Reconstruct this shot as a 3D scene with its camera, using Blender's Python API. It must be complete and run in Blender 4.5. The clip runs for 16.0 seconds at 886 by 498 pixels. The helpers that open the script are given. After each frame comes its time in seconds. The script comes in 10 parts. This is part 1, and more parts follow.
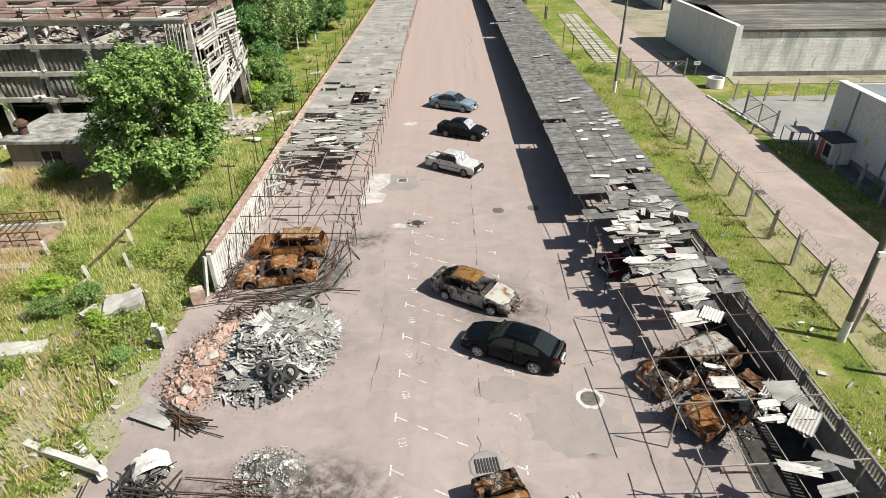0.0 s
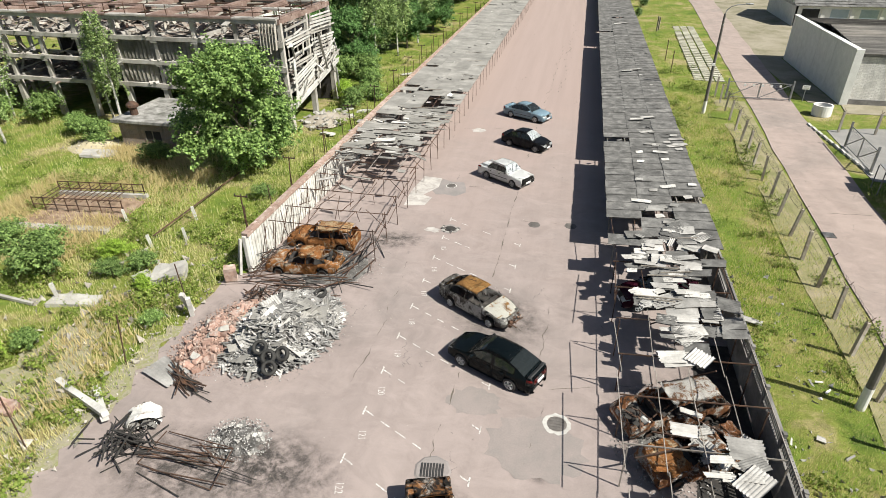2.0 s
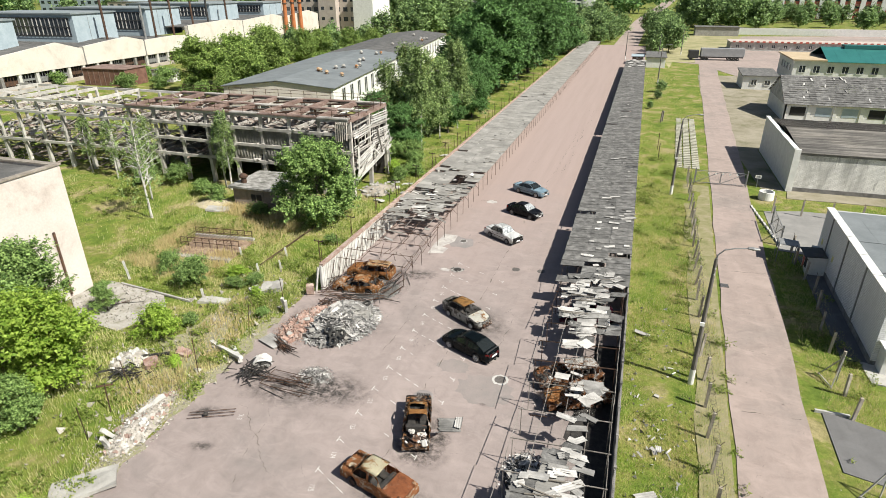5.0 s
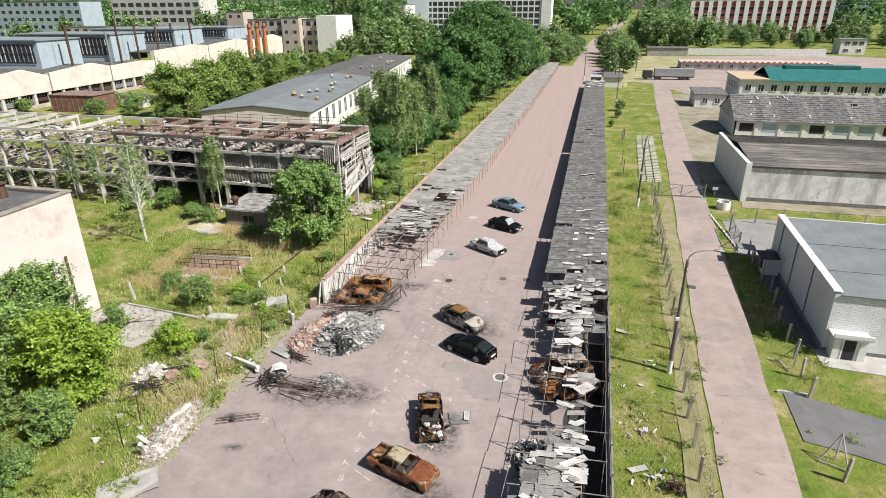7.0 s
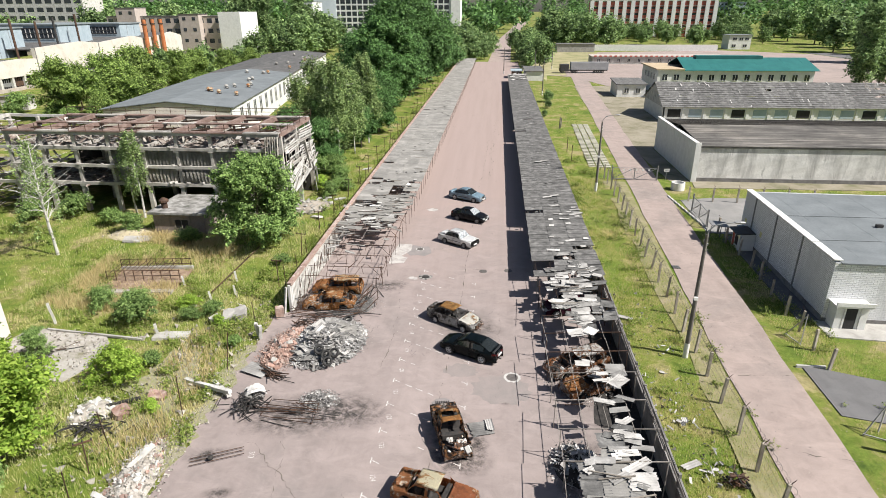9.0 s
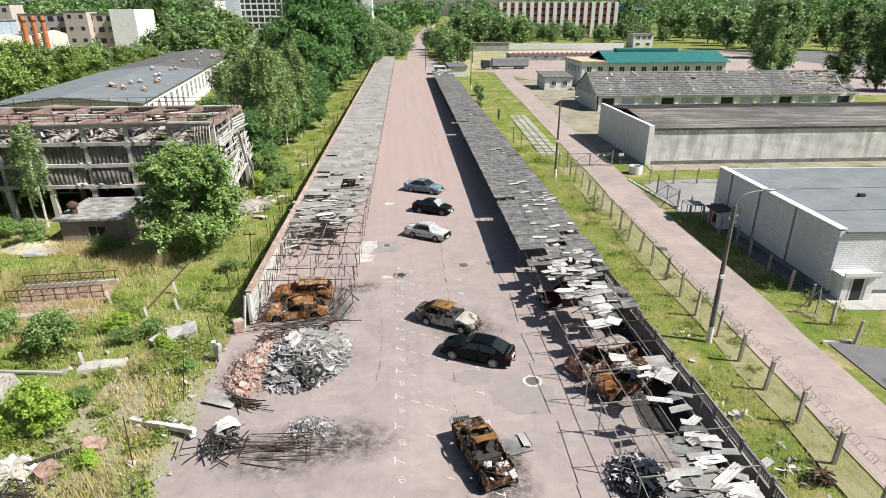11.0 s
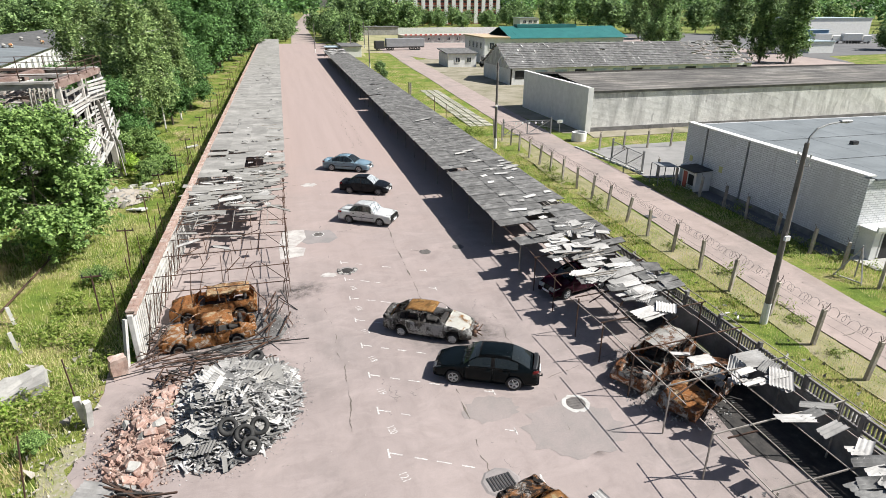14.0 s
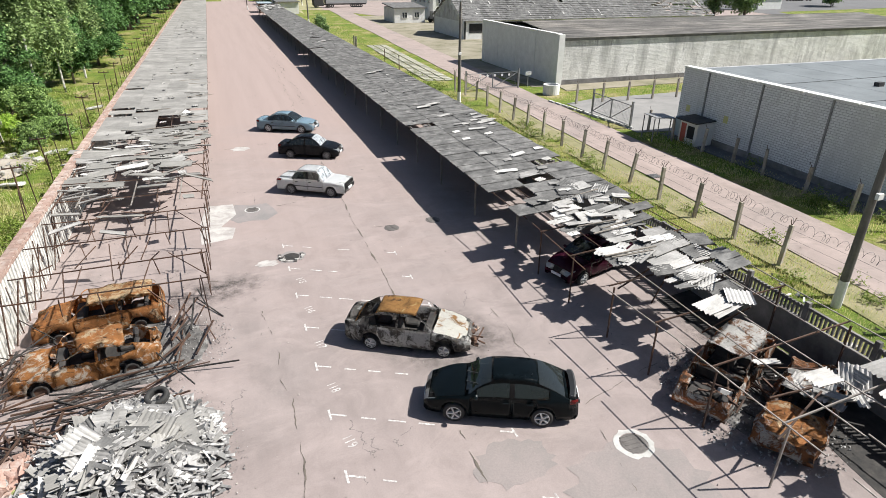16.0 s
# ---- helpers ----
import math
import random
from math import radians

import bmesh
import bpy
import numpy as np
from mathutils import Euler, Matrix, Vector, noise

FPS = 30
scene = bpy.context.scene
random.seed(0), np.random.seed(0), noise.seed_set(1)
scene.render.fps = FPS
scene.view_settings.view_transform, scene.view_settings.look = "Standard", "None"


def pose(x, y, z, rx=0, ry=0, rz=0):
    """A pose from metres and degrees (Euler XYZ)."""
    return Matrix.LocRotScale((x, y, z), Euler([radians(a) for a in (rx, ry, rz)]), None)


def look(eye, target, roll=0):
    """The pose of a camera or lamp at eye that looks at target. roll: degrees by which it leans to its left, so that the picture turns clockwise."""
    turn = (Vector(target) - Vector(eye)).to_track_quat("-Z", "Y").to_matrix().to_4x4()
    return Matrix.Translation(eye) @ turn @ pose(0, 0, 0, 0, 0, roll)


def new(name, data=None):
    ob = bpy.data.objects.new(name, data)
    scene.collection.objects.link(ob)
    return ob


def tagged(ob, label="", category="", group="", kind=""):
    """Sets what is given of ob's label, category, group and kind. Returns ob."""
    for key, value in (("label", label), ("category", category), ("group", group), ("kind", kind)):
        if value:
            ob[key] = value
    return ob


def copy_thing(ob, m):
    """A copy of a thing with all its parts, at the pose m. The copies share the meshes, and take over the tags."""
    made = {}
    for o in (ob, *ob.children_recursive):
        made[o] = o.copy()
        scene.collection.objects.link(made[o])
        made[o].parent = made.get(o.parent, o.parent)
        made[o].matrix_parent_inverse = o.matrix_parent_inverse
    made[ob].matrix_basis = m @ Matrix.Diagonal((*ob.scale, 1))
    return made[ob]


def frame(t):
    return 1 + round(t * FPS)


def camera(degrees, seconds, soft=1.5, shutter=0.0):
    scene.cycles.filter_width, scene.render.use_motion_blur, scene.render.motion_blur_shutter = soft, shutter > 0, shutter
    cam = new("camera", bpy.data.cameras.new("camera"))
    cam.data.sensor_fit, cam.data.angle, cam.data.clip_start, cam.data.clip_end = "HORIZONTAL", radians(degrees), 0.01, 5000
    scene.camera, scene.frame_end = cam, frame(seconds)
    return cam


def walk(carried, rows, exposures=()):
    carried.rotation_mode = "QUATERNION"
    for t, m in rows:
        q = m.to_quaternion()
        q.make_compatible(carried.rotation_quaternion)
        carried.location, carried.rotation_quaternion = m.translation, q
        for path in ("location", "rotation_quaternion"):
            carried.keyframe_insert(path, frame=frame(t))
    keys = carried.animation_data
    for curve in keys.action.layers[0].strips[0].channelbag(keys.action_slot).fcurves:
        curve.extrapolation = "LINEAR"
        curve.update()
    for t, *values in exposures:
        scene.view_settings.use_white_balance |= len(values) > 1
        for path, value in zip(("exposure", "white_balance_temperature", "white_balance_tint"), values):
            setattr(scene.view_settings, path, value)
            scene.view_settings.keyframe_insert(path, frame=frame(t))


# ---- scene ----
cam = camera(74.5, 16.0, 0.42)
# seconds, eye x, y, z, yaw, pitch, roll
PATH = [
    (0.0, 2.00, -20.94, 17.12, -0.02, -30.80, 0.57),
    (0.5, 3.30, -21.06, 17.32, 3.13, -30.71, 0.59),
    (1.0, 4.52, -21.08, 17.46, 6.31, -30.69, 0.54),
    (1.5, 5.77, -21.02, 17.56, 9.41, -30.59, 0.55),
    (2.0, 6.99, -20.92, 17.80, 12.56, -30.63, 0.42),
    (2.5, 8.08, -20.76, 17.94, 15.43, -30.50, 0.41),
    (3.0, 8.77, -20.66, 17.94, 17.19, -30.33, 0.38),
    (3.5, 9.18, -20.58, 17.92, 18.17, -30.12, 0.37),
    (4.0, 10.10, -23.20, 19.10, 18.40, -29.50, 0.20),
    (4.5, 11.75, -27.80, 21.10, 18.55, -27.30, 0.10),
    (4.7, 12.47, -30.01, 21.70, 18.47, -25.94, 0.09),
    (5.1, 14.52, -37.24, 24.90, 17.83, -24.02, 0.33),
    (5.5, 15.68, -41.79, 26.90, 17.23, -22.84, 0.57),
    (6.0, 15.28, -41.44, 26.60, 16.83, -22.71, 0.55),
    (6.4, 14.23, -40.64, 25.90, 15.88, -22.63, 0.51),
    (6.8, 13.18, -39.89, 25.30, 14.93, -22.59, 0.47),
    (7.0, 12.54, -39.66, 25.13, 14.11, -22.65, 0.40),
    (7.5, 10.89, -38.98, 24.60, 11.88, -22.79, 0.23),
    (8.0, 9.22, -38.24, 23.95, 9.60, -22.71, 0.21),
    (8.5, 7.63, -37.37, 23.20, 7.31, -22.57, 0.24),
    (9.0, 6.11, -36.41, 22.47, 5.06, -22.49, 0.23),
    (11.5, -0.10, -29.94, 18.60, -5.79, -22.02, 0.04),
    (12.0, -0.93, -28.33, 17.81, -7.89, -22.03, 0.01),
    (12.5, -1.53, -26.57, 17.01, -9.80, -22.08, -0.00),
    (13.0, -1.97, -24.79, 16.24, -11.53, -22.18, -0.06),
    (13.5, -2.23, -22.95, 15.44, -13.22, -22.41, -0.13),
    (14.0, -2.31, -21.10, 14.67, -14.76, -22.73, -0.12),
    (14.5, -2.27, -19.21, 13.89, -16.18, -23.14, -0.10),
    (15.0, -2.12, -17.34, 13.20, -17.51, -23.80, -0.17),
    (15.5, -1.87, -15.46, 12.52, -18.92, -24.70, -0.28),
    (16.0, -1.52, -13.61, 11.85, -20.14, -25.77, -0.33),
]
walk(cam, [(t, pose(x, y, z, 90 + p, r, w)) for t, x, y, z, w, p, r in PATH], [(0, 0.74, 6640, 7), (4.5, 0.68, 6640, 7), (7, 0.65, 6480, 11), (9, 0.70, 6460, 11), (12, 0.81, 6350, 10), (16, 0.82, 6320, 10)])

# ---- daylight ----
SUN = Vector((0.64, -0.20, 0.74)).normalized()
world = bpy.data.worlds.new("sky")
scene.world = world
world.use_nodes = True
wn = world.node_tree
sky = wn.nodes.new("ShaderNodeTexSky")
sky.sky_type = "NISHITA"
sky.sun_disc = False
sky.sun_elevation = math.asin(SUN.z)
sky.sun_rotation = math.atan2(SUN.x, SUN.y)
sky.air_density, sky.dust_density = 1.0, 1.5
wn.links.new(sky.outputs[0], wn.nodes["Background"].inputs[0])
wn.nodes["Background"].inputs[1].default_value = 0.05
sun = new("sun", bpy.data.lights.new("sun", "SUN"))
sun.data.energy, sun.data.angle, sun.data.color = 5.0, radians(0.55), (1.0, 0.97, 0.905)
sun.matrix_world = look(SUN * 100, (0, 0, 0))
scene.view_settings.exposure = 0.74

# ---- materials ----
def nodes_of(name):
    m = bpy.data.materials.new(name)
    m.use_nodes = True
    return m, m.node_tree, m.node_tree.nodes, m.node_tree.links, m.node_tree.nodes["Principled BSDF"]

def noise_node(nt, scale, detail=4.0, rough=0.6, vec=None, distort=0.0):
    n = nt.nodes.new("ShaderNodeTexNoise")
    n.inputs["Scale"].default_value = scale
    n.inputs["Detail"].default_value = detail
    n.inputs["Roughness"].default_value = rough
    n.inputs["Distortion"].default_value = distort
    if vec is not None:
        nt.links.new(vec, n.inputs["Vector"])
    return n.outputs["Fac"]

def ramp_node(nt, fac, stops):
    r = nt.nodes.new("ShaderNodeValToRGB")
    e = r.color_ramp.elements
    while len(e) < len(stops):
        e.new(0.5)
    for k, (p, c) in enumerate(stops):
        e[k].position = p
        e[k].color = (*c, 1) if len(c) == 3 else c
    nt.links.new(fac, r.inputs["Fac"])
    return r.outputs["Color"]

def mix_node(nt, fac, a, b, mode="MIX"):
    m = nt.nodes.new("ShaderNodeMix")
    m.data_type, m.blend_type = "RGBA", mode
    for key, v in ((0, fac), (6, a), (7, b)):
        if isinstance(v, (int, float)):
            m.inputs[key].default_value = v
        elif isinstance(v, tuple):
            m.inputs[key].default_value = (*v, 1)
        else:
            nt.links.new(v, m.inputs[key])
    return m.outputs[2]

def math_node(nt, op, a, b=0.0, clamp=False):
    m = nt.nodes.new("ShaderNodeMath")
    m.operation, m.use_clamp = op, clamp
    for key, v in ((0, a), (1, b)):
        if isinstance(v, (int, float)):
            m.inputs[key].default_value = v
        else:
            nt.links.new(v, m.inputs[key])
    return m.outputs[0]

def place(nt):
    return nt.nodes.new("ShaderNodeNewGeometry").outputs["Position"]

def local(nt):
    return nt.nodes.new("ShaderNodeTexCoord").outputs["Object"]

def bump_node(nt, bsdf, height, strength=0.3, dist=0.02):
    b = nt.nodes.new("ShaderNodeBump")
    b.inputs["Strength"].default_value = strength
    b.inputs["Distance"].default_value = dist
    nt.links.new(height, b.inputs["Height"])
    nt.links.new(b.outputs[0], bsdf.inputs["Normal"])

def M(name, stops, scale=0.8, fine=14.0, rough=0.85, metal=0.0, bump=0.25, rnd=0.0, island=0.0, coat=0.0, spec=0.5, at="world", finemix=0.35):
    """A weathered surface: a ramp over broad noise, fine grain on top, and a change from piece to piece."""
    m, nt, ns, lk, b = nodes_of(name)
    v = place(nt) if at == "world" else local(nt)
    broad = noise_node(nt, scale, 6, 0.65, v, 0.4)
    col = ramp_node(nt, broad, stops)
    grain = noise_node(nt, fine, 5, 0.7, v)
    g = ramp_node(nt, grain, [(0.25, (0.45, 0.45, 0.45)), (0.75, (1.0, 1.0, 1.0))])
    col = mix_node(nt, finemix, col, g, "MULTIPLY")
    for amount, out in ((rnd, "oi"), (island, "isl")):
        if amount:
            src = ns.new("ShaderNodeObjectInfo").outputs["Random"] if out == "oi" else ns.new("ShaderNodeNewGeometry").outputs["Random Per Island"]
            k = math_node(nt, "MULTIPLY_ADD", src, 2 * amount)
            k.node.inputs[2].default_value = 1 - amount
            hv = ns.new("ShaderNodeHueSaturation")
            lk.new(k, hv.inputs["Value"])
            lk.new(col, hv.inputs["Color"])
            col = hv.outputs[0]
    lk.new(col, b.inputs["Base Color"])
    b.inputs["Roughness"].default_value = rough
    b.inputs["Metallic"].default_value = metal
    b.inputs["Coat Weight"].default_value = coat
    b.inputs["Coat Roughness"].default_value = 0.05
    b.inputs["Specular IOR Level"].default_value = spec
    if bump:
        bump_node(nt, b, grain, bump, 0.02)
    return m

def asphalt(name, tint, dark, crack=0.14, far_pink=None):
    m, nt, ns, lk, b = nodes_of(name)
    v = place(nt)
    broad = noise_node(nt, 0.09, 5, 0.6, v, 0.6)
    col = ramp_node(nt, broad, [(0.30, dark), (0.5, tint), (0.72, tuple(min(1, c * 1.14) for c in tint))])
    mid = noise_node(nt, 0.7, 6, 0.7, v, 0.8)
    col = mix_node(nt, 0.6, col, ramp_node(nt, mid, [(0.3, (0.74, 0.73, 0.72)), (0.52, (1, 1, 1)), (0.68, (1.15, 1.14, 1.13))]), "MULTIPLY")
    # dusty pale blotches
    mq = ns.new("ShaderNodeMapping")
    mq.inputs["Scale"].default_value = (0.7, 1.3, 1.0)
    mq.inputs["Rotation"].default_value = (0, 0, 0.4)
    lk.new(v, mq.inputs["Vector"])
    pale_layer = ramp_node(nt, noise_node(nt, 0.55, 7, 0.72, mq.outputs[0], 0.7), [(0.50, (0, 0, 0)), (0.68, (0.6, 0.6, 0.6))])
    col = mix_node(nt, pale_layer, col, tuple(min(1, c * 1.28) for c in tint))
    # older, pinker paving further along
    if far_pink:
        sp = ns.new("ShaderNodeSeparateXYZ")
        lk.new(v, sp.inputs[0])
        yy = math_node(nt, "MULTIPLY_ADD", sp.outputs[1], 0.03)
        yy.node.inputs[2].default_value = -0.15
        k = math_node(nt, "ADD", yy, math_node(nt, "MULTIPLY_ADD", noise_node(nt, 0.12, 4, 0.6, v), 1.6))
        k.node.inputs[1].links[0].from_node.inputs[2].default_value = -0.8
        k = math_node(nt, "ADD", k, 0.0, True)
        col = mix_node(nt, k, col, far_pink)
    # streaks along the traffic
    mp = ns.new("ShaderNodeMapping")
    mp.inputs["Scale"].default_value = (1.4, 0.05, 1.0)
    lk.new(v, mp.inputs["Vector"])
    streak = noise_node(nt, 0.6, 5, 0.65, mp.outputs[0])
    col = mix_node(nt, 0.35, col, ramp_node(nt, streak, [(0.35, (0.82, 0.81, 0.80)), (0.6, (1.05, 1.04, 1.03))]), "MULTIPLY")
    grain = noise_node(nt, 22.0, 5, 0.75, v)
    col = mix_node(nt, 0.3, col, ramp_node(nt, grain, [(0.3, (0.6, 0.6, 0.6)), (0.7, (1.05, 1.05, 1.05))]), "MULTIPLY")
    # cracks: edges of large warped cells, broken up by noise
    warp = ns.new("ShaderNodeVectorMath")
    warp.operation = "MULTIPLY_ADD"
    wnz = ns.new("ShaderNodeTexNoise")
    wnz.inputs["Scale"].default_value = 0.8
    wnz.inputs["Detail"].default_value = 6
    lk.new(v, wnz.inputs["Vector"])
    lk.new(wnz.outputs["Color"], warp.inputs[0])
    warp.inputs[1].default_value = (2.2, 2.2, 2.2)
    lk.new(v, warp.inputs[2])
    vo = ns.new("ShaderNodeTexVoronoi")
    vo.feature = "DISTANCE_TO_EDGE"
    vo.inputs["Scale"].default_value = crack
    lk.new(warp.outputs[0], vo.inputs["Vector"])
    line = math_node(nt, "LESS_THAN", vo.outputs["Distance"], 0.0016)
    gate = math_node(nt, "GREATER_THAN", noise_node(nt, 0.35, 4, 0.6, v), 0.57)
    line = math_node(nt, "MULTIPLY", line, gate)
    line = math_node(nt, "MULTIPLY", line, ramp_node(nt, grain, [(0.35, (0.2, 0.2, 0.2)), (0.6, (0.8, 0.8, 0.8))]))
    col = mix_node(nt, line, col, (0.07, 0.065, 0.06))
    # oil spots and damp stains
    spot = math_node(nt, "GREATER_THAN", noise_node(nt, 0.42, 5, 0.75, v, 1.2), 0.70)
    col = mix_node(nt, math_node(nt, "MULTIPLY", spot, 0.3), col, (0.12, 0.11, 0.10))
    lk.new(col, b.inputs["Base Color"])
    b.inputs["Roughness"].default_value = 0.9
    bump_node(nt, b, grain, 0.35, 0.01)
    return m

ASPHALT = asphalt("asphalt", (0.284, 0.235, 0.220), (0.232, 0.200, 0.188), 0.14, (0.330, 0.256, 0.232))
PATHWAY = asphalt("pink_asphalt", (0.315, 0.252, 0.226), (0.255, 0.215, 0.195), 0.2)
DARKWAY = asphalt("dark_asphalt", (0.13, 0.127, 0.127), (0.10, 0.10, 0.103), 0.1)

def grass_ground():
    m, nt, ns, lk, b = nodes_of("grass_ground")
    v = place(nt)
    broad = noise_node(nt, 0.24, 8, 0.72, v, 0.3)
    col = ramp_node(nt, broad, [(0.32, (0.08, 0.13, 0.027)), (0.44, (0.155, 0.215, 0.04)), (0.53, (0.215, 0.235, 0.065)), (0.59, (0.33, 0.29, 0.15)), (0.70, (0.39, 0.335, 0.20))])
    mid = noise_node(nt, 1.6, 6, 0.75, v)
    col = mix_node(nt, 0.7, col, ramp_node(nt, mid, [(0.3, (0.42, 0.45, 0.35)), (0.6, (1.08, 1.05, 1.0))]), "MULTIPLY")
    fine = noise_node(nt, 16, 5, 0.8, v)
    col = mix_node(nt, 0.6, col, ramp_node(nt, fine, [(0.3, (0.35, 0.38, 0.3)), (0.65, (1.1, 1.08, 1.0))]), "MULTIPLY")
    lk.new(col, b.inputs["Base Color"])
    b.inputs["Roughness"].default_value = 0.95
    b.inputs["Specular IOR Level"].default_value = 0.15
    bump_node(nt, b, fine, 0.8, 0.06)
    return m

GRASS = grass_ground()
DIRT = M("bare_dirt", [(0.3, (0.22, 0.19, 0.15)), (0.5, (0.33, 0.29, 0.24)), (0.7, (0.40, 0.36, 0.31))], 0.5, 9, 0.95, bump=0.5)
RUBBLE_DIRT = M("rubble_dirt", [(0.3, (0.14, 0.145, 0.06)), (0.45, (0.30, 0.27, 0.20)), (0.58, (0.22, 0.225, 0.09)), (0.75, (0.44, 0.41, 0.36))], 2.2, 9, 0.95, bump=0.7)
CONCRETE = M("concrete", [(0.3, (0.27, 0.255, 0.235)), (0.55, (0.40, 0.385, 0.355)), (0.75, (0.50, 0.485, 0.45))], 0.7, 12, 0.9, rnd=0.08)
WHITECON = M("white_concrete", [(0.28, (0.34, 0.325, 0.30)), (0.5, (0.52, 0.505, 0.475)), (0.7, (0.64, 0.625, 0.595))], 0.9, 10, 0.9, rnd=0.08)
SLATE = M("grey_slate", [(0.30, (0.06, 0.059, 0.057)), (0.5, (0.135, 0.131, 0.126)), (0.70, (0.25, 0.243, 0.232))], 1.4, 11, 0.92, rnd=0.16, bump=0.3)
SLATE_FAR = M("grey_slate_joined", [(0.30, (0.065, 0.064, 0.062)), (0.5, (0.135, 0.131, 0.126)), (0.70, (0.24, 0.234, 0.224))], 1.4, 11, 0.92, island=0.2, bump=0.3)
SLATE_LIGHT = M("pale_slate", [(0.28, (0.25, 0.24, 0.227)), (0.5, (0.41, 0.395, 0.375)), (0.72, (0.60, 0.58, 0.555))], 1.2, 10, 0.9, rnd=0.42, bump=0.3)
LSLATE = M("warm_grey_slate", [(0.28, (0.18, 0.173, 0.16)), (0.5, (0.255, 0.244, 0.226)), (0.72, (0.35, 0.334, 0.31))], 0.7, 12, 0.92, rnd=0.14, bump=0.3)
LSLATE_FAR = M("warm_grey_slate_joined", [(0.28, (0.185, 0.176, 0.162)), (0.5, (0.255, 0.244, 0.226)), (0.72, (0.345, 0.328, 0.305))], 0.7, 12, 0.92, island=0.13, bump=0.3)
RUSTBAR = M("rusty_steel", [(0.3, (0.045, 0.03, 0.024)), (0.55, (0.10, 0.055, 0.036)), (0.75, (0.17, 0.085, 0.045))], 2.0, 20, 0.8, 0.2, rnd=0.2)
PALEBAR = M("weathered_sunlit_steel", [(0.3, (0.16, 0.14, 0.12)), (0.55, (0.30, 0.27, 0.24)), (0.75, (0.42, 0.39, 0.36))], 2.0, 20, 0.75, 0.2, rnd=0.25)
GREYSTEEL = M("grey_steel", [(0.3, (0.20, 0.20, 0.20)), (0.7, (0.34, 0.34, 0.34))], 2.0, 20, 0.6, 0.4)
DARKSTEEL = M("dark_steel", [(0.3, (0.03, 0.03, 0.032)), (0.7, (0.08, 0.075, 0.07))], 2.0, 20, 0.6, 0.3)
BRICKRED = M("red_brick", [(0.28, (0.25, 0.15, 0.115)), (0.5, (0.35, 0.245, 0.20)), (0.72, (0.50, 0.42, 0.37))], 1.6, 16, 0.92, rnd=0.14, island=0.12)
BRICKPINK = M("broken_brick", [(0.28, (0.23, 0.12, 0.09)), (0.5, (0.36, 0.235, 0.19)), (0.72, (0.47, 0.405, 0.365))], 2.6, 12, 0.92, rnd=0.35, bump=0.6)
ASH = M("ash", [(0.35, (0.045, 0.042, 0.04)), (0.55, (0.13, 0.122, 0.115)), (0.75, (0.34, 0.325, 0.31))], 1.8, 9, 0.95, bump=0.8)
# near-black of burnt things, other black parts and the open manhole's painted dark
SOOTBLACK = M("soot", [(0.3, (0.012, 0.012, 0.012)), (0.6, (0.045, 0.04, 0.036)), (0.8, (0.10, 0.09, 0.08))], 2.5, 14, 0.9)
RUBBER = M("tyre_rubber", [(0.3, (0.018, 0.018, 0.018)), (0.7, (0.045, 0.043, 0.04))], 3.0, 20, 0.85)
WHITEPAINT = M("white_paint", [(0.3, (0.66, 0.65, 0.62)), (0.7, (0.82, 0.81, 0.78))], 1.2, 12, 0.7)
PLASTER = M("cream_plaster", [(0.3, (0.45, 0.385, 0.345)), (0.46, (0.60, 0.535, 0.49)), (0.75, (0.68, 0.615, 0.57))], 0.35, 6, 0.9)
PINKBRICK = M("pink_brick_far", [(0.3, (0.42, 0.355, 0.31)), (0.7, (0.53, 0.46, 0.41))], 0.5, 5, 0.9)
ROOFFELT = M("roof_felt", [(0.3, (0.13, 0.145, 0.152)), (0.7, (0.20, 0.218, 0.226))], 0.35, 6, 0.9)
DARKFELT = M("dark_felt", [(0.3, (0.055, 0.054, 0.053)), (0.5, (0.11, 0.107, 0.103)), (0.75, (0.20, 0.19, 0.18))], 0.6, 8, 0.9, island=0.25)
GREENROOF = M("green_metal", [(0.3, (0.014, 0.115, 0.11)), (0.7, (0.028, 0.17, 0.155))], 0.4, 8, 0.5)
REDPAINT = M("red_paint", [(0.3, (0.38, 0.085, 0.06)), (0.7, (0.54, 0.14, 0.10))], 0.8, 10, 0.7)
BLUEPANEL = M("blue_grey_panel", [(0.3, (0.30, 0.37, 0.41)), (0.7, (0.41, 0.48, 0.52))], 0.5, 6, 0.7)
ORANGEPIPE = M("orange_rust_pipe", [(0.3, (0.33, 0.10, 0.03)), (0.7, (0.52, 0.19, 0.07))], 0.9, 10, 0.7)
WOOD = M("grey_wood", [(0.3, (0.17, 0.145, 0.12)), (0.7, (0.32, 0.285, 0.24))], 1.5, 18, 0.9, rnd=0.2)
POLEGREY = M("pole_concrete", [(0.3, (0.10, 0.09, 0.08)), (0.7, (0.20, 0.18, 0.16))], 1.2, 14, 0.9)
BARK = M("bark", [(0.3, (0.10, 0.08, 0.06)), (0.7, (0.22, 0.18, 0.14))], 3.0, 18, 0.95)
BIRCHBARK = M("birch_bark", [(0.35, (0.12, 0.11, 0.10)), (0.5, (0.55, 0.53, 0.49)), (0.75, (0.68, 0.66, 0.62))], 3.0, 12, 0.9)
DARKIN = M("dark_inside", [(0.3, (0.015, 0.015, 0.015)), (0.7, (0.04, 0.038, 0.036))], 1.0, 10, 0.9)
PLATE = M("white_plate", [(0.3, (0.7, 0.7, 0.7)), (0.7, (0.8, 0.8, 0.8))], 3.0, 20, 0.4, bump=0)
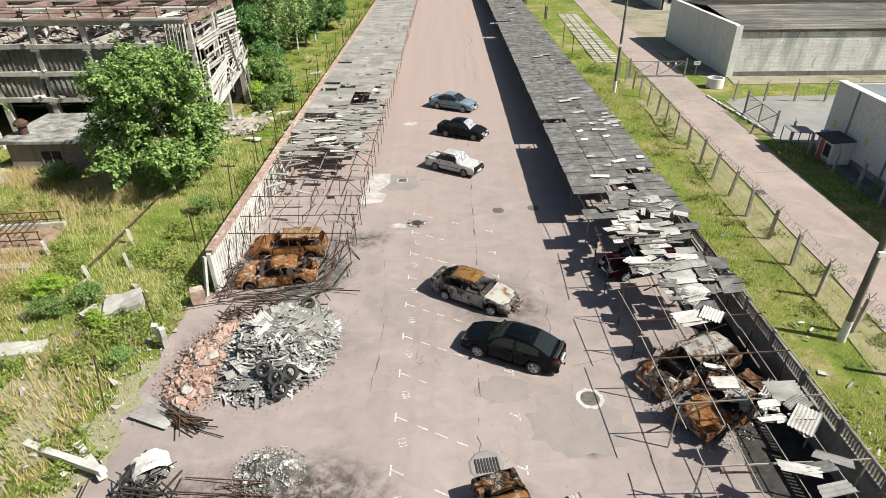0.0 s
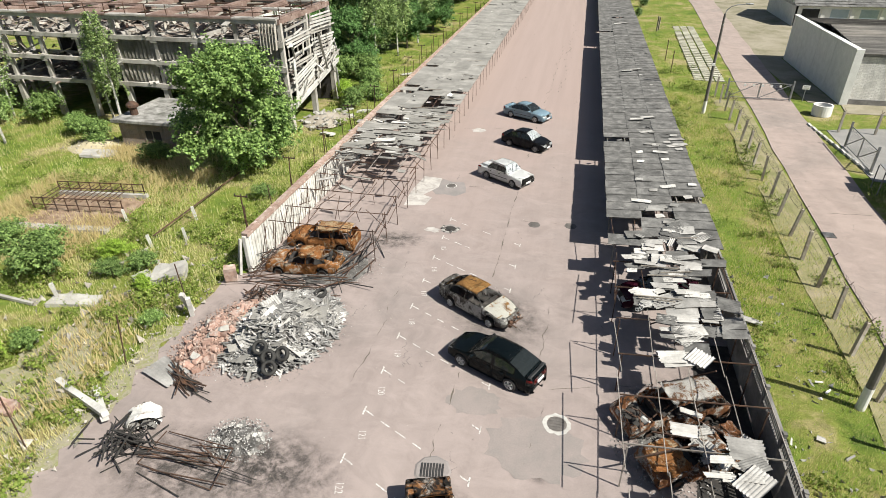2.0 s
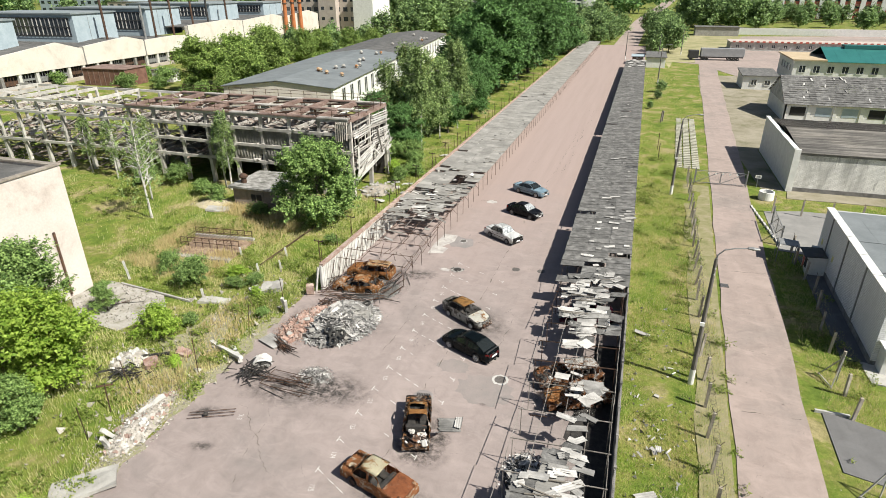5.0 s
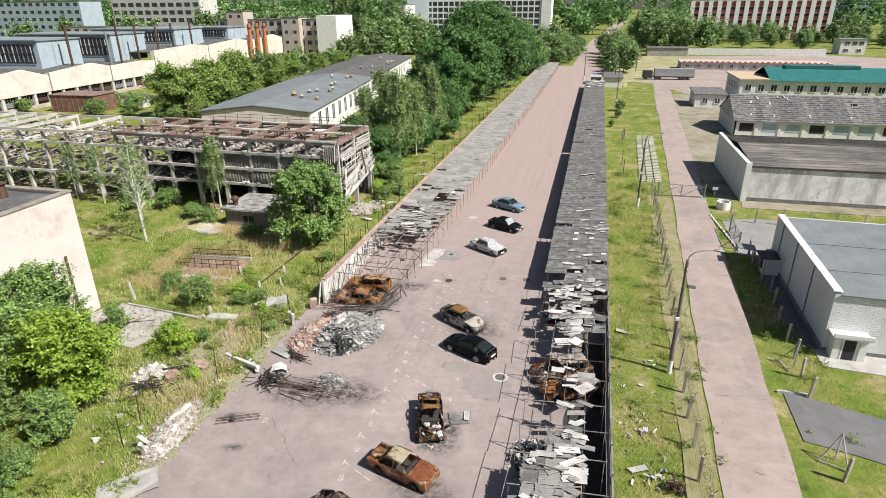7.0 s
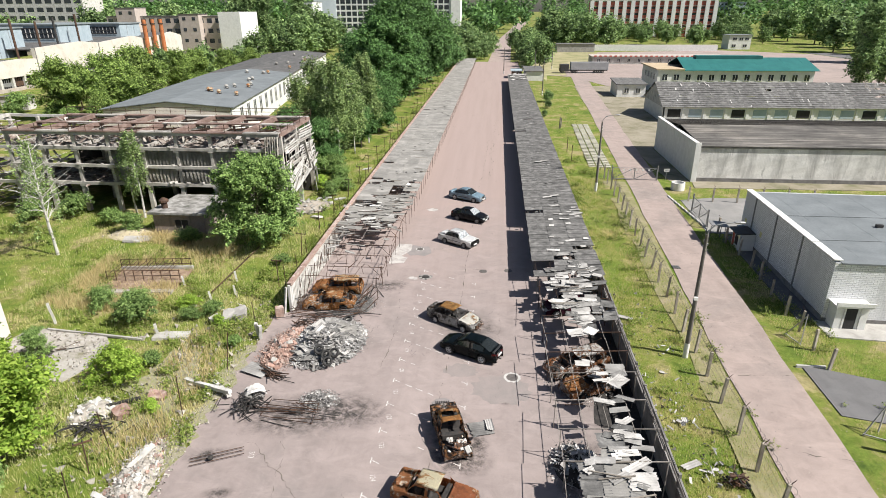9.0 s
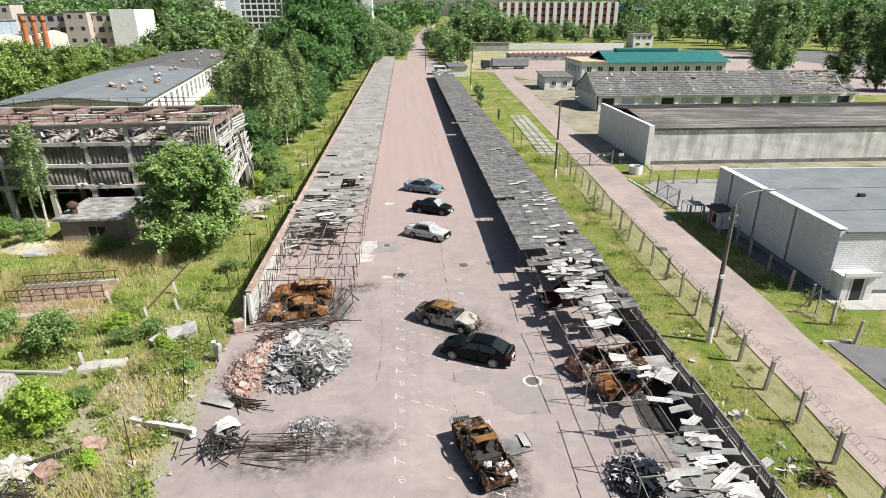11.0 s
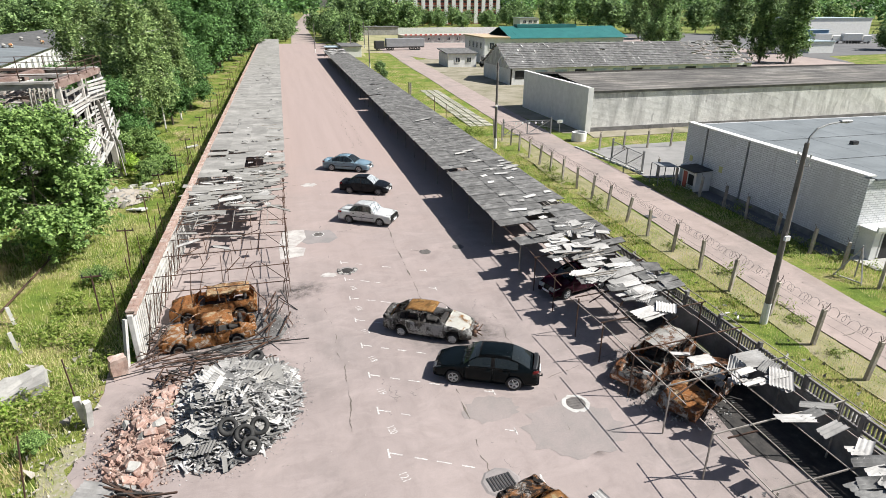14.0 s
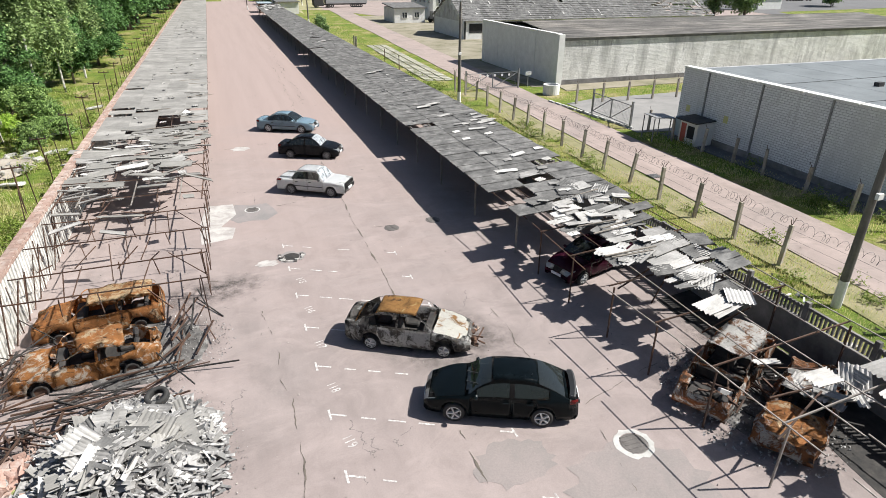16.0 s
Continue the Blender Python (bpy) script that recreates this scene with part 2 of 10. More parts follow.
REDLENS = M("red_lens", [(0.3, (0.16, 0.008, 0.008)), (0.7, (0.24, 0.014, 0.012))], 3.0, 20, 0.15, bump=0)

def worn_paint():
    """Road paint, worn through to the asphalt in flecks."""
    m, nt, ns, lk, b = nodes_of("worn_road_paint")
    v = place(nt)
    k = ramp_node(nt, noise_node(nt, 7, 6, 0.8, v), [(0.42, (0, 0, 0)), (0.58, (1, 1, 1))])
    lk.new(mix_node(nt, k, (0.33, 0.295, 0.28), (0.62, 0.60, 0.57)), b.inputs["Base Color"])
    b.inputs["Roughness"].default_value = 0.85
    return m

ROADPAINT = worn_paint()

def foliage(name, dark, light, straw=None, thin=0.4):
    m, nt, ns, lk, b = nodes_of(name)
    isl = ns.new("ShaderNodeNewGeometry").outputs["Random Per Island"]
    stops = [(0.0, dark), (0.75, light)] + ([(1.0, straw)] if straw else [(1.0, tuple(c * 1.25 for c in light))])
    col = ramp_node(nt, isl, stops)
    oi = ns.new("ShaderNodeObjectInfo").outputs["Random"]
    k = math_node(nt, "MULTIPLY_ADD", oi, 0.35)
    k.node.inputs[2].default_value = 0.82
    hv = ns.new("ShaderNodeHueSaturation")
    lk.new(k, hv.inputs["Value"])
    lk.new(col, hv.inputs["Color"])
    lk.new(hv.outputs[0], b.inputs["Base Color"])
    b.inputs["Roughness"].default_value = 0.6
    b.inputs["Specular IOR Level"].default_value = 0.25
    tr = ns.new("ShaderNodeBsdfTranslucent")
    lk.new(hv.outputs[0], tr.inputs["Color"])
    mx = ns.new("ShaderNodeMixShader")
    mx.inputs[0].default_value = thin
    lk.new(b.outputs[0], mx.inputs[1])
    lk.new(tr.outputs[0], mx.inputs[2])
    lk.new(mx.outputs[0], ns["Material Output"].inputs["Surface"])
    return m

LEAF = foliage("leaf_green", (0.04, 0.09, 0.02), (0.28, 0.40, 0.125), None, 0.31)
LEAFLIME = foliage("leaf_lime", (0.05, 0.10, 0.018), (0.31, 0.42, 0.11), None, 0.28)
LEAFDARK = foliage("leaf_dark", (0.014, 0.045, 0.011), (0.15, 0.28, 0.085), None, 0.28)
LEAFYEL = foliage("leaf_yellowgreen", (0.17, 0.30, 0.035), (0.42, 0.56, 0.10), None, 0.45)
LEAFBIRCH = foliage("leaf_birch", (0.045, 0.09, 0.024), (0.32, 0.42, 0.16), None, 0.32)
def grass_mat(name, green, straw, dry=0.5):
    """Blades whose colour drifts from green to straw with the ground."""
    m, nt, ns, lk, b = nodes_of(name)
    v = place(nt)
    isl = ns.new("ShaderNodeNewGeometry").outputs["Random Per Island"]
    k = math_node(nt, "ADD", math_node(nt, "MULTIPLY", noise_node(nt, 0.30, 6, 0.65, v, 0.6), 1.5), math_node(nt, "MULTIPLY", isl, 0.55))
    col = ramp_node(nt, k, [(dry, tuple(c * 0.72 for c in green)), (dry + 0.20, green), (dry + 0.40, straw)])
    lk.new(col, b.inputs["Base Color"])
    b.inputs["Roughness"].default_value = 0.7
    b.inputs["Specular IOR Level"].default_value = 0.2
    tr = ns.new("ShaderNodeBsdfTranslucent")
    lk.new(col, tr.inputs["Color"])
    mx = ns.new("ShaderNodeMixShader")
    mx.inputs[0].default_value = 0.45
    lk.new(b.outputs[0], mx.inputs[1])
    lk.new(tr.outputs[0], mx.inputs[2])
    lk.new(mx.outputs[0], ns["Material Output"].inputs["Surface"])
    return m

GRASSBLADE = grass_mat("grass_blade", (0.36, 0.48, 0.09), (0.70, 0.65, 0.35), 0.66)
GRASSSHORT = grass_mat("grass_blade_short", (0.33, 0.47, 0.065), (0.66, 0.58, 0.30), 0.70)
LEAFPOP = foliage("leaf_poplar", (0.03, 0.07, 0.022), (0.26, 0.37, 0.14), None, 0.27)
DRYBLADE = grass_mat("dry_blade", (0.36, 0.34, 0.11), (0.60, 0.50, 0.27), 0.35)
LEAFWEED = foliage("leaf_weed", (0.12, 0.185, 0.03), (0.30, 0.38, 0.08), (0.44, 0.42, 0.18))

def car_paint(name, c, dirt=0.15):
    m, nt, ns, lk, b = nodes_of(name)
    v = local(nt)
    k = ramp_node(nt, noise_node(nt, 1.8, 6, 0.7, v), [(0.45, (0, 0, 0)), (0.8, (dirt, dirt, dirt))])
    lk.new(mix_node(nt, k, c, (0.30, 0.27, 0.24)), b.inputs["Base Color"])
    lk.new(math_node(nt, "MULTIPLY_ADD", k, 0.6), b.inputs["Roughness"])
    b.inputs["Roughness"].links[0].from_node.inputs[2].default_value = 0.13
    dark = sum(c) < 0.12
    b.inputs["Coat Weight"].default_value = 0.12 if dark else 0.6
    b.inputs["Coat Roughness"].default_value = 0.05
    b.inputs["Specular IOR Level"].default_value = 0.18 if dark else 0.5
    return m

def burnt_paint(name, rust, pale, soot, wp=0.5, ws=0.45):
    """Burnt-out sheet metal: orange rust, pale ash and soot in ragged patches."""
    m, nt, ns, lk, b = nodes_of(name)
    v = place(nt)
    col = ramp_node(nt, noise_node(nt, 2.2, 6, 0.7, v), [(0.3, tuple(c * 0.45 for c in rust)), (0.5, rust), (0.72, tuple(min(1, c * 1.35) for c in rust))])
    k = ramp_node(nt, noise_node(nt, 2.1, 7, 0.75, v, 0.8), [(wp, (0, 0, 0)), (wp + 0.07, (1, 1, 1))])
    col = mix_node(nt, k, col, pale)
    k2 = ramp_node(nt, noise_node(nt, 2.6, 7, 0.75, v, 1.5), [(ws - 0.1, (1, 1, 1)), (ws, (0, 0, 0))])
    col = mix_node(nt, k2, col, soot)
    fine = noise_node(nt, 18, 5, 0.75, v)
    col = mix_node(nt, 0.5, col, ramp_node(nt, fine, [(0.3, (0.5, 0.5, 0.5)), (0.65, (1.05, 1.05, 1.05))]), "MULTIPLY")
    lk.new(col, b.inputs["Base Color"])
    b.inputs["Roughness"].default_value = 0.85
    b.inputs["Metallic"].default_value = 0.1
    bump_node(nt, b, fine, 0.4, 0.02)
    return m

RUSTCAR = burnt_paint("burnt_orange", (0.41, 0.175, 0.055), (0.58, 0.46, 0.30), (0.04, 0.026, 0.02), 0.55, 0.46)
RUSTPALE = burnt_paint("burnt_orange_pale", (0.33, 0.12, 0.035), (0.50, 0.43, 0.30), (0.07, 0.04, 0.026), 0.47, 0.36)
RUSTASH = burnt_paint("burnt_ash_white", (0.24, 0.11, 0.055), (0.58, 0.56, 0.52), (0.035, 0.03, 0.027), 0.48, 0.52)
BURNTGREY = burnt_paint("burnt_grey_black", (0.17, 0.155, 0.14), (0.50, 0.49, 0.47), (0.022, 0.021, 0.02), 0.50, 0.50)

def glass(name, tint):
    m, nt, ns, lk, b = nodes_of(name)
    tr = ns.new("ShaderNodeBsdfTransparent")
    tr.inputs[0].default_value = (*tint, 1)
    gl = ns.new("ShaderNodeBsdfGlossy")
    gl.inputs["Roughness"].default_value = 0.03
    fr = ns.new("ShaderNodeFresnel")
    fr.inputs[0].default_value = 1.6
    mx = ns.new("ShaderNodeMixShader")
    # thin teal diffuse share paints in the sky's reflection, along with dust
    pale_layer = ns.new("ShaderNodeBsdfDiffuse")
    pale_layer.inputs[0].default_value = (0.30, 0.36, 0.35, 1)
    sheen_film = ns.new("ShaderNodeMixShader")
    sheen_film.inputs[0].default_value = 0.05
    lk.new(tr.outputs[0], sheen_film.inputs[1])
    lk.new(pale_layer.outputs[0], sheen_film.inputs[2])
    lk.new(fr.outputs[0], mx.inputs[0])
    lk.new(sheen_film.outputs[0], mx.inputs[1])
    lk.new(gl.outputs[0], mx.inputs[2])
    lk.new(mx.outputs[0], ns["Material Output"].inputs["Surface"])
    return m

CARGLASS = glass("car_glass", (0.09, 0.11, 0.115))
PANEGLASS = M("dark_pane", [(0.3, (0.025, 0.03, 0.035)), (0.7, (0.06, 0.07, 0.08))], 0.3, 6, 0.08, bump=0, spec=0.8)

# ---- builders ----
def link_mesh(name, me, mat, parent=None, label=""):
    ob = new(name, me)
    if mat is not None and not me.materials:
        me.materials.append(mat)
    if parent is not None:
        ob.parent = parent
    if label:
        tagged(ob, label)
    return ob

def part(name, bm, mat, parent, label="", smooth=False):
    me = bpy.data.meshes.new(name)
    bm.normal_update()
    bm.to_mesh(me)
    bm.free()
    if smooth:
        me.polygons.foreach_set("use_smooth", [True] * len(me.polygons))
    return link_mesh(name, me, mat, parent, label)

def part_data(name, verts, faces, mat, parent, label="", smooth=False):
    me = bpy.data.meshes.new(name)
    me.from_pydata([tuple(v) for v in verts], [], [tuple(f) for f in faces])
    me.update()
    if smooth:
        me.polygons.foreach_set("use_smooth", [True] * len(me.polygons))
    return link_mesh(name, me, mat, parent, label)

def thing(name, label, category, m=None, group="", kind=""):
    ob = new(name)
    ob.empty_display_size = 0.2
    if m is not None:
        ob.matrix_basis = m
    return tagged(ob, label, category, group, kind)

def box(bm, x0, x1, y0, y1, z0, z1, m=None):
    vs = [bm.verts.new(Vector(p) if m is None else m @ Vector(p)) for p in
          ((x0, y0, z0), (x1, y0, z0), (x1, y1, z0), (x0, y1, z0), (x0, y0, z1), (x1, y0, z1), (x1, y1, z1), (x0, y1, z1))]
    for f in ((3, 2, 1, 0), (4, 5, 6, 7), (0, 1, 5, 4), (1, 2, 6, 5), (2, 3, 7, 6), (3, 0, 4, 7)):
        bm.faces.new([vs[i] for i in f])
    return vs

def bar(bm, p, q, w=0.05, h=None):
    p, q = Vector(p), Vector(q)
    h = h or w
    d = q - p
    m = Matrix.Translation(p) @ d.to_track_quat("X", "Z").to_matrix().to_4x4()
    return box(bm, 0, d.length, -w / 2, w / 2, -h / 2, h / 2, m)

def tube(bm, p, q, r1, r2=None, n=8, cap=True):
    p, q = Vector(p), Vector(q)
    r2 = r1 if r2 is None else r2
    d = q - p
    m = d.to_track_quat("Z", "Y").to_matrix()
    a, b = [], []
    for i in range(n):
        u = 2 * math.pi * i / n
        e = m @ Vector((math.cos(u), math.sin(u), 0))
        a.append(bm.verts.new(p + e * r1))
        b.append(bm.verts.new(q + e * r2))
    for i in range(n):
        j = (i + 1) % n
        bm.faces.new((a[i], a[j], b[j], b[i]))
    if cap:
        bm.faces.new(a[::-1])
        bm.faces.new(b)

def lathe(bm, prof, n=16, m=None):
    """Turns (radius, height) pairs round the local z axis."""
    rings = []
    for r, z in prof:
        ring = []
        for i in range(n):
            u = 2 * math.pi * i / n
            p = Vector((r * math.cos(u), r * math.sin(u), z))
            ring.append(bm.verts.new(p if m is None else m @ p))
        rings.append(ring)
    for a, b in zip(rings, rings[1:]):
        for i in range(n):
            j = (i + 1) % n
            bm.faces.new((a[i], a[j], b[j], b[i]))
    return rings

def B():
    return bmesh.new()

def solid(name, x0, x1, y0, y1, z0, z1, mat, parent, label="", bev=0.0):
    bm = B()
    box(bm, x0, x1, y0, y1, z0, z1)
    if bev:
        bmesh.ops.bevel(bm, geom=bm.edges[:], offset=bev, segments=1, affect="EDGES")
    return part(name, bm, mat, parent, label)

def flat(name, pts, z, mat, label, category, kind="structure", step=0.0):
    """A ground sheet with the given outline, and sides that go down."""
    bm = B()
    top = [bm.verts.new((x, y, z)) for x, y in pts]
    f = bm.faces.new(top)
    ex = bmesh.ops.extrude_face_region(bm, geom=[f])
    for e in ex["geom"]:
        if isinstance(e, bmesh.types.BMVert):
            e.co.z -= max(step, 0.05)
    bmesh.ops.recalc_face_normals(bm, faces=bm.faces[:])
    bmesh.ops.triangulate(bm, faces=bm.faces[:])
    ob = part(name, bm, mat, None)
    return tagged(ob, label, category, kind=kind)

def ragged(x0, x1, y0, y1, amp, n, seed, sides="WE"):
    """A long strip's outline whose named sides wander."""
    rng = random.Random(seed)
    ys = [y0 + (y1 - y0) * i / n for i in range(n + 1)]
    w = [(x0 + (rng.uniform(-amp, amp) if "W" in sides else 0), y) for y in ys]
    e = [(x1 + (rng.uniform(-amp, amp) if "E" in sides else 0), y) for y in ys]
    return e + w[::-1]

# ---- ground and ways ----
def make_ground():
    """One sheet to the horizon: finer and gently uneven round the yard, coarse far away."""
    xs = [-2500, -900, -400, -200, -120, -80] + [-60 + 1.5 * i for i in range(33)] + [-10.4 + 1.2 * i for i in range(1)] + [14.8, 16, 17.2, 18.4, 19.6, 20.8, 22, 24, 27, 30, 34, 40, 60, 100, 200, 400, 900, 2500]
    ys = [-1500, -400, -150, -80, -50] + [-40 + 1.6 * i for i in range(80)] + [92, 100, 120, 150, 200, 300, 500, 900, 1800, 3500]
    vs, fs = [], []
    for y in ys:
        for x in xs:
            out = min(1.0, max(0.0, (-11.5 - x) / 3)) if x < 0 else min(1.0, max(0, (x - 15.5) / 1.5)) * min(1.0, max(0, (21.4 + 0.05 * y - x) / 1.5))
            near = 1.0 if -60 < x < 60 and -45 < y < 85 else 0.0
            z = -0.03 + out * near * (0.22 * noise.noise((x * 0.2, y * 0.2, 0)) + 0.10 * noise.noise((x * 0.7, y * 0.7, 3)))
            vs.append((x, y, z))
    n = len(xs)
    for j in range(len(ys) - 1):
        for i in range(n - 1):
            a = j * n + i
            fs.append((a, a + 1, a + n + 1, a + n))
    ob = part_data("ground", vs, fs, GRASS, None, smooth=True)
    return tagged(ob, "uneven grassy ground with dry straw patches", "ground", kind="structure")

make_ground()
_edge = random.Random(3)
flat("lot", [(15.3, -60), (15.3, 238), (-9.7, 238), (-9.7, 3.7)] + [(-10.7 + _edge.uniform(-0.35, 0.35), 3.0 - 1.5 * i) for i in range(42)], 0.0, ASPHALT, "worn pinkish grey asphalt parking lot with cracks", "parking lot")
flat("path", [(26.35 + 0.06 * y + random.uniform(-0.12, 0.12), y) for y in range(-60, 180, 4)] + [(40, 180), (40, 182), (24, 182)] + [(22.1 + 0.055 * y + random.uniform(-0.12, 0.12), y) for y in range(178, -62, -4)], 0.02, PATHWAY, "long pink asphalt path beside the fence", "path")
flat("side_drive", [(27.1, -6.3), (27.2, -0.9), (30, -1.9), (34, -3.3), (45, -6.5), (70, -13), (70, -21), (45, -12.5), (34, -8.4), (30, -7.0)], 0.03, DARKWAY, "dark grey asphalt side drive", "drive")
flat("inner_yard", [(29.2, 24.5), (29.6, 36), (33.5, 37.2), (60, 37.6), (60, 24.5), (32.2, 24.0)], 0.015, M("yard_asphalt", [(0.3, (0.20, 0.195, 0.185)), (0.7, (0.30, 0.285, 0.27))], 0.4, 9, 0.9), "grey asphalt yard between the brick sheds", "yard")
YARDDIRT = M("trodden_grassy_dirt", [(0.3, (0.11, 0.115, 0.05)), (0.46, (0.23, 0.205, 0.14)), (0.62, (0.31, 0.275, 0.21)), (0.75, (0.20, 0.19, 0.10))], 0.22, 7, 0.95, bump=0.6)
flat("dirt_yard", [(30.6, 45), (33.2, 44.6), (33.2, 66), (50, 67), (50, 86), (47, 118), (49.6, 134), (49.6, 152), (30, 152), (28.5, 120), (29.5, 90), (29.6, 66)], 0.012, YARDDIRT, "bare trodden dirt yard beside the path", "yard")
flat("far_yard", [(40, 152.3), (91, 152.3), (92, 126), (104, 112), (150, 112), (170, 200), (165, 290), (128, 318), (60, 300), (46, 235), (32, 200), (31, 182)], 0.01, PATHWAY, "pale far yard of asphalt", "yard")
flat("dry_field", [(22.5, 165), (24, 182.2), (31, 183), (32, 200), (46, 235), (60, 300), (30, 300), (16, 244), (16, 183), (21.6, 183)], 0.008, M("dry_far_grass", [(0.3, (0.17, 0.185, 0.06)), (0.5, (0.30, 0.275, 0.14)), (0.7, (0.42, 0.37, 0.23))], 0.12, 7, 0.95, bump=0.5), "dry trodden field beside the far street", "field")
flat("depot_yard", [(150.3, 112), (165, 135), (215, 140), (290, 150), (340, 250), (165.5, 300), (170.5, 200)], 0.01, DARKWAY, "dark asphalt yard of the far depot", "yard")
flat("far_street", [(2, 238), (12, 238), (16, 420), (60, 1100), (44, 1100), (6, 420)], 0.01, PATHWAY, "straight far street between trees", "street")
flat("brick_apron", [(31.0, 3.0), (38, 2.4), (70, 2.8), (70, 5.5), (31.0, 5.5)], 0.05, CONCRETE, "pale concrete apron at the foot of the brick shed", "apron", step=0.1)
flat("brick_apron", [(29.9, 5.5), (31.6, 5.5), (32.2, 23.5), (30.6, 23.5)], 0.05, DARKWAY, "dark strip of asphalt along the brick shed", "apron", step=0.1)
flat("bare_apron", [(33.0, 41.6), (80, 42.2), (80, 44.9), (33.6, 44.9)], 0.04, YARDDIRT, "trodden dirt strip below the plastered shed", "apron", step=0.08)
SLABDIRT = M("crumbled_concrete", [(0.3, (0.18, 0.17, 0.10)), (0.45, (0.34, 0.315, 0.275)), (0.6, (0.42, 0.395, 0.36)), (0.76, (0.26, 0.24, 0.17))], 0.9, 9, 0.95, bump=0.6)
flat("broken_slab", [(-26, -6.5), (-21.5, -7.0), (-20.2, -3.2), (-22.5, -1.0), (-28.5, -0.6), (-29.4, -4)], 0.07, SLABDIRT, "broken pale concrete slab in the weeds", "slab", step=0.1)
_bare = random.Random(19)
flat("bare_patch", [(-14.8 + (2.2 + _bare.uniform(-0.9, 0.6)) * math.cos(0.1257 * i), -6.8 + (4.8 + _bare.uniform(-1.6, 1.2)) * math.sin(0.1257 * i)) for i in range(50)], 0.05, RUBBLE_DIRT, "bare patch of pale dirt and crushed rubble in the field", "bare ground", step=0.07)
flat("rubble_edge", ragged(-11.4, -10.5, -40, -1.6, 0.45, 60, 8, "WE"), 0.03, RUBBLE_DIRT, "strip of dirt and crushed rubble along the lot", "rubble strip", step=0.05)
flat("fence_track", [(21.9 + 0.055 * y, y) for y in range(-40, 46, 4)] + [(19.7 + 0.028 * (y + 11) + random.uniform(-0.2, 0.2), y) for y in range(44, -42, -4)], 0.035, M("dry_verge", [(0.3, (0.16, 0.165, 0.06)), (0.5, (0.24, 0.22, 0.11)), (0.7, (0.32, 0.27, 0.185))], 0.8, 9, 0.95, bump=0.7), "dry verge of dead grass below the fence", "verge")

# ---- parking marks ----
BAY, SLANT = 2.45, radians(-27.5)
SX, SY = math.cos(SLANT), math.sin(SLANT)

def ground_strip(bm, x, y, ang, length, width):
    c, s = math.cos(ang), math.sin(ang)
    pts = [(0, -width / 2), (length, -width / 2), (length, width / 2), (0, width / 2)]
    bm.faces.new([bm.verts.new((x + c * a - s * b, y + s * a + c * b, 0.006)) for a, b in pts])

def bay_mark(k):
    y = -BAY * k
    rng = random.Random(100 + k)
    t = thing("parking_mark", "worn white painted parking bay mark on asphalt", "road marking", pose(0, y, 0), "parking bay marks", "structure")
    bm = B()
    ground_strip(bm, 0, -0.24, radians(90), 0.46, 0.065)
    ground_strip(bm, 0.045, 0, SLANT, 0.46, 0.06)
    part("bay_tee", bm, ROADPAINT, t)
    for a, b in ((0.95, 1.5), (1.75, 2.35), (2.65, 3.25)):
        if rng.random() < 0.8:
            bm = B()
            ground_strip(bm, a * SX, a * SY, SLANT, (b - a) * rng.uniform(0.6, 1.0), 0.055)
            part("bay_dash", bm, ROADPAINT, t)
    bm = B()
    ground_strip(bm, 5.4 * SX, 5.4 * SY - 0.2, radians(90), 0.40, 0.06)
    ground_strip(bm, 5.0 * SX, 5.0 * SY, SLANT, 0.4, 0.06)
    part("bay_tee", bm, ROADPAINT, t)

def bay_number(text, x, y, size=0.34, ang=-76):
    cu = bpy.data.curves.new("parking_number", "FONT")
    cu.body, cu.size, cu.align_x, cu.align_y = text, size, "CENTER", "CENTER"
    tmp = bpy.data.objects.new("tmp", cu)
    me = bpy.data.meshes.new_from_object(tmp)
    bpy.data.objects.remove(tmp)
    ob = link_mesh("parking_number", me, ROADPAINT)
    ob.matrix_basis = pose(x, y, 0.006, 0, 0, ang) @ Matrix.Diagonal((1.0, 1.25, 1, 1))
    tagged(ob, "worn white bay number painted on asphalt", "road marking", "parking bay numbers", "structure")

for k in range(-5, 9):
    bay_mark(k)
for k in range(-4, 8):
    bay_number(str(118 + k), 0.32, 1.2 - BAY * k)
bay_number("313", -6.6, -12.4)

def road_patch(name, x, y, rx, ry, mat, label, seed, z=0.008, n=22, amp=0.25):
    rng = random.Random(seed)
    bm = B()
    mid = bm.verts.new((x, y, z))
    rim = []
    for i in range(n):
        u, k = 2 * math.pi * i / n, 1 + rng.uniform(-amp, amp)
        rim.append(bm.verts.new((x + rx * k * math.cos(u), y + ry * k * math.sin(u), z)))
    for a, b in zip(rim, rim[1:] + rim[:1]):
        bm.faces.new((mid, a, b))
    return tagged(part(name, bm, mat, None), label, "road patch", kind="structure")

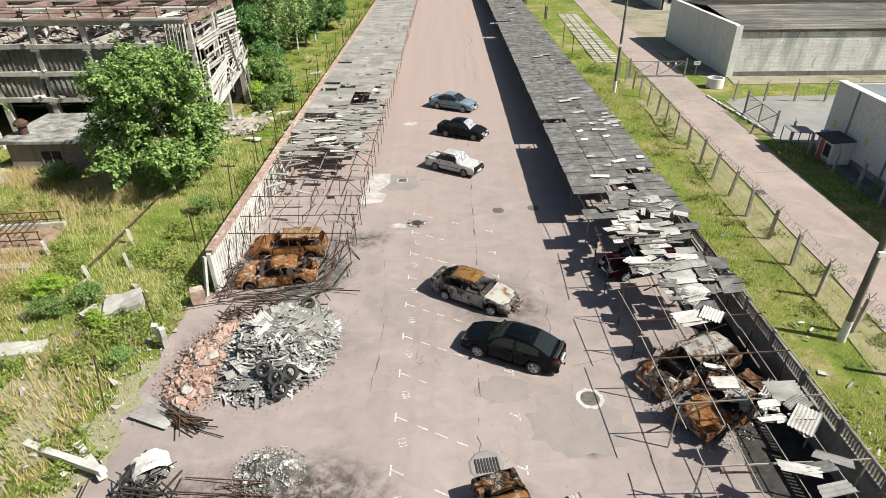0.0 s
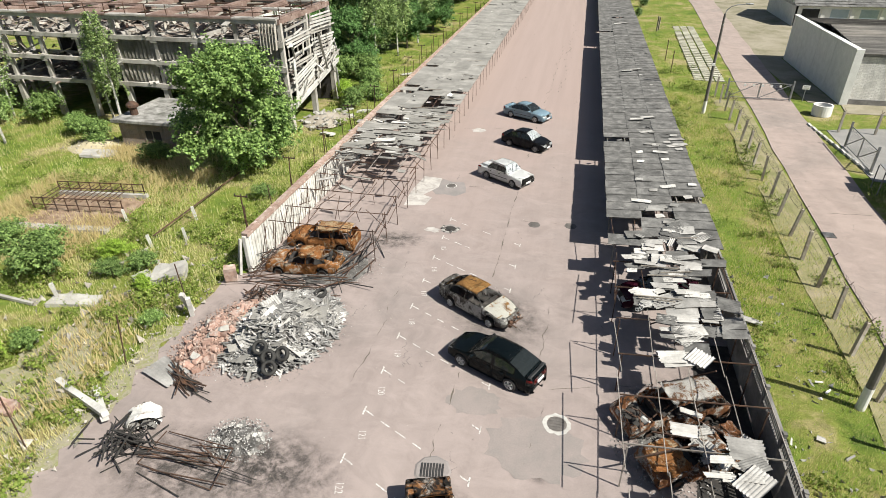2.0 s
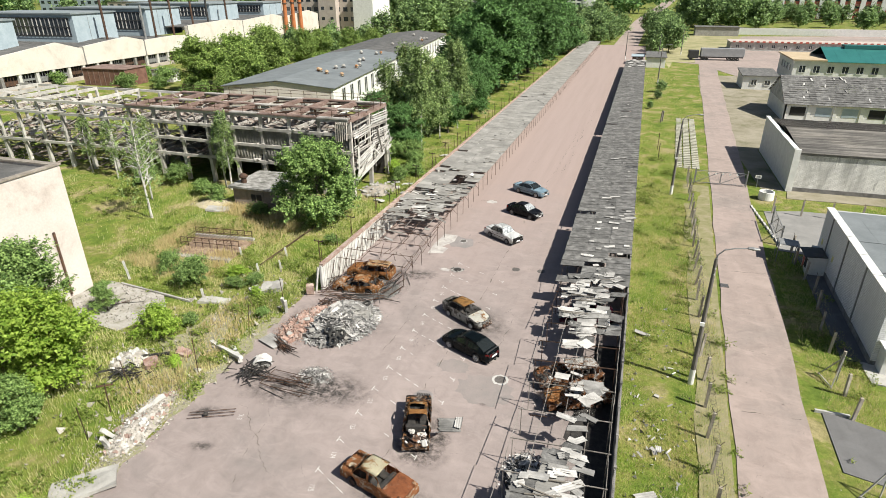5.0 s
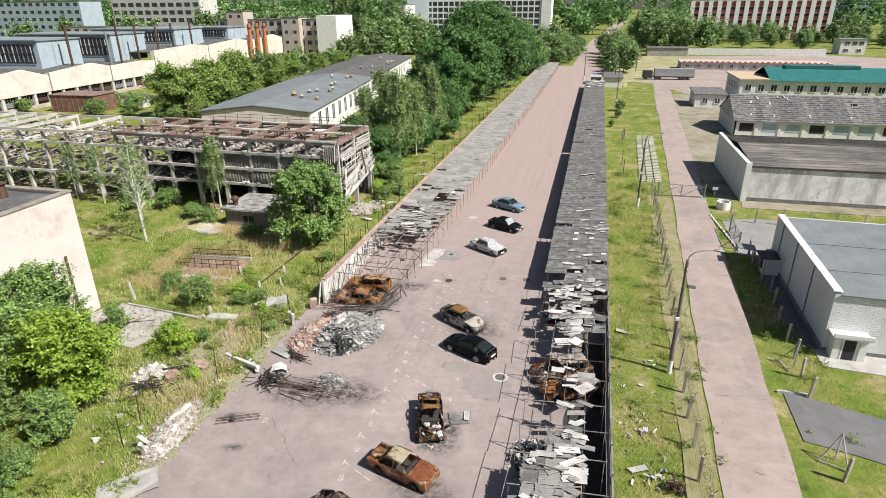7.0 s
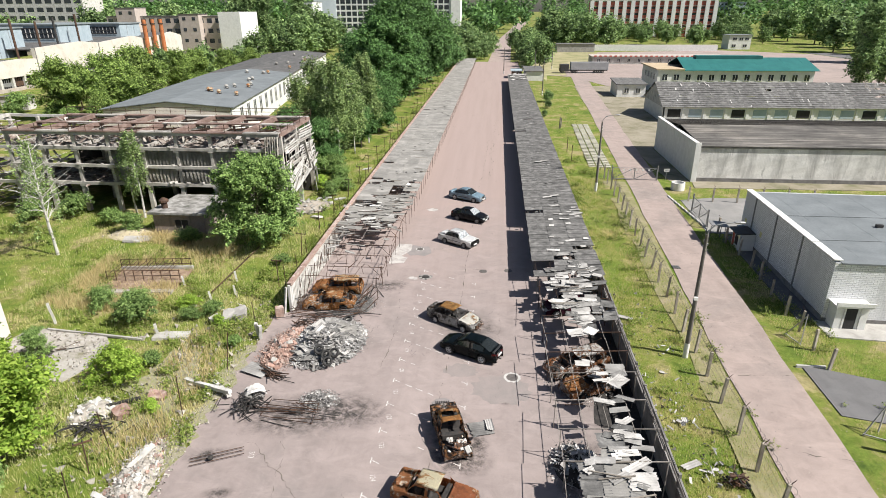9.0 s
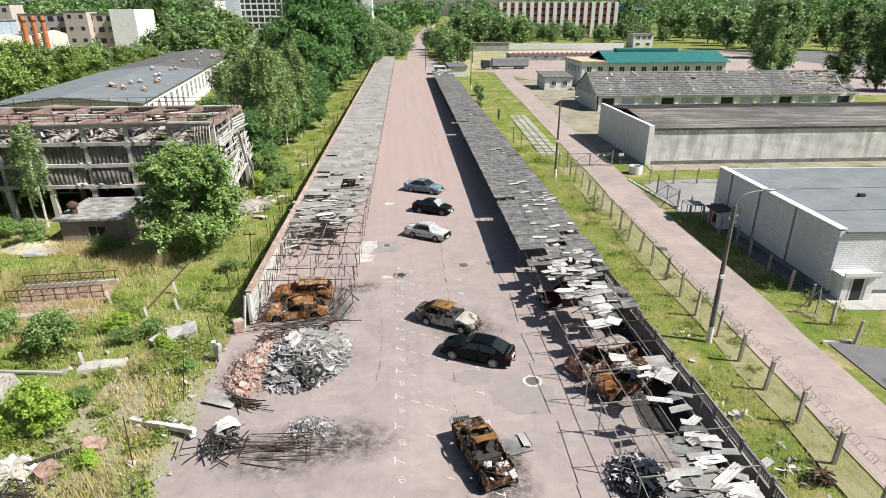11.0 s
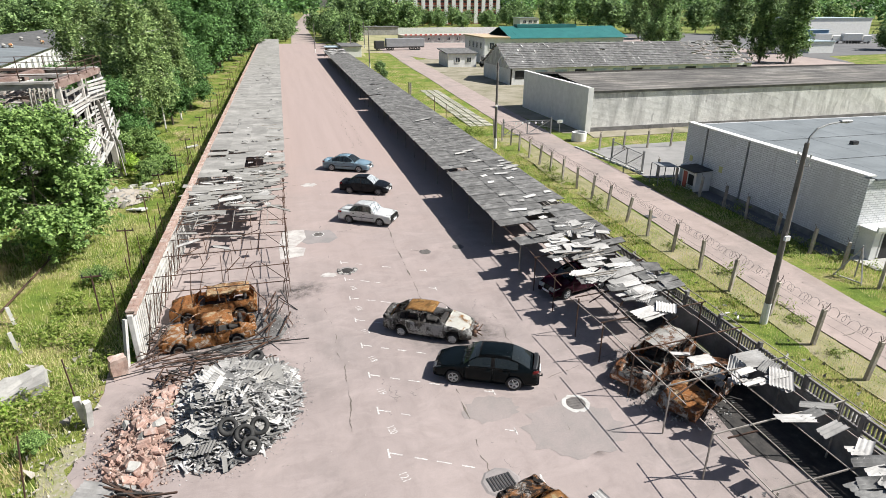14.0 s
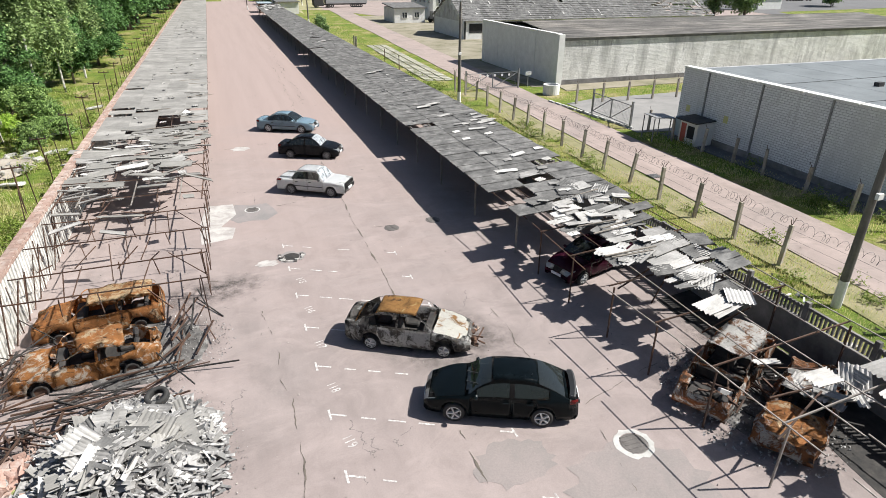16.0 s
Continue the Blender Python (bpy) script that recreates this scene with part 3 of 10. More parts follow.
NEWPATCH = M("repair_patch", [(0.3, (0.215, 0.20, 0.19)), (0.7, (0.285, 0.25, 0.24))], 1.2, 16, 0.9)
WORNPATCH = M("worn_patch", [(0.3, (0.225, 0.203, 0.19)), (0.5, (0.262, 0.226, 0.212)), (0.7, (0.29, 0.245, 0.23))], 0.9, 16, 0.9)
LIGHTPATCH = M("pale_patch", [(0.36, (0.34, 0.31, 0.29)), (0.6, (0.50, 0.47, 0.44))], 1.6, 12, 0.9)
def stain_mat():
    """Soot, with shade painted in by the east wall, thinning out towards its ragged edge."""
    m, nt, ns, lk, b = nodes_of("burn_shade_stain")
    v = local(nt)
    ln = ns.new("ShaderNodeVectorMath")
    ln.operation = "LENGTH"
    lk.new(v, ln.inputs[0])
    edge = math_node(nt, "SUBTRACT", 1.0, ln.outputs["Value"], True)
    k = math_node(nt, "MULTIPLY", edge, ramp_node(nt, noise_node(nt, 1.9, 8, 0.78, place(nt), 0.15), [(0.40, (0, 0, 0)), (0.68, (1.3, 1.3, 1.3))]))
    b.inputs["Base Color"].default_value = (0.055, 0.05, 0.046, 1)
    b.inputs["Roughness"].default_value = 0.95
    tr = ns.new("ShaderNodeBsdfTransparent")
    mx = ns.new("ShaderNodeMixShader")
    lk.new(math_node(nt, "MINIMUM", k, 0.7), mx.inputs[0])
    lk.new(tr.outputs[0], mx.inputs[1])
    lk.new(b.outputs[0], mx.inputs[2])
    lk.new(mx.outputs[0], ns["Material Output"].inputs["Surface"])
    return m

BURNSHADE = stain_mat()

def stain(x, y, rx, ry, ang=0):
    bm = B()
    bm.faces.new([bm.verts.new((math.cos(2 * math.pi * i / 20), math.sin(2 * math.pi * i / 20), 0)) for i in range(20)])
    ob = part("burn_shade_stain", bm, BURNSHADE, None)
    ob.matrix_basis = pose(x, y, 0.004 + 0.0004 * (len(bpy.data.objects) % 9), 0, 0, ang) @ Matrix.Diagonal((rx, ry, 1, 1))
    tagged(ob, "sooty grey stain on asphalt, some with painted shade", "stain", "stains on the asphalt", "structure")

flat("road_patch", [(-3.6, 13.6), (-2.2, 13.9), (-2.0, 15.2), (-2.7, 15.5), (-1.9, 17.0), (-2.0, 18.6), (-3.4, 18.7), (-3.7, 16.0)], 0.006, LIGHTPATCH, "pale worn concrete repair patch", "road patch")
flat("road_patch", [(-2.45, 16.7), (-1.85, 15.75), (-1.2, 15.9), (-0.45, 15.7), (0.2, 16.5), (0.05, 17.3), (-0.25, 18.2), (-1.1, 18.1), (-1.9, 18.5), (-2.1, 17.5)], 0.005, NEWPATCH, "grey square repair patch round a manhole", "road patch")
for x, y, rx, ry, g in ((-3.2, 8.8, 2.6, 1.3, 10), (-2.4, -8.2, 3.4, 1.9, -8), (4.4, 2.6, 3.2, 2.2, -30), (4.8, -11.9, 2.0, 1.4, 0), (4.4, -10.2, 1.8, 2.8, 15), (5.0, -15.6, 3.0, 1.8, -15), (-9.0, -12.6, 1.4, 0.6, 20), (-7.2, -15.2, 0.9, 0.45, 10), (12.4, -3.6, 3.4, 3.8, 0), (5.7, -10.5, 0.7, 0.6, 0), (-6.5, 5.5, 4.0, 3.5, 0), (-6.5, -0.5, 4.5, 3.6, 20), (-5.5, -9.0, 4.0, 2.2, 0), (12.0, -13, 2.5, 4, 0), (7.2, -6.4, 0.8, 0.6, 0)):
    stain(x, y, rx, ry, g)
road_patch("road_patch", -1.1, 29.8, 0.6, 0.5, LIGHTPATCH, "small pale patch on asphalt", 20)
road_patch("road_patch", -0.9, 10.6, 0.5, 0.3, LIGHTPATCH, "small pale patch on asphalt", 21)

road_patch("road_patch", 7.0, -5.3, 1.9, 1.5, WORNPATCH, "grey worn patch of asphalt below a manhole", 31, 0.006, 40, 0.13)
road_patch("road_patch", 4.3, -3.5, 1.1, 0.8, WORNPATCH, "grey worn patch of asphalt", 32, 0.006, 36, 0.13)
IRONGREY = M("worn_iron", [(0.3, (0.10, 0.09, 0.083)), (0.7, (0.175, 0.158, 0.147))], 3, 16, 0.8, 0.2)
def manhole(x, y, ring, hole=False, r=0.38, wide=1.45):
    t = thing("manhole", "open manhole with broken rim" if hole else "round iron manhole cover in a pale concrete ring" if ring else "round rusty iron manhole cover", "manhole", pose(x, y, 0), "manholes", "structure")
    bm = B()
    lathe(bm, [(0.001, 0.012), (r * 0.5, 0.014), (r * 0.9, 0.014), (r, 0.004)], 20)
    # an open hole is only a flat disc, its inner dark painted on
    part("cover", bm, SOOTBLACK if hole else IRONGREY, t)
    for i in range(0 if hole else 5):
        solid("rib", -r * 0.7, r * 0.7, -0.3 + 0.15 * i - 0.02, -0.3 + 0.15 * i + 0.02, 0.014, 0.024, IRONGREY, t)
    if ring:
        rng = random.Random(int(x * 10))
        bm = B()
        n = 22
        a = [bm.verts.new((r * 1.05 * math.cos(2 * math.pi * i / n), r * 1.05 * math.sin(2 * math.pi * i / n), 0.012)) for i in range(n)]
        b = [bm.verts.new((r * (wide + 0.22 * (wide - 1) / 0.6 * noise.noise((i * 0.9, x, 1)) + 0.06 * (wide - 1) * (i % 2)) * math.cos(2 * math.pi * i / n), r * (wide + 0.22 * (wide - 1) / 0.6 * noise.noise((i * 0.9, x, 1)) + 0.06 * (wide - 1) * (i % 2)) * math.sin(2 * math.pi * i / n), 0.010)) for i in range(n)]
        for i in range(n):
            j = (i + 1) % n
            bm.faces.new((a[i], b[i], b[j], a[j]))
        part("ring", bm, WHITECON, t, "pale cracked concrete ring")
    if hole:
        rng = random.Random(8)
        for i in range(16):
            u = 2.6 + i * 0.26
            bm = B()
            q, d = rng.uniform(0.03, 0.09), rng.uniform(0.40, 0.56)
            box(bm, -q * 1.4, q * 1.4, -q, q, 0, q, pose(d * math.cos(u), d * math.sin(u), 0, 12, 10, 50 * i))
            part("rim_stone", bm, CONCRETE if i % 3 else IRONGREY, t)

manhole(7.71, -4.0, True)
manhole(-1.05, 17.4, True, r=0.33, wide=1.22)
manhole(0.22, 10.95, False, True)
road_patch("road_patch", 0.15, 10.95, 0.62, 0.6, NEWPATCH, "dark crumbled asphalt round an open manhole", 23, 0.006)
manhole(5.4, 12.58, False)
manhole(7.69, 12.87, False)

def drain():
    t = thing("storm_drain", "iron storm drain grate in grey concrete with weeds", "drain", pose(3.4, -7.2, 0, 0, 0, 8), kind="structure")
    bm = B()
    lathe(bm, [(0.001, 0.03), (0.62, 0.03), (0.7, 0.0)], 9)
    part("collar", bm, NEWPATCH, t)
    for i in range(8):
        solid("grate_bar", -0.42 + 0.11 * i, -0.36 + 0.11 * i, -0.3, 0.3, 0.03, 0.06, DARKSTEEL, t)

drain()

# ---- corrugated sheets ----
def sheet_mesh(L, W, waves, seed=None, curl=0.0):
    """A corrugated sheet, waves running along x; a seed gives it torn ends."""
    rng = random.Random(seed)
    n = waves * 3
    nx = 3 if seed is not None else 1
    def cut():
        if seed is None:
            return [0] * (n + 1)
        p, q = rng.uniform(0, 0.22), rng.uniform(0, 0.22)
        return [L * max(0.0, p + (q - p) * j / n + 0.05 * noise.noise((j * 0.45, seed, p * 9))) for j in range(n + 1)]
    e0, e1 = cut(), cut()
    vs, fs, hard = [], [], []
    for dz in (0.0, -0.01):
        for j in range(n + 1):
            y = -W / 2 + W * j / n
            for i in range(nx + 1):
                a, b = -L / 2 + e0[j], L / 2 - e1[j]
                x = a + (b - a) * i / nx
                vs.append((x, y, 0.032 * math.cos(2 * math.pi * j / 3) + dz + curl * (x / L) ** 2))
    m = nx + 1
    off = (n + 1) * m
    for j in range(n):
        for i in range(nx):
            a = j * m + i
            fs.append((a, a + 1, a + m + 1, a + m))
            fs.append((off + a, off + a + m, off + a + m + 1, off + a + 1))
    for j in range(n):
        for i in (0, nx):
            a = j * m + i
            o = len(vs)
            vs += [vs[a], vs[a + m], vs[off + a + m], vs[off + a]]
            hard.append((o, o + 1, o + 2, o + 3))
    me = bpy.data.meshes.new("sheet")
    me.from_pydata(vs, [], fs + hard)
    me.polygons.foreach_set("use_smooth", [True] * len(fs) + [False] * len(hard))
    me.update()
    return me

SHEET = sheet_mesh(1.8, 1.16, 7)
TORN = [sheet_mesh(1.75, 1.13, 7, s, 0.03) for s in range(4)]
STRIP = [sheet_mesh(1.3, 0.42, 3, 40 + s) for s in range(3)]
SHARD = [sheet_mesh(0.62, 0.42, 3, 60 + s) for s in range(4)]

def tinted(meshes, mat):
    out = []
    for me in meshes:
        c = me.copy()
        c.materials.clear()
        c.materials.append(mat)
        out.append(c)
    return out

SHEET_D, TORN_D, STRIP_D, SHARD_D = (tinted(k, SLATE) for k in ([SHEET], TORN, STRIP, SHARD))
SHEET_W, TORN_W, STRIP_W, SHARD_W = (tinted(k, SLATE_LIGHT) for k in ([SHEET], TORN, STRIP, SHARD))
SHEET_L, TORN_L, STRIP_L, SHARD_L = (tinted(k, LSLATE) for k in ([SHEET], TORN, STRIP, SHARD))

def laid(name, me, m, parent):
    ob = new(name, me)
    ob.matrix_basis = m
    ob.parent = parent
    return ob

def roof_rows(parent, x0, z0, x1, z1, rows, ya, yb, ysplit, sheet, far_mat, seed, gaps):
    """Courses of sheets from the eave (x0, z0) up to (x1, z1); the nearer stretch as single sheets, the rest as one mesh."""
    rng = random.Random(seed)
    slope = math.degrees(math.atan2(z1 - z0, x1 - x0))
    step = (x1 - x0) / rows
    vs, fs = [], []
    base = [v.co.copy() for v in sheet.vertices]
    polys = [tuple(p.vertices) for p in sheet.polygons]
    y = ya
    while y < yb:
        for r in range(rows):
            if rng.random() < gaps(y, r):
                continue
            x = x0 + (r + 0.5) * step
            z = z0 + (z1 - z0) * (r + 0.5) / rows + 0.03 + rng.uniform(0, 0.008)
            k = 1 if abs(step) < 1.8 else abs(step) / 1.72
            m = pose(x + rng.uniform(-0.03, 0.03), y, z, rng.uniform(-0.35, 0.35), -slope + rng.uniform(-0.4, 0.4) + (1.0 if step > 0 else -1.0), rng.uniform(-0.6, 0.6)) @ Matrix.Diagonal((k, 1, 1, 1))
            if y < ysplit:
                laid("roof_sheet", sheet, m, parent)
            else:
                o = len(vs)
                vs.extend(m @ c for c in base)
                fs.extend(tuple(o + i for i in p) for p in polys)
        y += 1.05
    if vs:
        ob = part_data("roof_sheets_far", vs, fs, far_mat, parent, smooth=True)
        tagged(ob, kind="stuff")

# ---- right-hand shed ----
RX0, RZ0, RX1, RZ1 = 9.9, 2.15, 14.95, 2.5
def lerp(a, b, t):
    return a + (b - a) * t

def frame_mesh(name, p, q, w, h=None):
    bm = B()
    bar(bm, p, q, w, h)
    me = bpy.data.meshes.new(name)
    bm.to_mesh(me)
    bm.free()
    return me

def right_shed():
    t = thing("carport", "long open carport of weathered steel frames under grey corrugated slate, half wrecked", "carport", pose(0, 0, 0), kind="structure")
    raf = frame_mesh("rafter", (RX0 - 0.05, 0, RZ0 - 0.07), (RX1 + 0.05, 0, RZ1 - 0.07), 0.06, 0.08)
    post = frame_mesh("post", (RX0 + 0.1, 0, 0), (RX0 + 0.1, 0, RZ0 - 0.1), 0.07)
    rear = frame_mesh("post", (RX1 - 0.1, 0, 0), (RX1 - 0.1, 0, RZ1 - 0.1), 0.07)
    for me in (raf, post, rear):
        me.materials.append(PALEBAR)
    thin = [frame_mesh("rafter", (RX0 - 0.05, 0, RZ0 - 0.07), (RX1 + 0.05, 0, RZ1 - 0.07), 0.035, 0.05), frame_mesh("post", (RX0 + 0.1, 0, 0), (RX0 + 0.1, 0, RZ0 - 0.1), 0.045), frame_mesh("post", (RX1 - 0.1, 0, 0), (RX1 - 0.1, 0, RZ1 - 0.1), 0.05)]
    for me in thin:
        me.materials.append(RUSTBAR)
    # paler copies for the near end: sunlit upper faces put into the colour
    thin_sunlit = tinted(thin, PALEBAR)
    k = 0
    y = -21.0
    while y < 163:
        for me, nm in zip((raf, post, rear) if y > 8 else thin if y > -5.5 else thin_sunlit, ("rafter", "post", "post")):
            if nm == "post" and y > 8 and k % 2:
                continue
            laid(nm, me, pose(random.uniform(-0.04, 0.04), y, 0, 0, 0, random.uniform(-0.8, 0.8)), t)
        y += 2.42
        k += 1
    for i in range(5):
        f = i / 4
        x, z = lerp(RX0, RX1, f), lerp(RZ0, RZ1, f)
        y = -22.0
        while y < 12:
            bm = B()
            j = 0.16 if i == 0 else 0.06
            bar(bm, (x + random.uniform(-j, j), y, z + random.uniform(-j, 0.02)), (x + random.uniform(-j, j), y + (4.9 if i else random.uniform(2.4, 4.9)), z + random.uniform(-j, 0.03)), 0.029)
            # nearer purlins take the pale steel, sunlight on their tops painted in
            part("purlin", bm, RUSTBAR if y > 0 else PALEBAR, t)
            y += 4.84
        bm = B()
        bar(bm, (x, 12, z), (x, 163, z), 0.05)
        part("purlin", bm, PALEBAR, t)
    roof_rows(t, RX0 - 0.25, RZ0 + 0.02, RX1 + 0.3, RZ1 + 0.03, 3, 7.6, 163, 86, SHEET_D[0], SLATE_FAR, 5, lambda y, r: 0.30 if y < 9.5 else 0.07 if y < 13 else 0.012)
    # sheets torn loose over the wrecked stretch
    rng = random.Random(77)
    def loose(n, ya, yb, pale, xs=(RX0 + 0.2, RX1 - 0.4)):
        for _ in range(n):
            x, y = rng.uniform(*xs), rng.uniform(ya, yb)
            x, y = round(x / 0.85) * 0.85 + rng.gauss(0, 0.10), round(y / 0.62) * 0.62 + rng.gauss(0, 0.07)
            z = lerp(RZ0, RZ1, (x - RX0) / (RX1 - RX0)) + 0.06 + rng.uniform(0, 0.10)
            w = rng.random() < pale
            kind = rng.random()
            me = (SHEET_W if w else SHEET_D)[0] if kind < 0.15 else rng.choice((TORN_W if w else TORN_D) if kind < 0.6 else (STRIP_W if w else STRIP_D))
            laid("loose_sheet", me, pose(x, y, z, rng.gauss(0, 3.5), rng.gauss(-4, 3), rng.gauss(0, 5) if rng.random() < 0.8 else rng.gauss(0, 28)) @ Matrix.Diagonal((rng.uniform(0.5, 0.85), rng.uniform(0.45, 0.85), 1, 1)), t)
    loose(26, 6.0, 9.2, 0.5, (RX0 + 1.0, RX1 - 0.3))
    loose(44, 0.2, 6.0, 0.6, (RX0 + 1.2, RX1 - 0.8))
    loose(12, -2.0, 0.2, 0.45, (11.2, 13.8))
    loose(3, -0.9, 2.0, 0.1, (14.3, 15.0))
    loose(8, -7.6, -5.7, 0.95, (12.2, 14.2))
    for _ in range(16):
        y = rng.uniform(-13.2, -7)
        laid("loose_sheet", rng.choice(STRIP_W + SHARD_W + STRIP_D), pose(13.2 + rng.gauss(0, 0.5), y, 2.47, rng.gauss(0, 4), rng.gauss(-4, 5), rng.gauss(0, 18)), t)
    y = -12.5
    while y > -22:
        for x in (11.0, 12.35):
            if rng.random() < 0.88 and (x > 12 or y < -14.0):
                z = lerp(RZ0, RZ1, (x - RX0) / (RX1 - RX0)) + 0.06 + (0.03 if x > 12 else 0)
                laid("loose_sheet", SHEET_L[0] if rng.random() < 0.6 else rng.choice(TORN_L + TORN_D[:1]), pose(x + rng.gauss(0, 0.15), y, z, rng.gauss(0, 2.0), -4 + rng.gauss(0, 1.5), rng.gauss(0, 3)), t)
        if rng.random() < 0.8:
            laid("loose_sheet", rng.choice(STRIP_W + TORN_W[:1]), pose(13.2 + rng.gauss(0, 0.25), y + 0.3, 2.52, 0, -4, rng.gauss(0, 15)), t)
        y -= 1.03
    for i in range(46):
        y, x = rng.uniform(-21, -12.2) if i % 3 else rng.uniform(0.5, 9), rng.uniform(10.6, 13.4)
        laid("slate_shard", rng.choice(SHARD_W + STRIP_W), pose(x, y, lerp(RZ0, RZ1, (x - RX0) / (RX1 - RX0)) + 0.17, rng.gauss(0, 6), rng.gauss(-4, 6), rng.uniform(-40, 40)), t)
    for i in range(26):
        y = rng.uniform(9, 26)
        x = rng.uniform(11.5, 14.9)
        laid("slate_shard", rng.choice(SHARD_W + STRIP_W), pose(x, y, lerp(RZ0, RZ1, (x - RX0) / (RX1 - RX0)) + 0.11, 0, -4, rng.uniform(-20, 20)), t)
    for i in range(40):
        y = rng.uniform(14, 110)
        x = rng.uniform(10, 14.9)
        laid("slate_shard", rng.choice(SHARD_W[:1] + SHARD_D * 2), pose(x, y, lerp(RZ0, RZ1, (x - RX0) / (RX1 - RX0)) + 0.10, 0, -4, rng.uniform(0, 180)) @ Matrix.Diagonal((0.7, 0.6, 1, 1)), t)
    for i in range(34):
        y, x = rng.uniform(146, 163), rng.uniform(10.6, 14.9)
        laid("loose_sheet", rng.choice(SHEET_W[:1] + TORN_W), pose(x, y, lerp(RZ0, RZ1, (x - RX0) / (RX1 - RX0)) + 0.16, rng.gauss(0, 5), rng.gauss(-4, 5), rng.gauss(0, 20)), t)
    for y in (28.0, 44.5, 73.0):
        laid("roof_patch", STRIP_W[1], pose(13.2, y + 0.5, 2.56, 0, -4, 10), t)
        laid("roof_patch", STRIP_W[0], pose(12.2, y, 2.49, 0, -4, 4), t)
    # pale timber lying over the sheets
    for i in range(14):
        y, x = rng.uniform(-20, -14) if i % 2 else rng.uniform(0, 8), rng.uniform(10.4, 13)
        bm = B()
        bar(bm, (x, y, 2.42), (x + rng.uniform(1, 2.2), y + rng.uniform(-0.6, 0.6), 2.62), 0.07, 0.035)
        part("batten", bm, WOOD, t)
    for i in range(8):
        y, x = rng.uniform(-14, 4), rng.uniform(10.4, 13.5)
        bm = B()
        bar(bm, (x, y, rng.uniform(0.1, 2.0)), (x + rng.uniform(0.6, 2.2), y + rng.uniform(-1.4, 1.4), rng.uniform(1.4, 2.4)), 0.05)
        part("bent_bar", bm, RUSTBAR, t)

right_shed()

def concrete_fence():
    """Precast wall behind the carport: solid lower half, slotted panels on top."""
    t = thing("wall_east", "dark grey precast concrete wall with slotted top panels", "wall", pose(0, 0, 0), kind="structure")
    lower, frame_m, slat = B(), B(), B()
    box(lower, 15.22, 15.34, 0.06, 2.29, 0, 1.42)
    for z0, z1 in ((1.42, 1.52), (1.96, 2.05)):
        box(frame_m, 15.23, 15.33, 0.06, 2.29, z0, z1)
    for i in range(15):
        y = 0.14 + i * 0.146
        box(slat, 15.25, 15.31, y, y + 0.07, 1.52, 1.96)
    meshes = []
    for nm, bm in (("panel", lower), ("panel_rim", frame_m), ("slats", slat)):
        me = bpy.data.meshes.new(nm)
        bm.to_mesh(me)
        bm.free()
        me.materials.append(DARKCON)
        meshes.append((nm, me))
    post = frame_mesh("wall_post", (15.28, 0, 0), (15.28, 0, 2.15), 0.16, 0.14)
    post.materials.append(DARKCON)
    y = -33.0
    while y < 150:
        laid("wall_post", post, pose(0, y, 0), t)
        for nm, me in meshes:
            laid(nm, me, pose(0, y, 0, 0, random.uniform(-0.5, 0.5), 0), t)
        y += 2.35

DARKCON = M("sooty_concrete", [(0.3, (0.10, 0.095, 0.09)), (0.5, (0.20, 0.19, 0.18)), (0.72, (0.30, 0.285, 0.27))], 0.8, 10, 0.92, rnd=0.1)
concrete_fence()
WALLPAINT = M("whitewashed_panel", [(0.28, (0.34, 0.32, 0.29)), (0.5, (0.56, 0.545, 0.51)), (0.72, (0.70, 0.685, 0.65))], 1.3, 10, 0.9, rnd=0.08)

# ---- left-hand shed and wall ----
LX0, LZ0, LX1, LZ1 = -3.3, 2.15, -9.15, 2.3

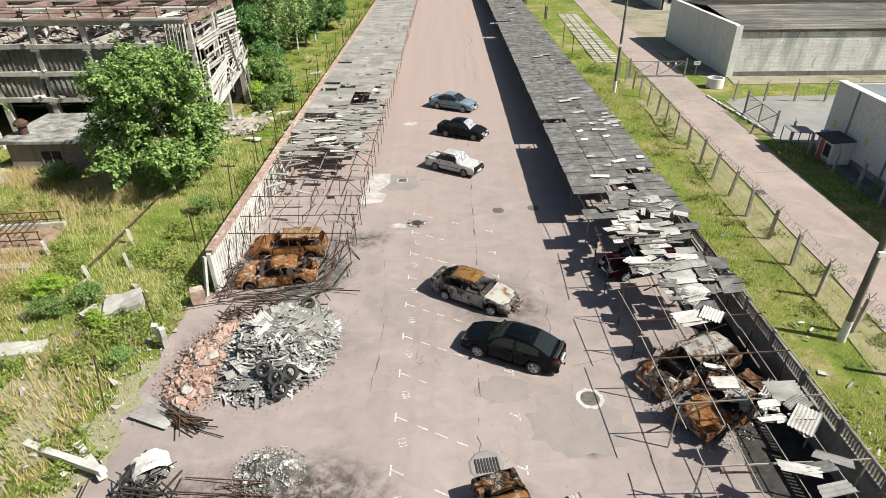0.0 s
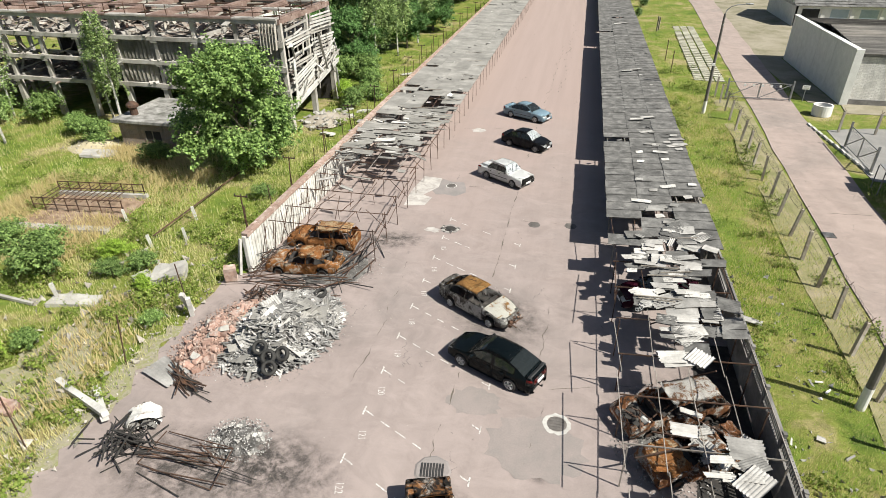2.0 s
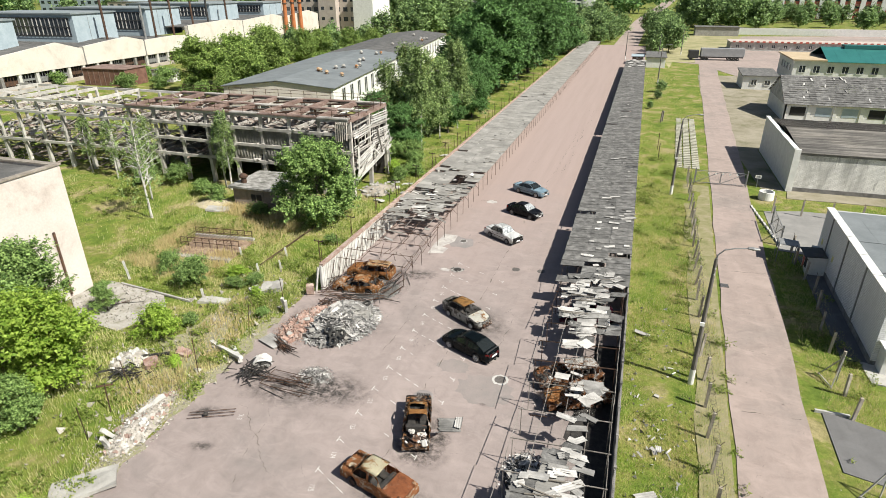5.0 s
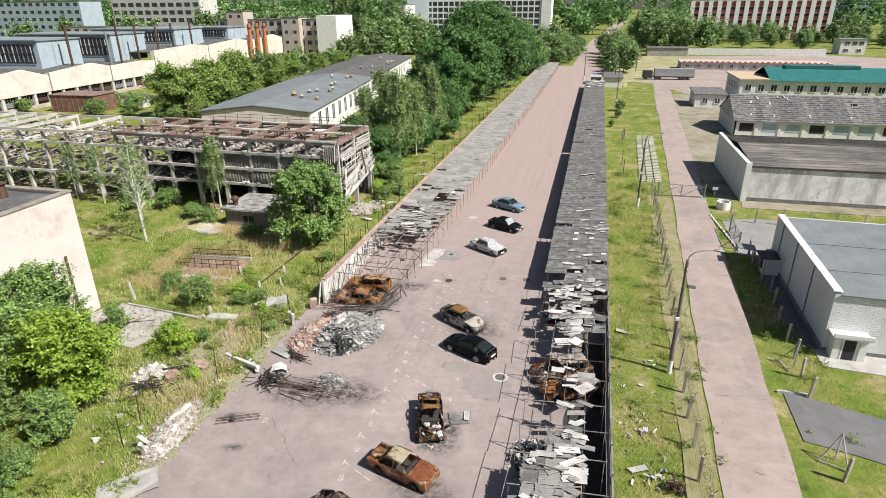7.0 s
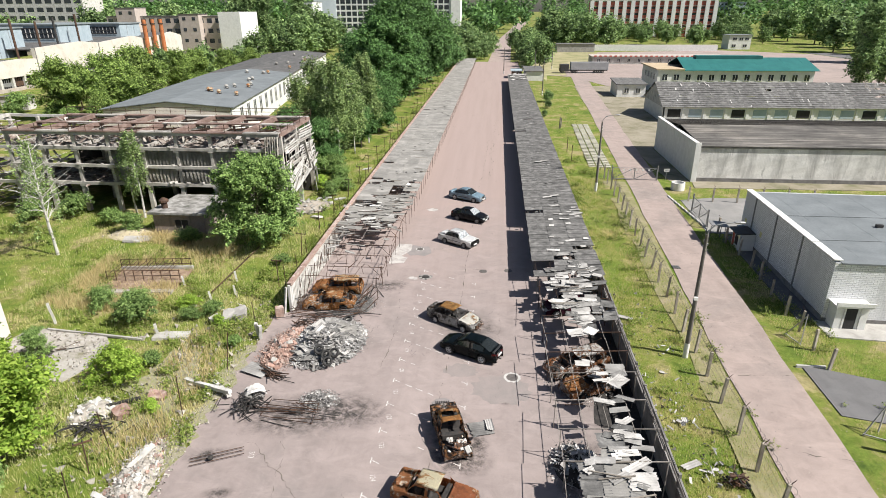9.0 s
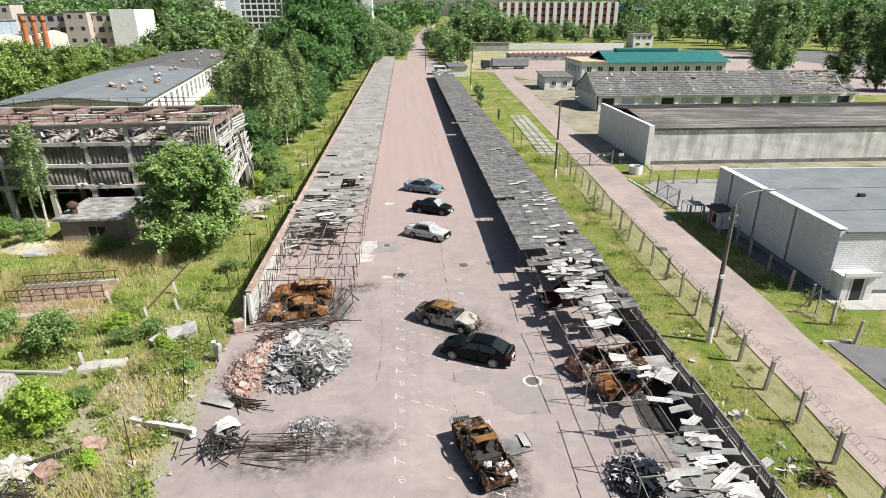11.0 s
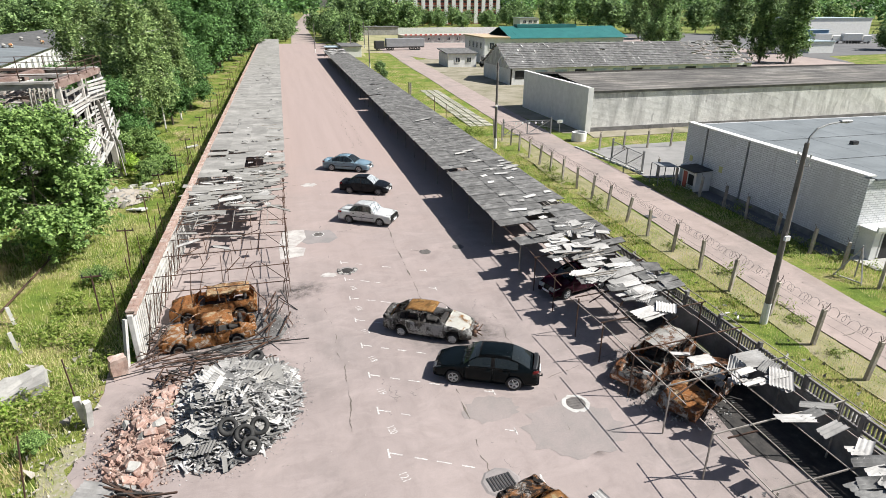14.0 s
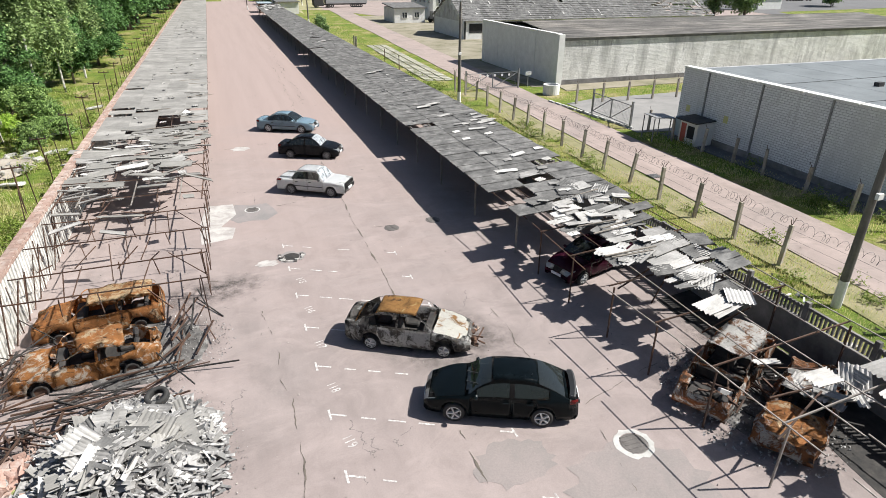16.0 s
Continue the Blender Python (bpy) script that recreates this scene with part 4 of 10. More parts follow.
def left_wall():
    t = thing("wall_west", "whitewashed ribbed concrete wall with a red brick coping", "wall", pose(0, 0, 0), kind="structure")
    bm = B()
    box(bm, -9.85, -9.62, 0.0, 2.98, 0, 2.25)
    for i in range(10):
        box(bm, -9.63, -9.57, 0.08 + i * 0.3, 0.2 + i * 0.3, 0.0, 2.24)
    me = bpy.data.meshes.new("panel")
    bm.to_mesh(me)
    bm.free()
    me.materials.append(WALLPAINT)
    y = 3.8
    while y < 228:
        laid("panel", me, pose(0, y, 0), t)
        y += 3.0
    # brick coping: two faces of bricks, each laid singly on the nearer stretch
    bk = B()
    box(bk, -0.06, 0.06, -0.125, 0.125, 0, 0.068)
    bme = bpy.data.meshes.new("brick")
    bk.to_mesh(bme)
    bk.free()
    bme.materials.append(BRICKRED)
    rng = random.Random(12)
    vs, fs = [], []
    base = [v.co.copy() for v in bme.vertices]
    polys = [tuple(p.vertices) for p in bme.polygons]
    y, n = 3.85, 0
    while y < 228:
        for c in range(2):
            for r in range(3):
                if rng.random() < 0.03 + 0.05 * (r == 2):
                    continue
                m = pose(-9.80 + 0.2 * c + rng.uniform(-0.012, 0.012), y + 0.13 * (r % 2) + rng.uniform(-0.01, 0.01), 2.25 + 0.076 * r, rng.uniform(-1, 1), rng.uniform(-1, 1), rng.uniform(-3, 3)) @ Matrix.Diagonal((1.55, 1, 1, 1))
                if y < 13.5:
                    laid("brick", bme, m, t)
                else:
                    o = len(vs)
                    vs.extend(m @ c2 for c2 in base)
                    fs.extend(tuple(o + i for i in p) for p in polys)
        y += 0.262
    tagged(part_data("bricks", vs, fs, BRICKRED, t), kind="stuff")
    bm = B()
    box(bm, -9.90, -9.52, 3.84, 228, 2.25, 2.44)
    part("mortar_core", bm, M("mortar", [(0.3, (0.42, 0.33, 0.28)), (0.7, (0.55, 0.47, 0.42))], 1.2, 10, 0.95), t)
    bm = B()
    box(bm, -9.86, -9.62, 3.62, 3.82, 0, 2.3)
    bmesh.ops.bevel(bm, geom=bm.edges[:], offset=0.03, segments=1, affect="EDGES")
    part("end_pillar", bm, WHITECON, t)
    bm = B()
    bar(bm, (-10.15, 3.3, 0), (-9.95, 3.62, 2.15), 0.16, 0.14)
    part("end_pillar", bm, WHITECON, t)

left_wall()

def left_shed():
    t = thing("carport", "long lean-to carport of rusty steel bars and grey corrugated slate, its near end burnt bare", "carport", pose(0, 0, 0), kind="structure")
    raf = frame_mesh("rafter", (LX0 + 0.3, 0, LZ0 - 0.07), (LX1 - 0.4, 0, LZ1 - 0.07), 0.034, 0.04)
    post = frame_mesh("post", (LX0 + 0.1, 0, 0), (LX0 + 0.1, 0, LZ0), 0.036)
    strut = frame_mesh("strut", (LX0 + 0.15, 0, 0.9), (LX0 - 1.1, 0, LZ0 - 0.05), 0.03)
    for me in (raf, post, strut):
        me.materials.append(RUSTBAR)
    rng = random.Random(31)
    y, k = 6.2, 0
    while y < 228:
        laid("rafter", raf, pose(0, y, rng.uniform(-0.08, 0.02), rng.uniform(-1, 1), rng.uniform(-0.6, 0.6) if y > 20 else rng.uniform(-2, 2), rng.uniform(-2, 2) if y < 30 else 0), t)
        laid("post", post, pose(0, y, 0, rng.uniform(-2, 2), rng.uniform(-2, 2), 0), t)
        if y < 34 and k % 2:
            laid("strut", strut, pose(0, y, 0), t)
        y += 2.3
        k += 1
    for i in range(7):
        f = i / 6
        x, z = lerp(LX0 + 0.1, LX1 - 0.2, f), lerp(LZ0, LZ1, f)
        y = 14.2
        while y < 32:
            bm = B()
            bar(bm, (x + rng.uniform(-0.1, 0.1), y, z + rng.uniform(-0.12, 0.03)), (x + rng.uniform(-0.1, 0.1), y + 4.7, z + rng.uniform(-0.12, 0.03)), 0.045)
            part("purlin", bm, PALEBAR if i % 2 else RUSTBAR, t)
            y += 4.6
        bm = B()
        bar(bm, (x, 32, z), (x, 228, z), 0.05)
        part("purlin", bm, RUSTBAR, t)
    for i in range(4):
        yy = 5.9 + 2.3 * i
        for q in range(5):
            x = lerp(LX0, LX1, q / 4) + rng.uniform(-0.2, 0.2)
            bm = B()
            bar(bm, (x, yy, 2.12), (x + rng.uniform(-0.15, 0.15), yy + rng.uniform(-0.5, 0.5), rng.uniform(0.9, 1.7)), 0.03)
            part("hanger", bm, RUSTBAR, t)
        bm = B()
        bar(bm, (LX0 + 0.3, yy, 2.02), (LX0 + 0.2, yy + 2.35, 2.05 + rng.uniform(-0.1, 0.1)), 0.035)
        part("front_rail", bm, RUSTBAR, t)
        bm = B()
        bar(bm, (LX0 + 0.3, yy, 1.45), (LX0 + 0.2, yy + 2.35, 1.5 + rng.uniform(-0.1, 0.1)), 0.03)
        part("front_rail", bm, RUSTBAR, t)
        for x in (-5.2, -7.3):
            bm = B()
            bar(bm, (x + rng.uniform(-0.3, 0.3), yy, 2.1), (x + rng.uniform(-0.3, 0.3), yy + 2.4, 2.1 + rng.uniform(-0.25, 0.05)), 0.03)
            part("purlin", bm, RUSTBAR, t)
    for i in range(11):
        y, x = rng.uniform(5, 15), rng.uniform(-9, -4)
        bm = B()
        bar(bm, (x, y, rng.uniform(1.2, 2.2)), (x + rng.uniform(-1.5, 1.5), y + rng.uniform(-1.6, 1.6), rng.uniform(1.0, 2.3)), 0.035)
        part("bent_bar", bm, RUSTBAR, t)
    for i in range(13):
        y = 4.5 + i * 0.85
        bm = B()
        bar(bm, (-9.5, y, 0), (-9.5 + rng.uniform(0, 0.5), y + rng.uniform(-0.8, 0.8), 2.2), 0.035)
        part("upright_bar", bm, RUSTBAR, t)
    roof_rows(t, LX0 + 0.3, LZ0 + 0.02, LX1 - 0.35, LZ1 + 0.03, 4, 26.5, 228, 92, SHEET_L[0], LSLATE_FAR, 6,
              lambda y, r: 0.30 if y < 32 else 0.16 if y < 36 and r > 1 else 0.06 if y < 40 else 0.006)
    for i in range(84):
        y = 15.5 + 13 * rng.random() ** 0.75
        x = rng.uniform(-9.2, -3.6)
        kind = rng.random()
        me = SHEET_L[0] if kind < 0.25 else rng.choice(TORN_L) if kind < 0.55 else rng.choice(STRIP_L + STRIP_W) if kind < 0.9 else rng.choice(TORN_W)
        laid("loose_sheet", me, pose(x, y, 2.28 + rng.uniform(0, 0.1), rng.gauss(0, 4), rng.gauss(0, 4), rng.gauss(0, 7)) @ Matrix.Diagonal((rng.uniform(0.8, 1.3), rng.uniform(0.35, 0.8), 1, 1)), t)
    for i in range(48):
        y, x = 10.5 + 14 * rng.random() ** 0.6, rng.uniform(-9.2, -3.4)
        laid("loose_sheet", rng.choice(STRIP_L + STRIP_W), pose(x, y, 2.26 + rng.uniform(-0.1, 0.08), rng.gauss(0, 9), rng.gauss(0, 9), rng.gauss(0, 10)) @ Matrix.Diagonal((rng.uniform(0.8, 1.5), rng.uniform(0.3, 0.7), 1, 1)), t)
    for i in range(30):
        y, x = rng.uniform(14, 40), rng.uniform(-9.2, -3.2)
        laid("slate_shard", rng.choice(SHARD_W + SHARD_L), pose(x, y, 2.34 if y > 26 else 2.3, rng.gauss(0, 8), rng.gauss(0, 8), rng.uniform(0, 180)), t)
    for i in range(55):
        y, x = rng.uniform(30, 120), rng.uniform(-9.0, -3.2)
        laid("slate_shard", rng.choice(SHARD_W + SHARD_D), pose(x, y, 2.36, 0, 0, rng.uniform(0, 180)) @ Matrix.Diagonal((0.6, 0.5, 1, 1)), t)
    for i in range(12):
        y, x = rng.uniform(14, 60), rng.uniform(-8, -4)
        bm = B()
        bar(bm, (x, y, 2.36), (x + rng.uniform(1, 2.4), y + rng.uniform(-0.7, 0.7), 2.36), 0.07, 0.03)
        part("batten", bm, WOOD, t)

left_shed()

# ---- long cracks in the asphalt ----
CRACKMAT = M("crack_dirt", [(0.3, (0.08, 0.07, 0.06)), (0.6, (0.15, 0.125, 0.10)), (0.8, (0.18, 0.165, 0.11))], 2.0, 12, 0.95)

def crack(x0, y0, x1, y1, amp, seed, w=0.02, z=0.009):
    """A wandering crack that opens and closes along its way."""
    d = Vector((x1 - x0, y1 - y0, 0))
    n = max(8, int(d.length / 0.1))
    side = Vector((-d.y, d.x, 0)).normalized()
    vs, fs = [], []
    for i in range(n + 1):
        f = i / n
        c = Vector((x0, y0, z)) + d * f + side * amp * (noise.noise((f * d.length * 0.35, seed, 0)) + 0.4 * noise.noise((f * d.length * 1.7, seed, 3)) + 0.22 * noise.noise((f * d.length * 4.5, seed, 5)))
        ww = w * max(0.0, 0.35 + 2.0 * noise.noise((f * d.length * 1.1, seed, 7)) + 0.8 * noise.noise((f * d.length * 5.0, seed, 9)))
        vs += [c + side * ww, c - side * ww]
    for i in range(n):
        fs.append((2 * i, 2 * i + 1, 2 * i + 3, 2 * i + 2))
    tagged(part_data("crack", vs, fs, CRACKMAT, None), "dark wandering crack in the asphalt", "crack", "cracks in the asphalt", "structure")

for k, a in enumerate(((3.8, 18.4, 3.70, 6.0, 0.10, 0.030), (-1.4, 6.6, -1.0, 1.5, 0.22, 0.020), (-1.0, 1.5, -1.2, -3.6, 0.22, 0.020), (3.36, -1.9, 3.3, -4.6, 0.2, 0.026), (7.24, -2.6, 6.6, -6.2, 0.2, 0.020), (6.96, 4.2, 6.85, -0.4, 0.25, 0.012), (6.4, -2.4, 10.7, -1.2, 0.15, 0.012), (-4.1, 10.1, -3.0, 9.5, 0.2, 0.018), (3.7, 13.0, 6.8, 13.1, 0.18, 0.016), (0.25, 17.5, 1.3, 17.8, 0.2, 0.018), (3.9, 24, 5.0, 70, 0.5, 0.022), (3.0, -13, 3.4, -5.0, 0.3, 0.018), (-9, -10, -2, -16, 0.5, 0.014), (-5.5, -11, -3, -20, 0.4, 0.014), (-2.5, 30, 2, 31, 0.4, 0.014), (5.5, 44, 6, 90, 0.6, 0.02))):
    crack(*a[:5], k * 3.7, a[5])
for k, a in enumerate(((22.5, -9.5, 27, -10.5, 0.3), (22.5, -2.5, 27, -2.2, 0.3), (24.2, 18, 27.6, 18.6, 0.3), (23, 5, 27, 4.2, 0.3), (26, 40, 28.5, 41, 0.3), (26, 58, 31, 59, 0.4))):
    crack(*a, 90 + k * 2.3, 0.02, 0.024)

# ---- buildings ----
def house(name, label, x0, x1, y0, y1, h, wall, roof, over=0.0, m=None, cat="building", rt=0.25):
    t = thing(name, label, cat, m or pose(0, 0, 0), kind="structure")
    w = 0.4
    for nm, b in (("wall", (x0, x1, y0, y0 + w)), ("wall", (x0, x1, y1 - w, y1)), ("wall", (x0, x0 + w, y0 + w, y1 - w)), ("wall", (x1 - w, x1, y0 + w, y1 - w))):
        solid(nm, *b, 0, h, wall, t)
    if roof is not None:
        solid("roof", x0 - over, x1 + over, y0 - over, y1 + over, h, h + rt, roof, t)
    return t

def window_meshes(w, h):
    """Frame and pane in the xz plane, facing -y."""
    bm = B()
    for b in ((-w / 2, w / 2, -h / 2, -h / 2 + 0.08), (-w / 2, w / 2, h / 2 - 0.08, h / 2), (-w / 2, -w / 2 + 0.08, -h / 2 + 0.08, h / 2 - 0.08), (w / 2 - 0.08, w / 2, -h / 2 + 0.08, h / 2 - 0.08), (-0.04, 0.04, -h / 2 + 0.08, h / 2 - 0.08)):
        box(bm, b[0], b[1], -0.10, 0.02, b[2], b[3])
    f = bpy.data.meshes.new("window_frame")
    bm.to_mesh(f)
    bm.free()
    bm = B()
    box(bm, -w / 2 + 0.05, w / 2 - 0.05, -0.03, 0.0, -h / 2 + 0.05, h / 2 - 0.05)
    p = bpy.data.meshes.new("pane")
    bm.to_mesh(p)
    bm.free()
    f.materials.append(WHITEPAINT)
    p.materials.append(PANEGLASS)
    return f, p

def windows(t, w, h, places, turn=0):
    f, p = window_meshes(w, h)
    for x, y, z in places:
        a = laid("window", p, pose(x, y, z, 0, 0, turn), t)
        laid("window_frame", f, pose(0, 0, 0), a)

def brick_wall_mat(name, c1, c2, mortar, stain, stainlo=0.45, scale=1.0, run=(2.4, 2.4, 0.22), wash=None):
    m, nt, ns, lk, b = nodes_of(name)
    v = place(nt)
    # courses by height, bricks along the wall
    sep = ns.new("ShaderNodeSeparateXYZ")
    lk.new(v, sep.inputs[0])
    com = ns.new("ShaderNodeCombineXYZ")
    lk.new(math_node(nt, "ADD", sep.outputs[0], sep.outputs[1]), com.inputs[0])
    lk.new(sep.outputs[2], com.inputs[1])
    br = ns.new("ShaderNodeTexBrick")
    br.inputs["Scale"].default_value = 1.0
    br.inputs["Brick Width"].default_value = 0.40 * scale
    br.inputs["Row Height"].default_value = 0.15 * scale
    br.inputs["Mortar Size"].default_value = 0.014 * scale
    br.inputs["Color1"].default_value = (*c1, 1)
    br.inputs["Color2"].default_value = (*c2, 1)
    br.inputs["Mortar"].default_value = (*mortar, 1)
    lk.new(com.outputs[0], br.inputs["Vector"])
    mp = ns.new("ShaderNodeMapping")
    mp.inputs["Scale"].default_value = run
    lk.new(v, mp.inputs["Vector"])
    k = ramp_node(nt, noise_node(nt, 0.8, 9, 0.8, mp.outputs[0], 0.15), [(stainlo, (0, 0, 0)), (stainlo + 0.16, (0.85, 0.85, 0.85))])
    col = mix_node(nt, k, br.outputs["Color"], stain)
    if wash:
        mw = ns.new("ShaderNodeMapping")
        mw.inputs["Scale"].default_value = (0.55, 0.55, 0.10)
        lk.new(v, mw.inputs["Vector"])
        col = mix_node(nt, ramp_node(nt, noise_node(nt, 0.9, 6, 0.65, mw.outputs[0], 0.4), [(0.46, (0, 0, 0)), (0.66, (0.75, 0.75, 0.75))]), col, wash)
        col = mix_node(nt, ramp_node(nt, noise_node(nt, 0.16, 5, 0.7, v, 0.5), [(0.45, (0, 0, 0)), (0.68, (0.55, 0.55, 0.55))]), col, wash)
    fine = noise_node(nt, 9, 6, 0.8, v)
    col = mix_node(nt, 0.4, col, ramp_node(nt, fine, [(0.3, (0.6, 0.6, 0.6)), (0.65, (1.04, 1.04, 1.04))]), "MULTIPLY")
    lk.new(col, b.inputs["Base Color"])
    b.inputs["Roughness"].default_value = 0.9
    bump_node(nt, b, br.outputs["Fac"], 0.6, -0.02)
    return m

PAINTBRICK = brick_wall_mat("painted_brick", (0.78, 0.785, 0.79), (0.68, 0.685, 0.69), (0.36, 0.365, 0.37), (0.42, 0.42, 0.415), 0.55, 1.0, (2.4, 2.4, 0.22), (0.55, 0.55, 0.55))
STAINBRICK = brick_wall_mat("stained_whitewash_brick", (0.85, 0.83, 0.795), (0.76, 0.74, 0.705), (0.52, 0.505, 0.48), (0.085, 0.083, 0.08), 0.545, 1.0, (1.7, 1.7, 0.45), (0.29, 0.28, 0.265))
HUTBRICK = brick_wall_mat("grey_old_brick", (0.30, 0.23, 0.19), (0.23, 0.19, 0.165), (0.30, 0.28, 0.26), (0.14, 0.12, 0.10), 0.5, 0.7)

def painted_shed():
    t = thing("brick_shed", "white painted brick shed with a flat grey felt roof", "shed", pose(31.5, 5.4, 0, 0, 0, -1.8), kind="structure")
    L, D, H = 42.0, 18.2, 4.95
    solid("wall", 0, L, 0, 0.4, 0, H, PAINTBRICK, t)
    solid("wall", 0, 0.4, 0.4, D, 0, H + 0.15, PAINTBRICK, t)
    solid("wall", 0.4, L, D - 0.4, D, 0, H, PAINTBRICK, t)
    solid("wall", L - 0.4, L, 0.4, D - 0.4, 0, H, PAINTBRICK, t)
    bm = B()
    n = 24
    for i in range(n):
        box(bm, 0.4 + (L - 0.4) * i / n, 0.4 + (L - 0.4) * (i + 1) / n, -0.15, D - 0.4, H - 0.08, H + 0.03 + 0.006 * (i % 2))
    part("roof", bm, ROOFFELT, t)
    for i in range(5):
        y = 0.05 + i * 3.65
        solid("coping", -0.12, 0.5, y, y + 3.55, H + 0.15, H + 0.23, WHITEPAINT, t, "white sheet metal coping")
    for y in (5.2, 10.4, 15.4):
        solid("downpipe", -0.10, 0.0, y, y + 0.10, 0.1, H + 0.1, GREYSTEEL, t)
    solid("plinth", -0.05, 0.0, 0, D, 0, 0.5, DARKCON, t)
    solid("plinth", 0, L, -0.05, 0.0, 0, 0.35, DARKCON, t)
    # porch
    p = solid("porch", 0.35, 0.8, -1.1, -0.01, 0.05, 1.9, WHITEPAINT, t, "white plastered porch with a sheet metal roof")
    solid("porch_side", 2.1, 2.6, -1.1, -0.01, 0.05, 1.9, WHITEPAINT, p)
    solid("porch_roof", 0.15, 2.8, -1.35, 0.0, 1.9, 2.02, WHITEPAINT, p, "", 0.02)
    solid("fascia", 0.15, 2.8, -1.37, -1.25, 2.02, 2.32, WHITEPAINT, p)
    solid("porch_front", 0.802, 2.098, -1.02, -0.95, 0.05, 1.88, WHITEPAINT, p)
    solid("door", 1.05, 1.85, -1.07, -1.024, 0.05, 1.72, DARKIN, p, "dark open doorway")
    solid("door_frame", 0.93, 1.04, -1.09, -1.024, 0.05, 1.78, WHITEPAINT, p)
    # small lean-to with a dark roof against the long wall
    q = solid("lean_to", -1.5, -0.02, 14.0, 15.9, 0.02, 1.75, WHITEPAINT, t, "small white lean-to with a dark roof")
    bm = B()
    box(bm, -1.75, 0.0, 13.8, 16.1, 1.78, 1.86, pose(0, 0, 0.08, 0, -4, 0))
    part("lean_to_roof", bm, DARKSTEEL, q)
    solid("hatch", -1.54, -1.5, 14.3, 15.0, 0.5, 1.4, DARKIN, q)
    solid("side_door", -1.53, -1.5, 15.2, 15.7, 0.1, 1.5, REDPAINT, q)
    solid("meter_box", -0.6, -0.02, 16.6, 17.6, 0.05, 1.5, BLUEPANEL, t)
    for y in (12.9, 16.9):
        solid("notice", -0.03, 0.0, y, y + 0.4, 1.9, 2.4, M("notice_yellow", [(0.3, (0.55, 0.52, 0.20)), (0.7, (0.65, 0.62, 0.30))], 3, 12, 0.7), t)
    for x, y in ((7, 8), (15, 4), (22, 12)):
        solid("roof_vent", x, x + 0.5, y, y + 0.35, H + 0.03, H + 0.3, DARKSTEEL, t)
    for y in (4.5, 10.5):
        bm = B()
        bar(bm, (0.6, y, H + 0.06), (40, y + 1.0, H + 0.06), 0.02)
        part("roof_cable", bm, DARKSTEEL, t)
    return t

painted_shed()

def streaked_roof():
    """Old slate weathered in long level streaks."""
    m, nt, ns, lk, b = nodes_of("streaked_slate_roof")
    v = place(nt)
    mp = ns.new("ShaderNodeMapping")
    mp.inputs["Scale"].default_value = (0.07, 1.5, 1.0)
    lk.new(v, mp.inputs["Vector"])
    col = ramp_node(nt, noise_node(nt, 1.6, 7, 0.7, mp.outputs[0], 0.3), [(0.32, (0.035, 0.033, 0.03)), (0.5, (0.115, 0.107, 0.098)), (0.66, (0.25, 0.235, 0.215))])
    col = mix_node(nt, 0.5, col, ramp_node(nt, noise_node(nt, 0.14, 7, 0.7, v, 0.8), [(0.38, (0.42, 0.41, 0.40)), (0.52, (1.0, 0.98, 0.95)), (0.66, (1.7, 1.62, 1.5))]), "MULTIPLY")
    fine = noise_node(nt, 9, 6, 0.8, v)
    col = mix_node(nt, 0.5, col, ramp_node(nt, fine, [(0.3, (0.5, 0.5, 0.5)), (0.65, (1.1, 1.1, 1.1))]), "MULTIPLY")
    lk.new(col, b.inputs["Base Color"])
    b.inputs["Roughness"].default_value = 0.92
    bump_node(nt, b, fine, 0.5, 0.04)
    return m

STREAKROOF = streaked_roof()

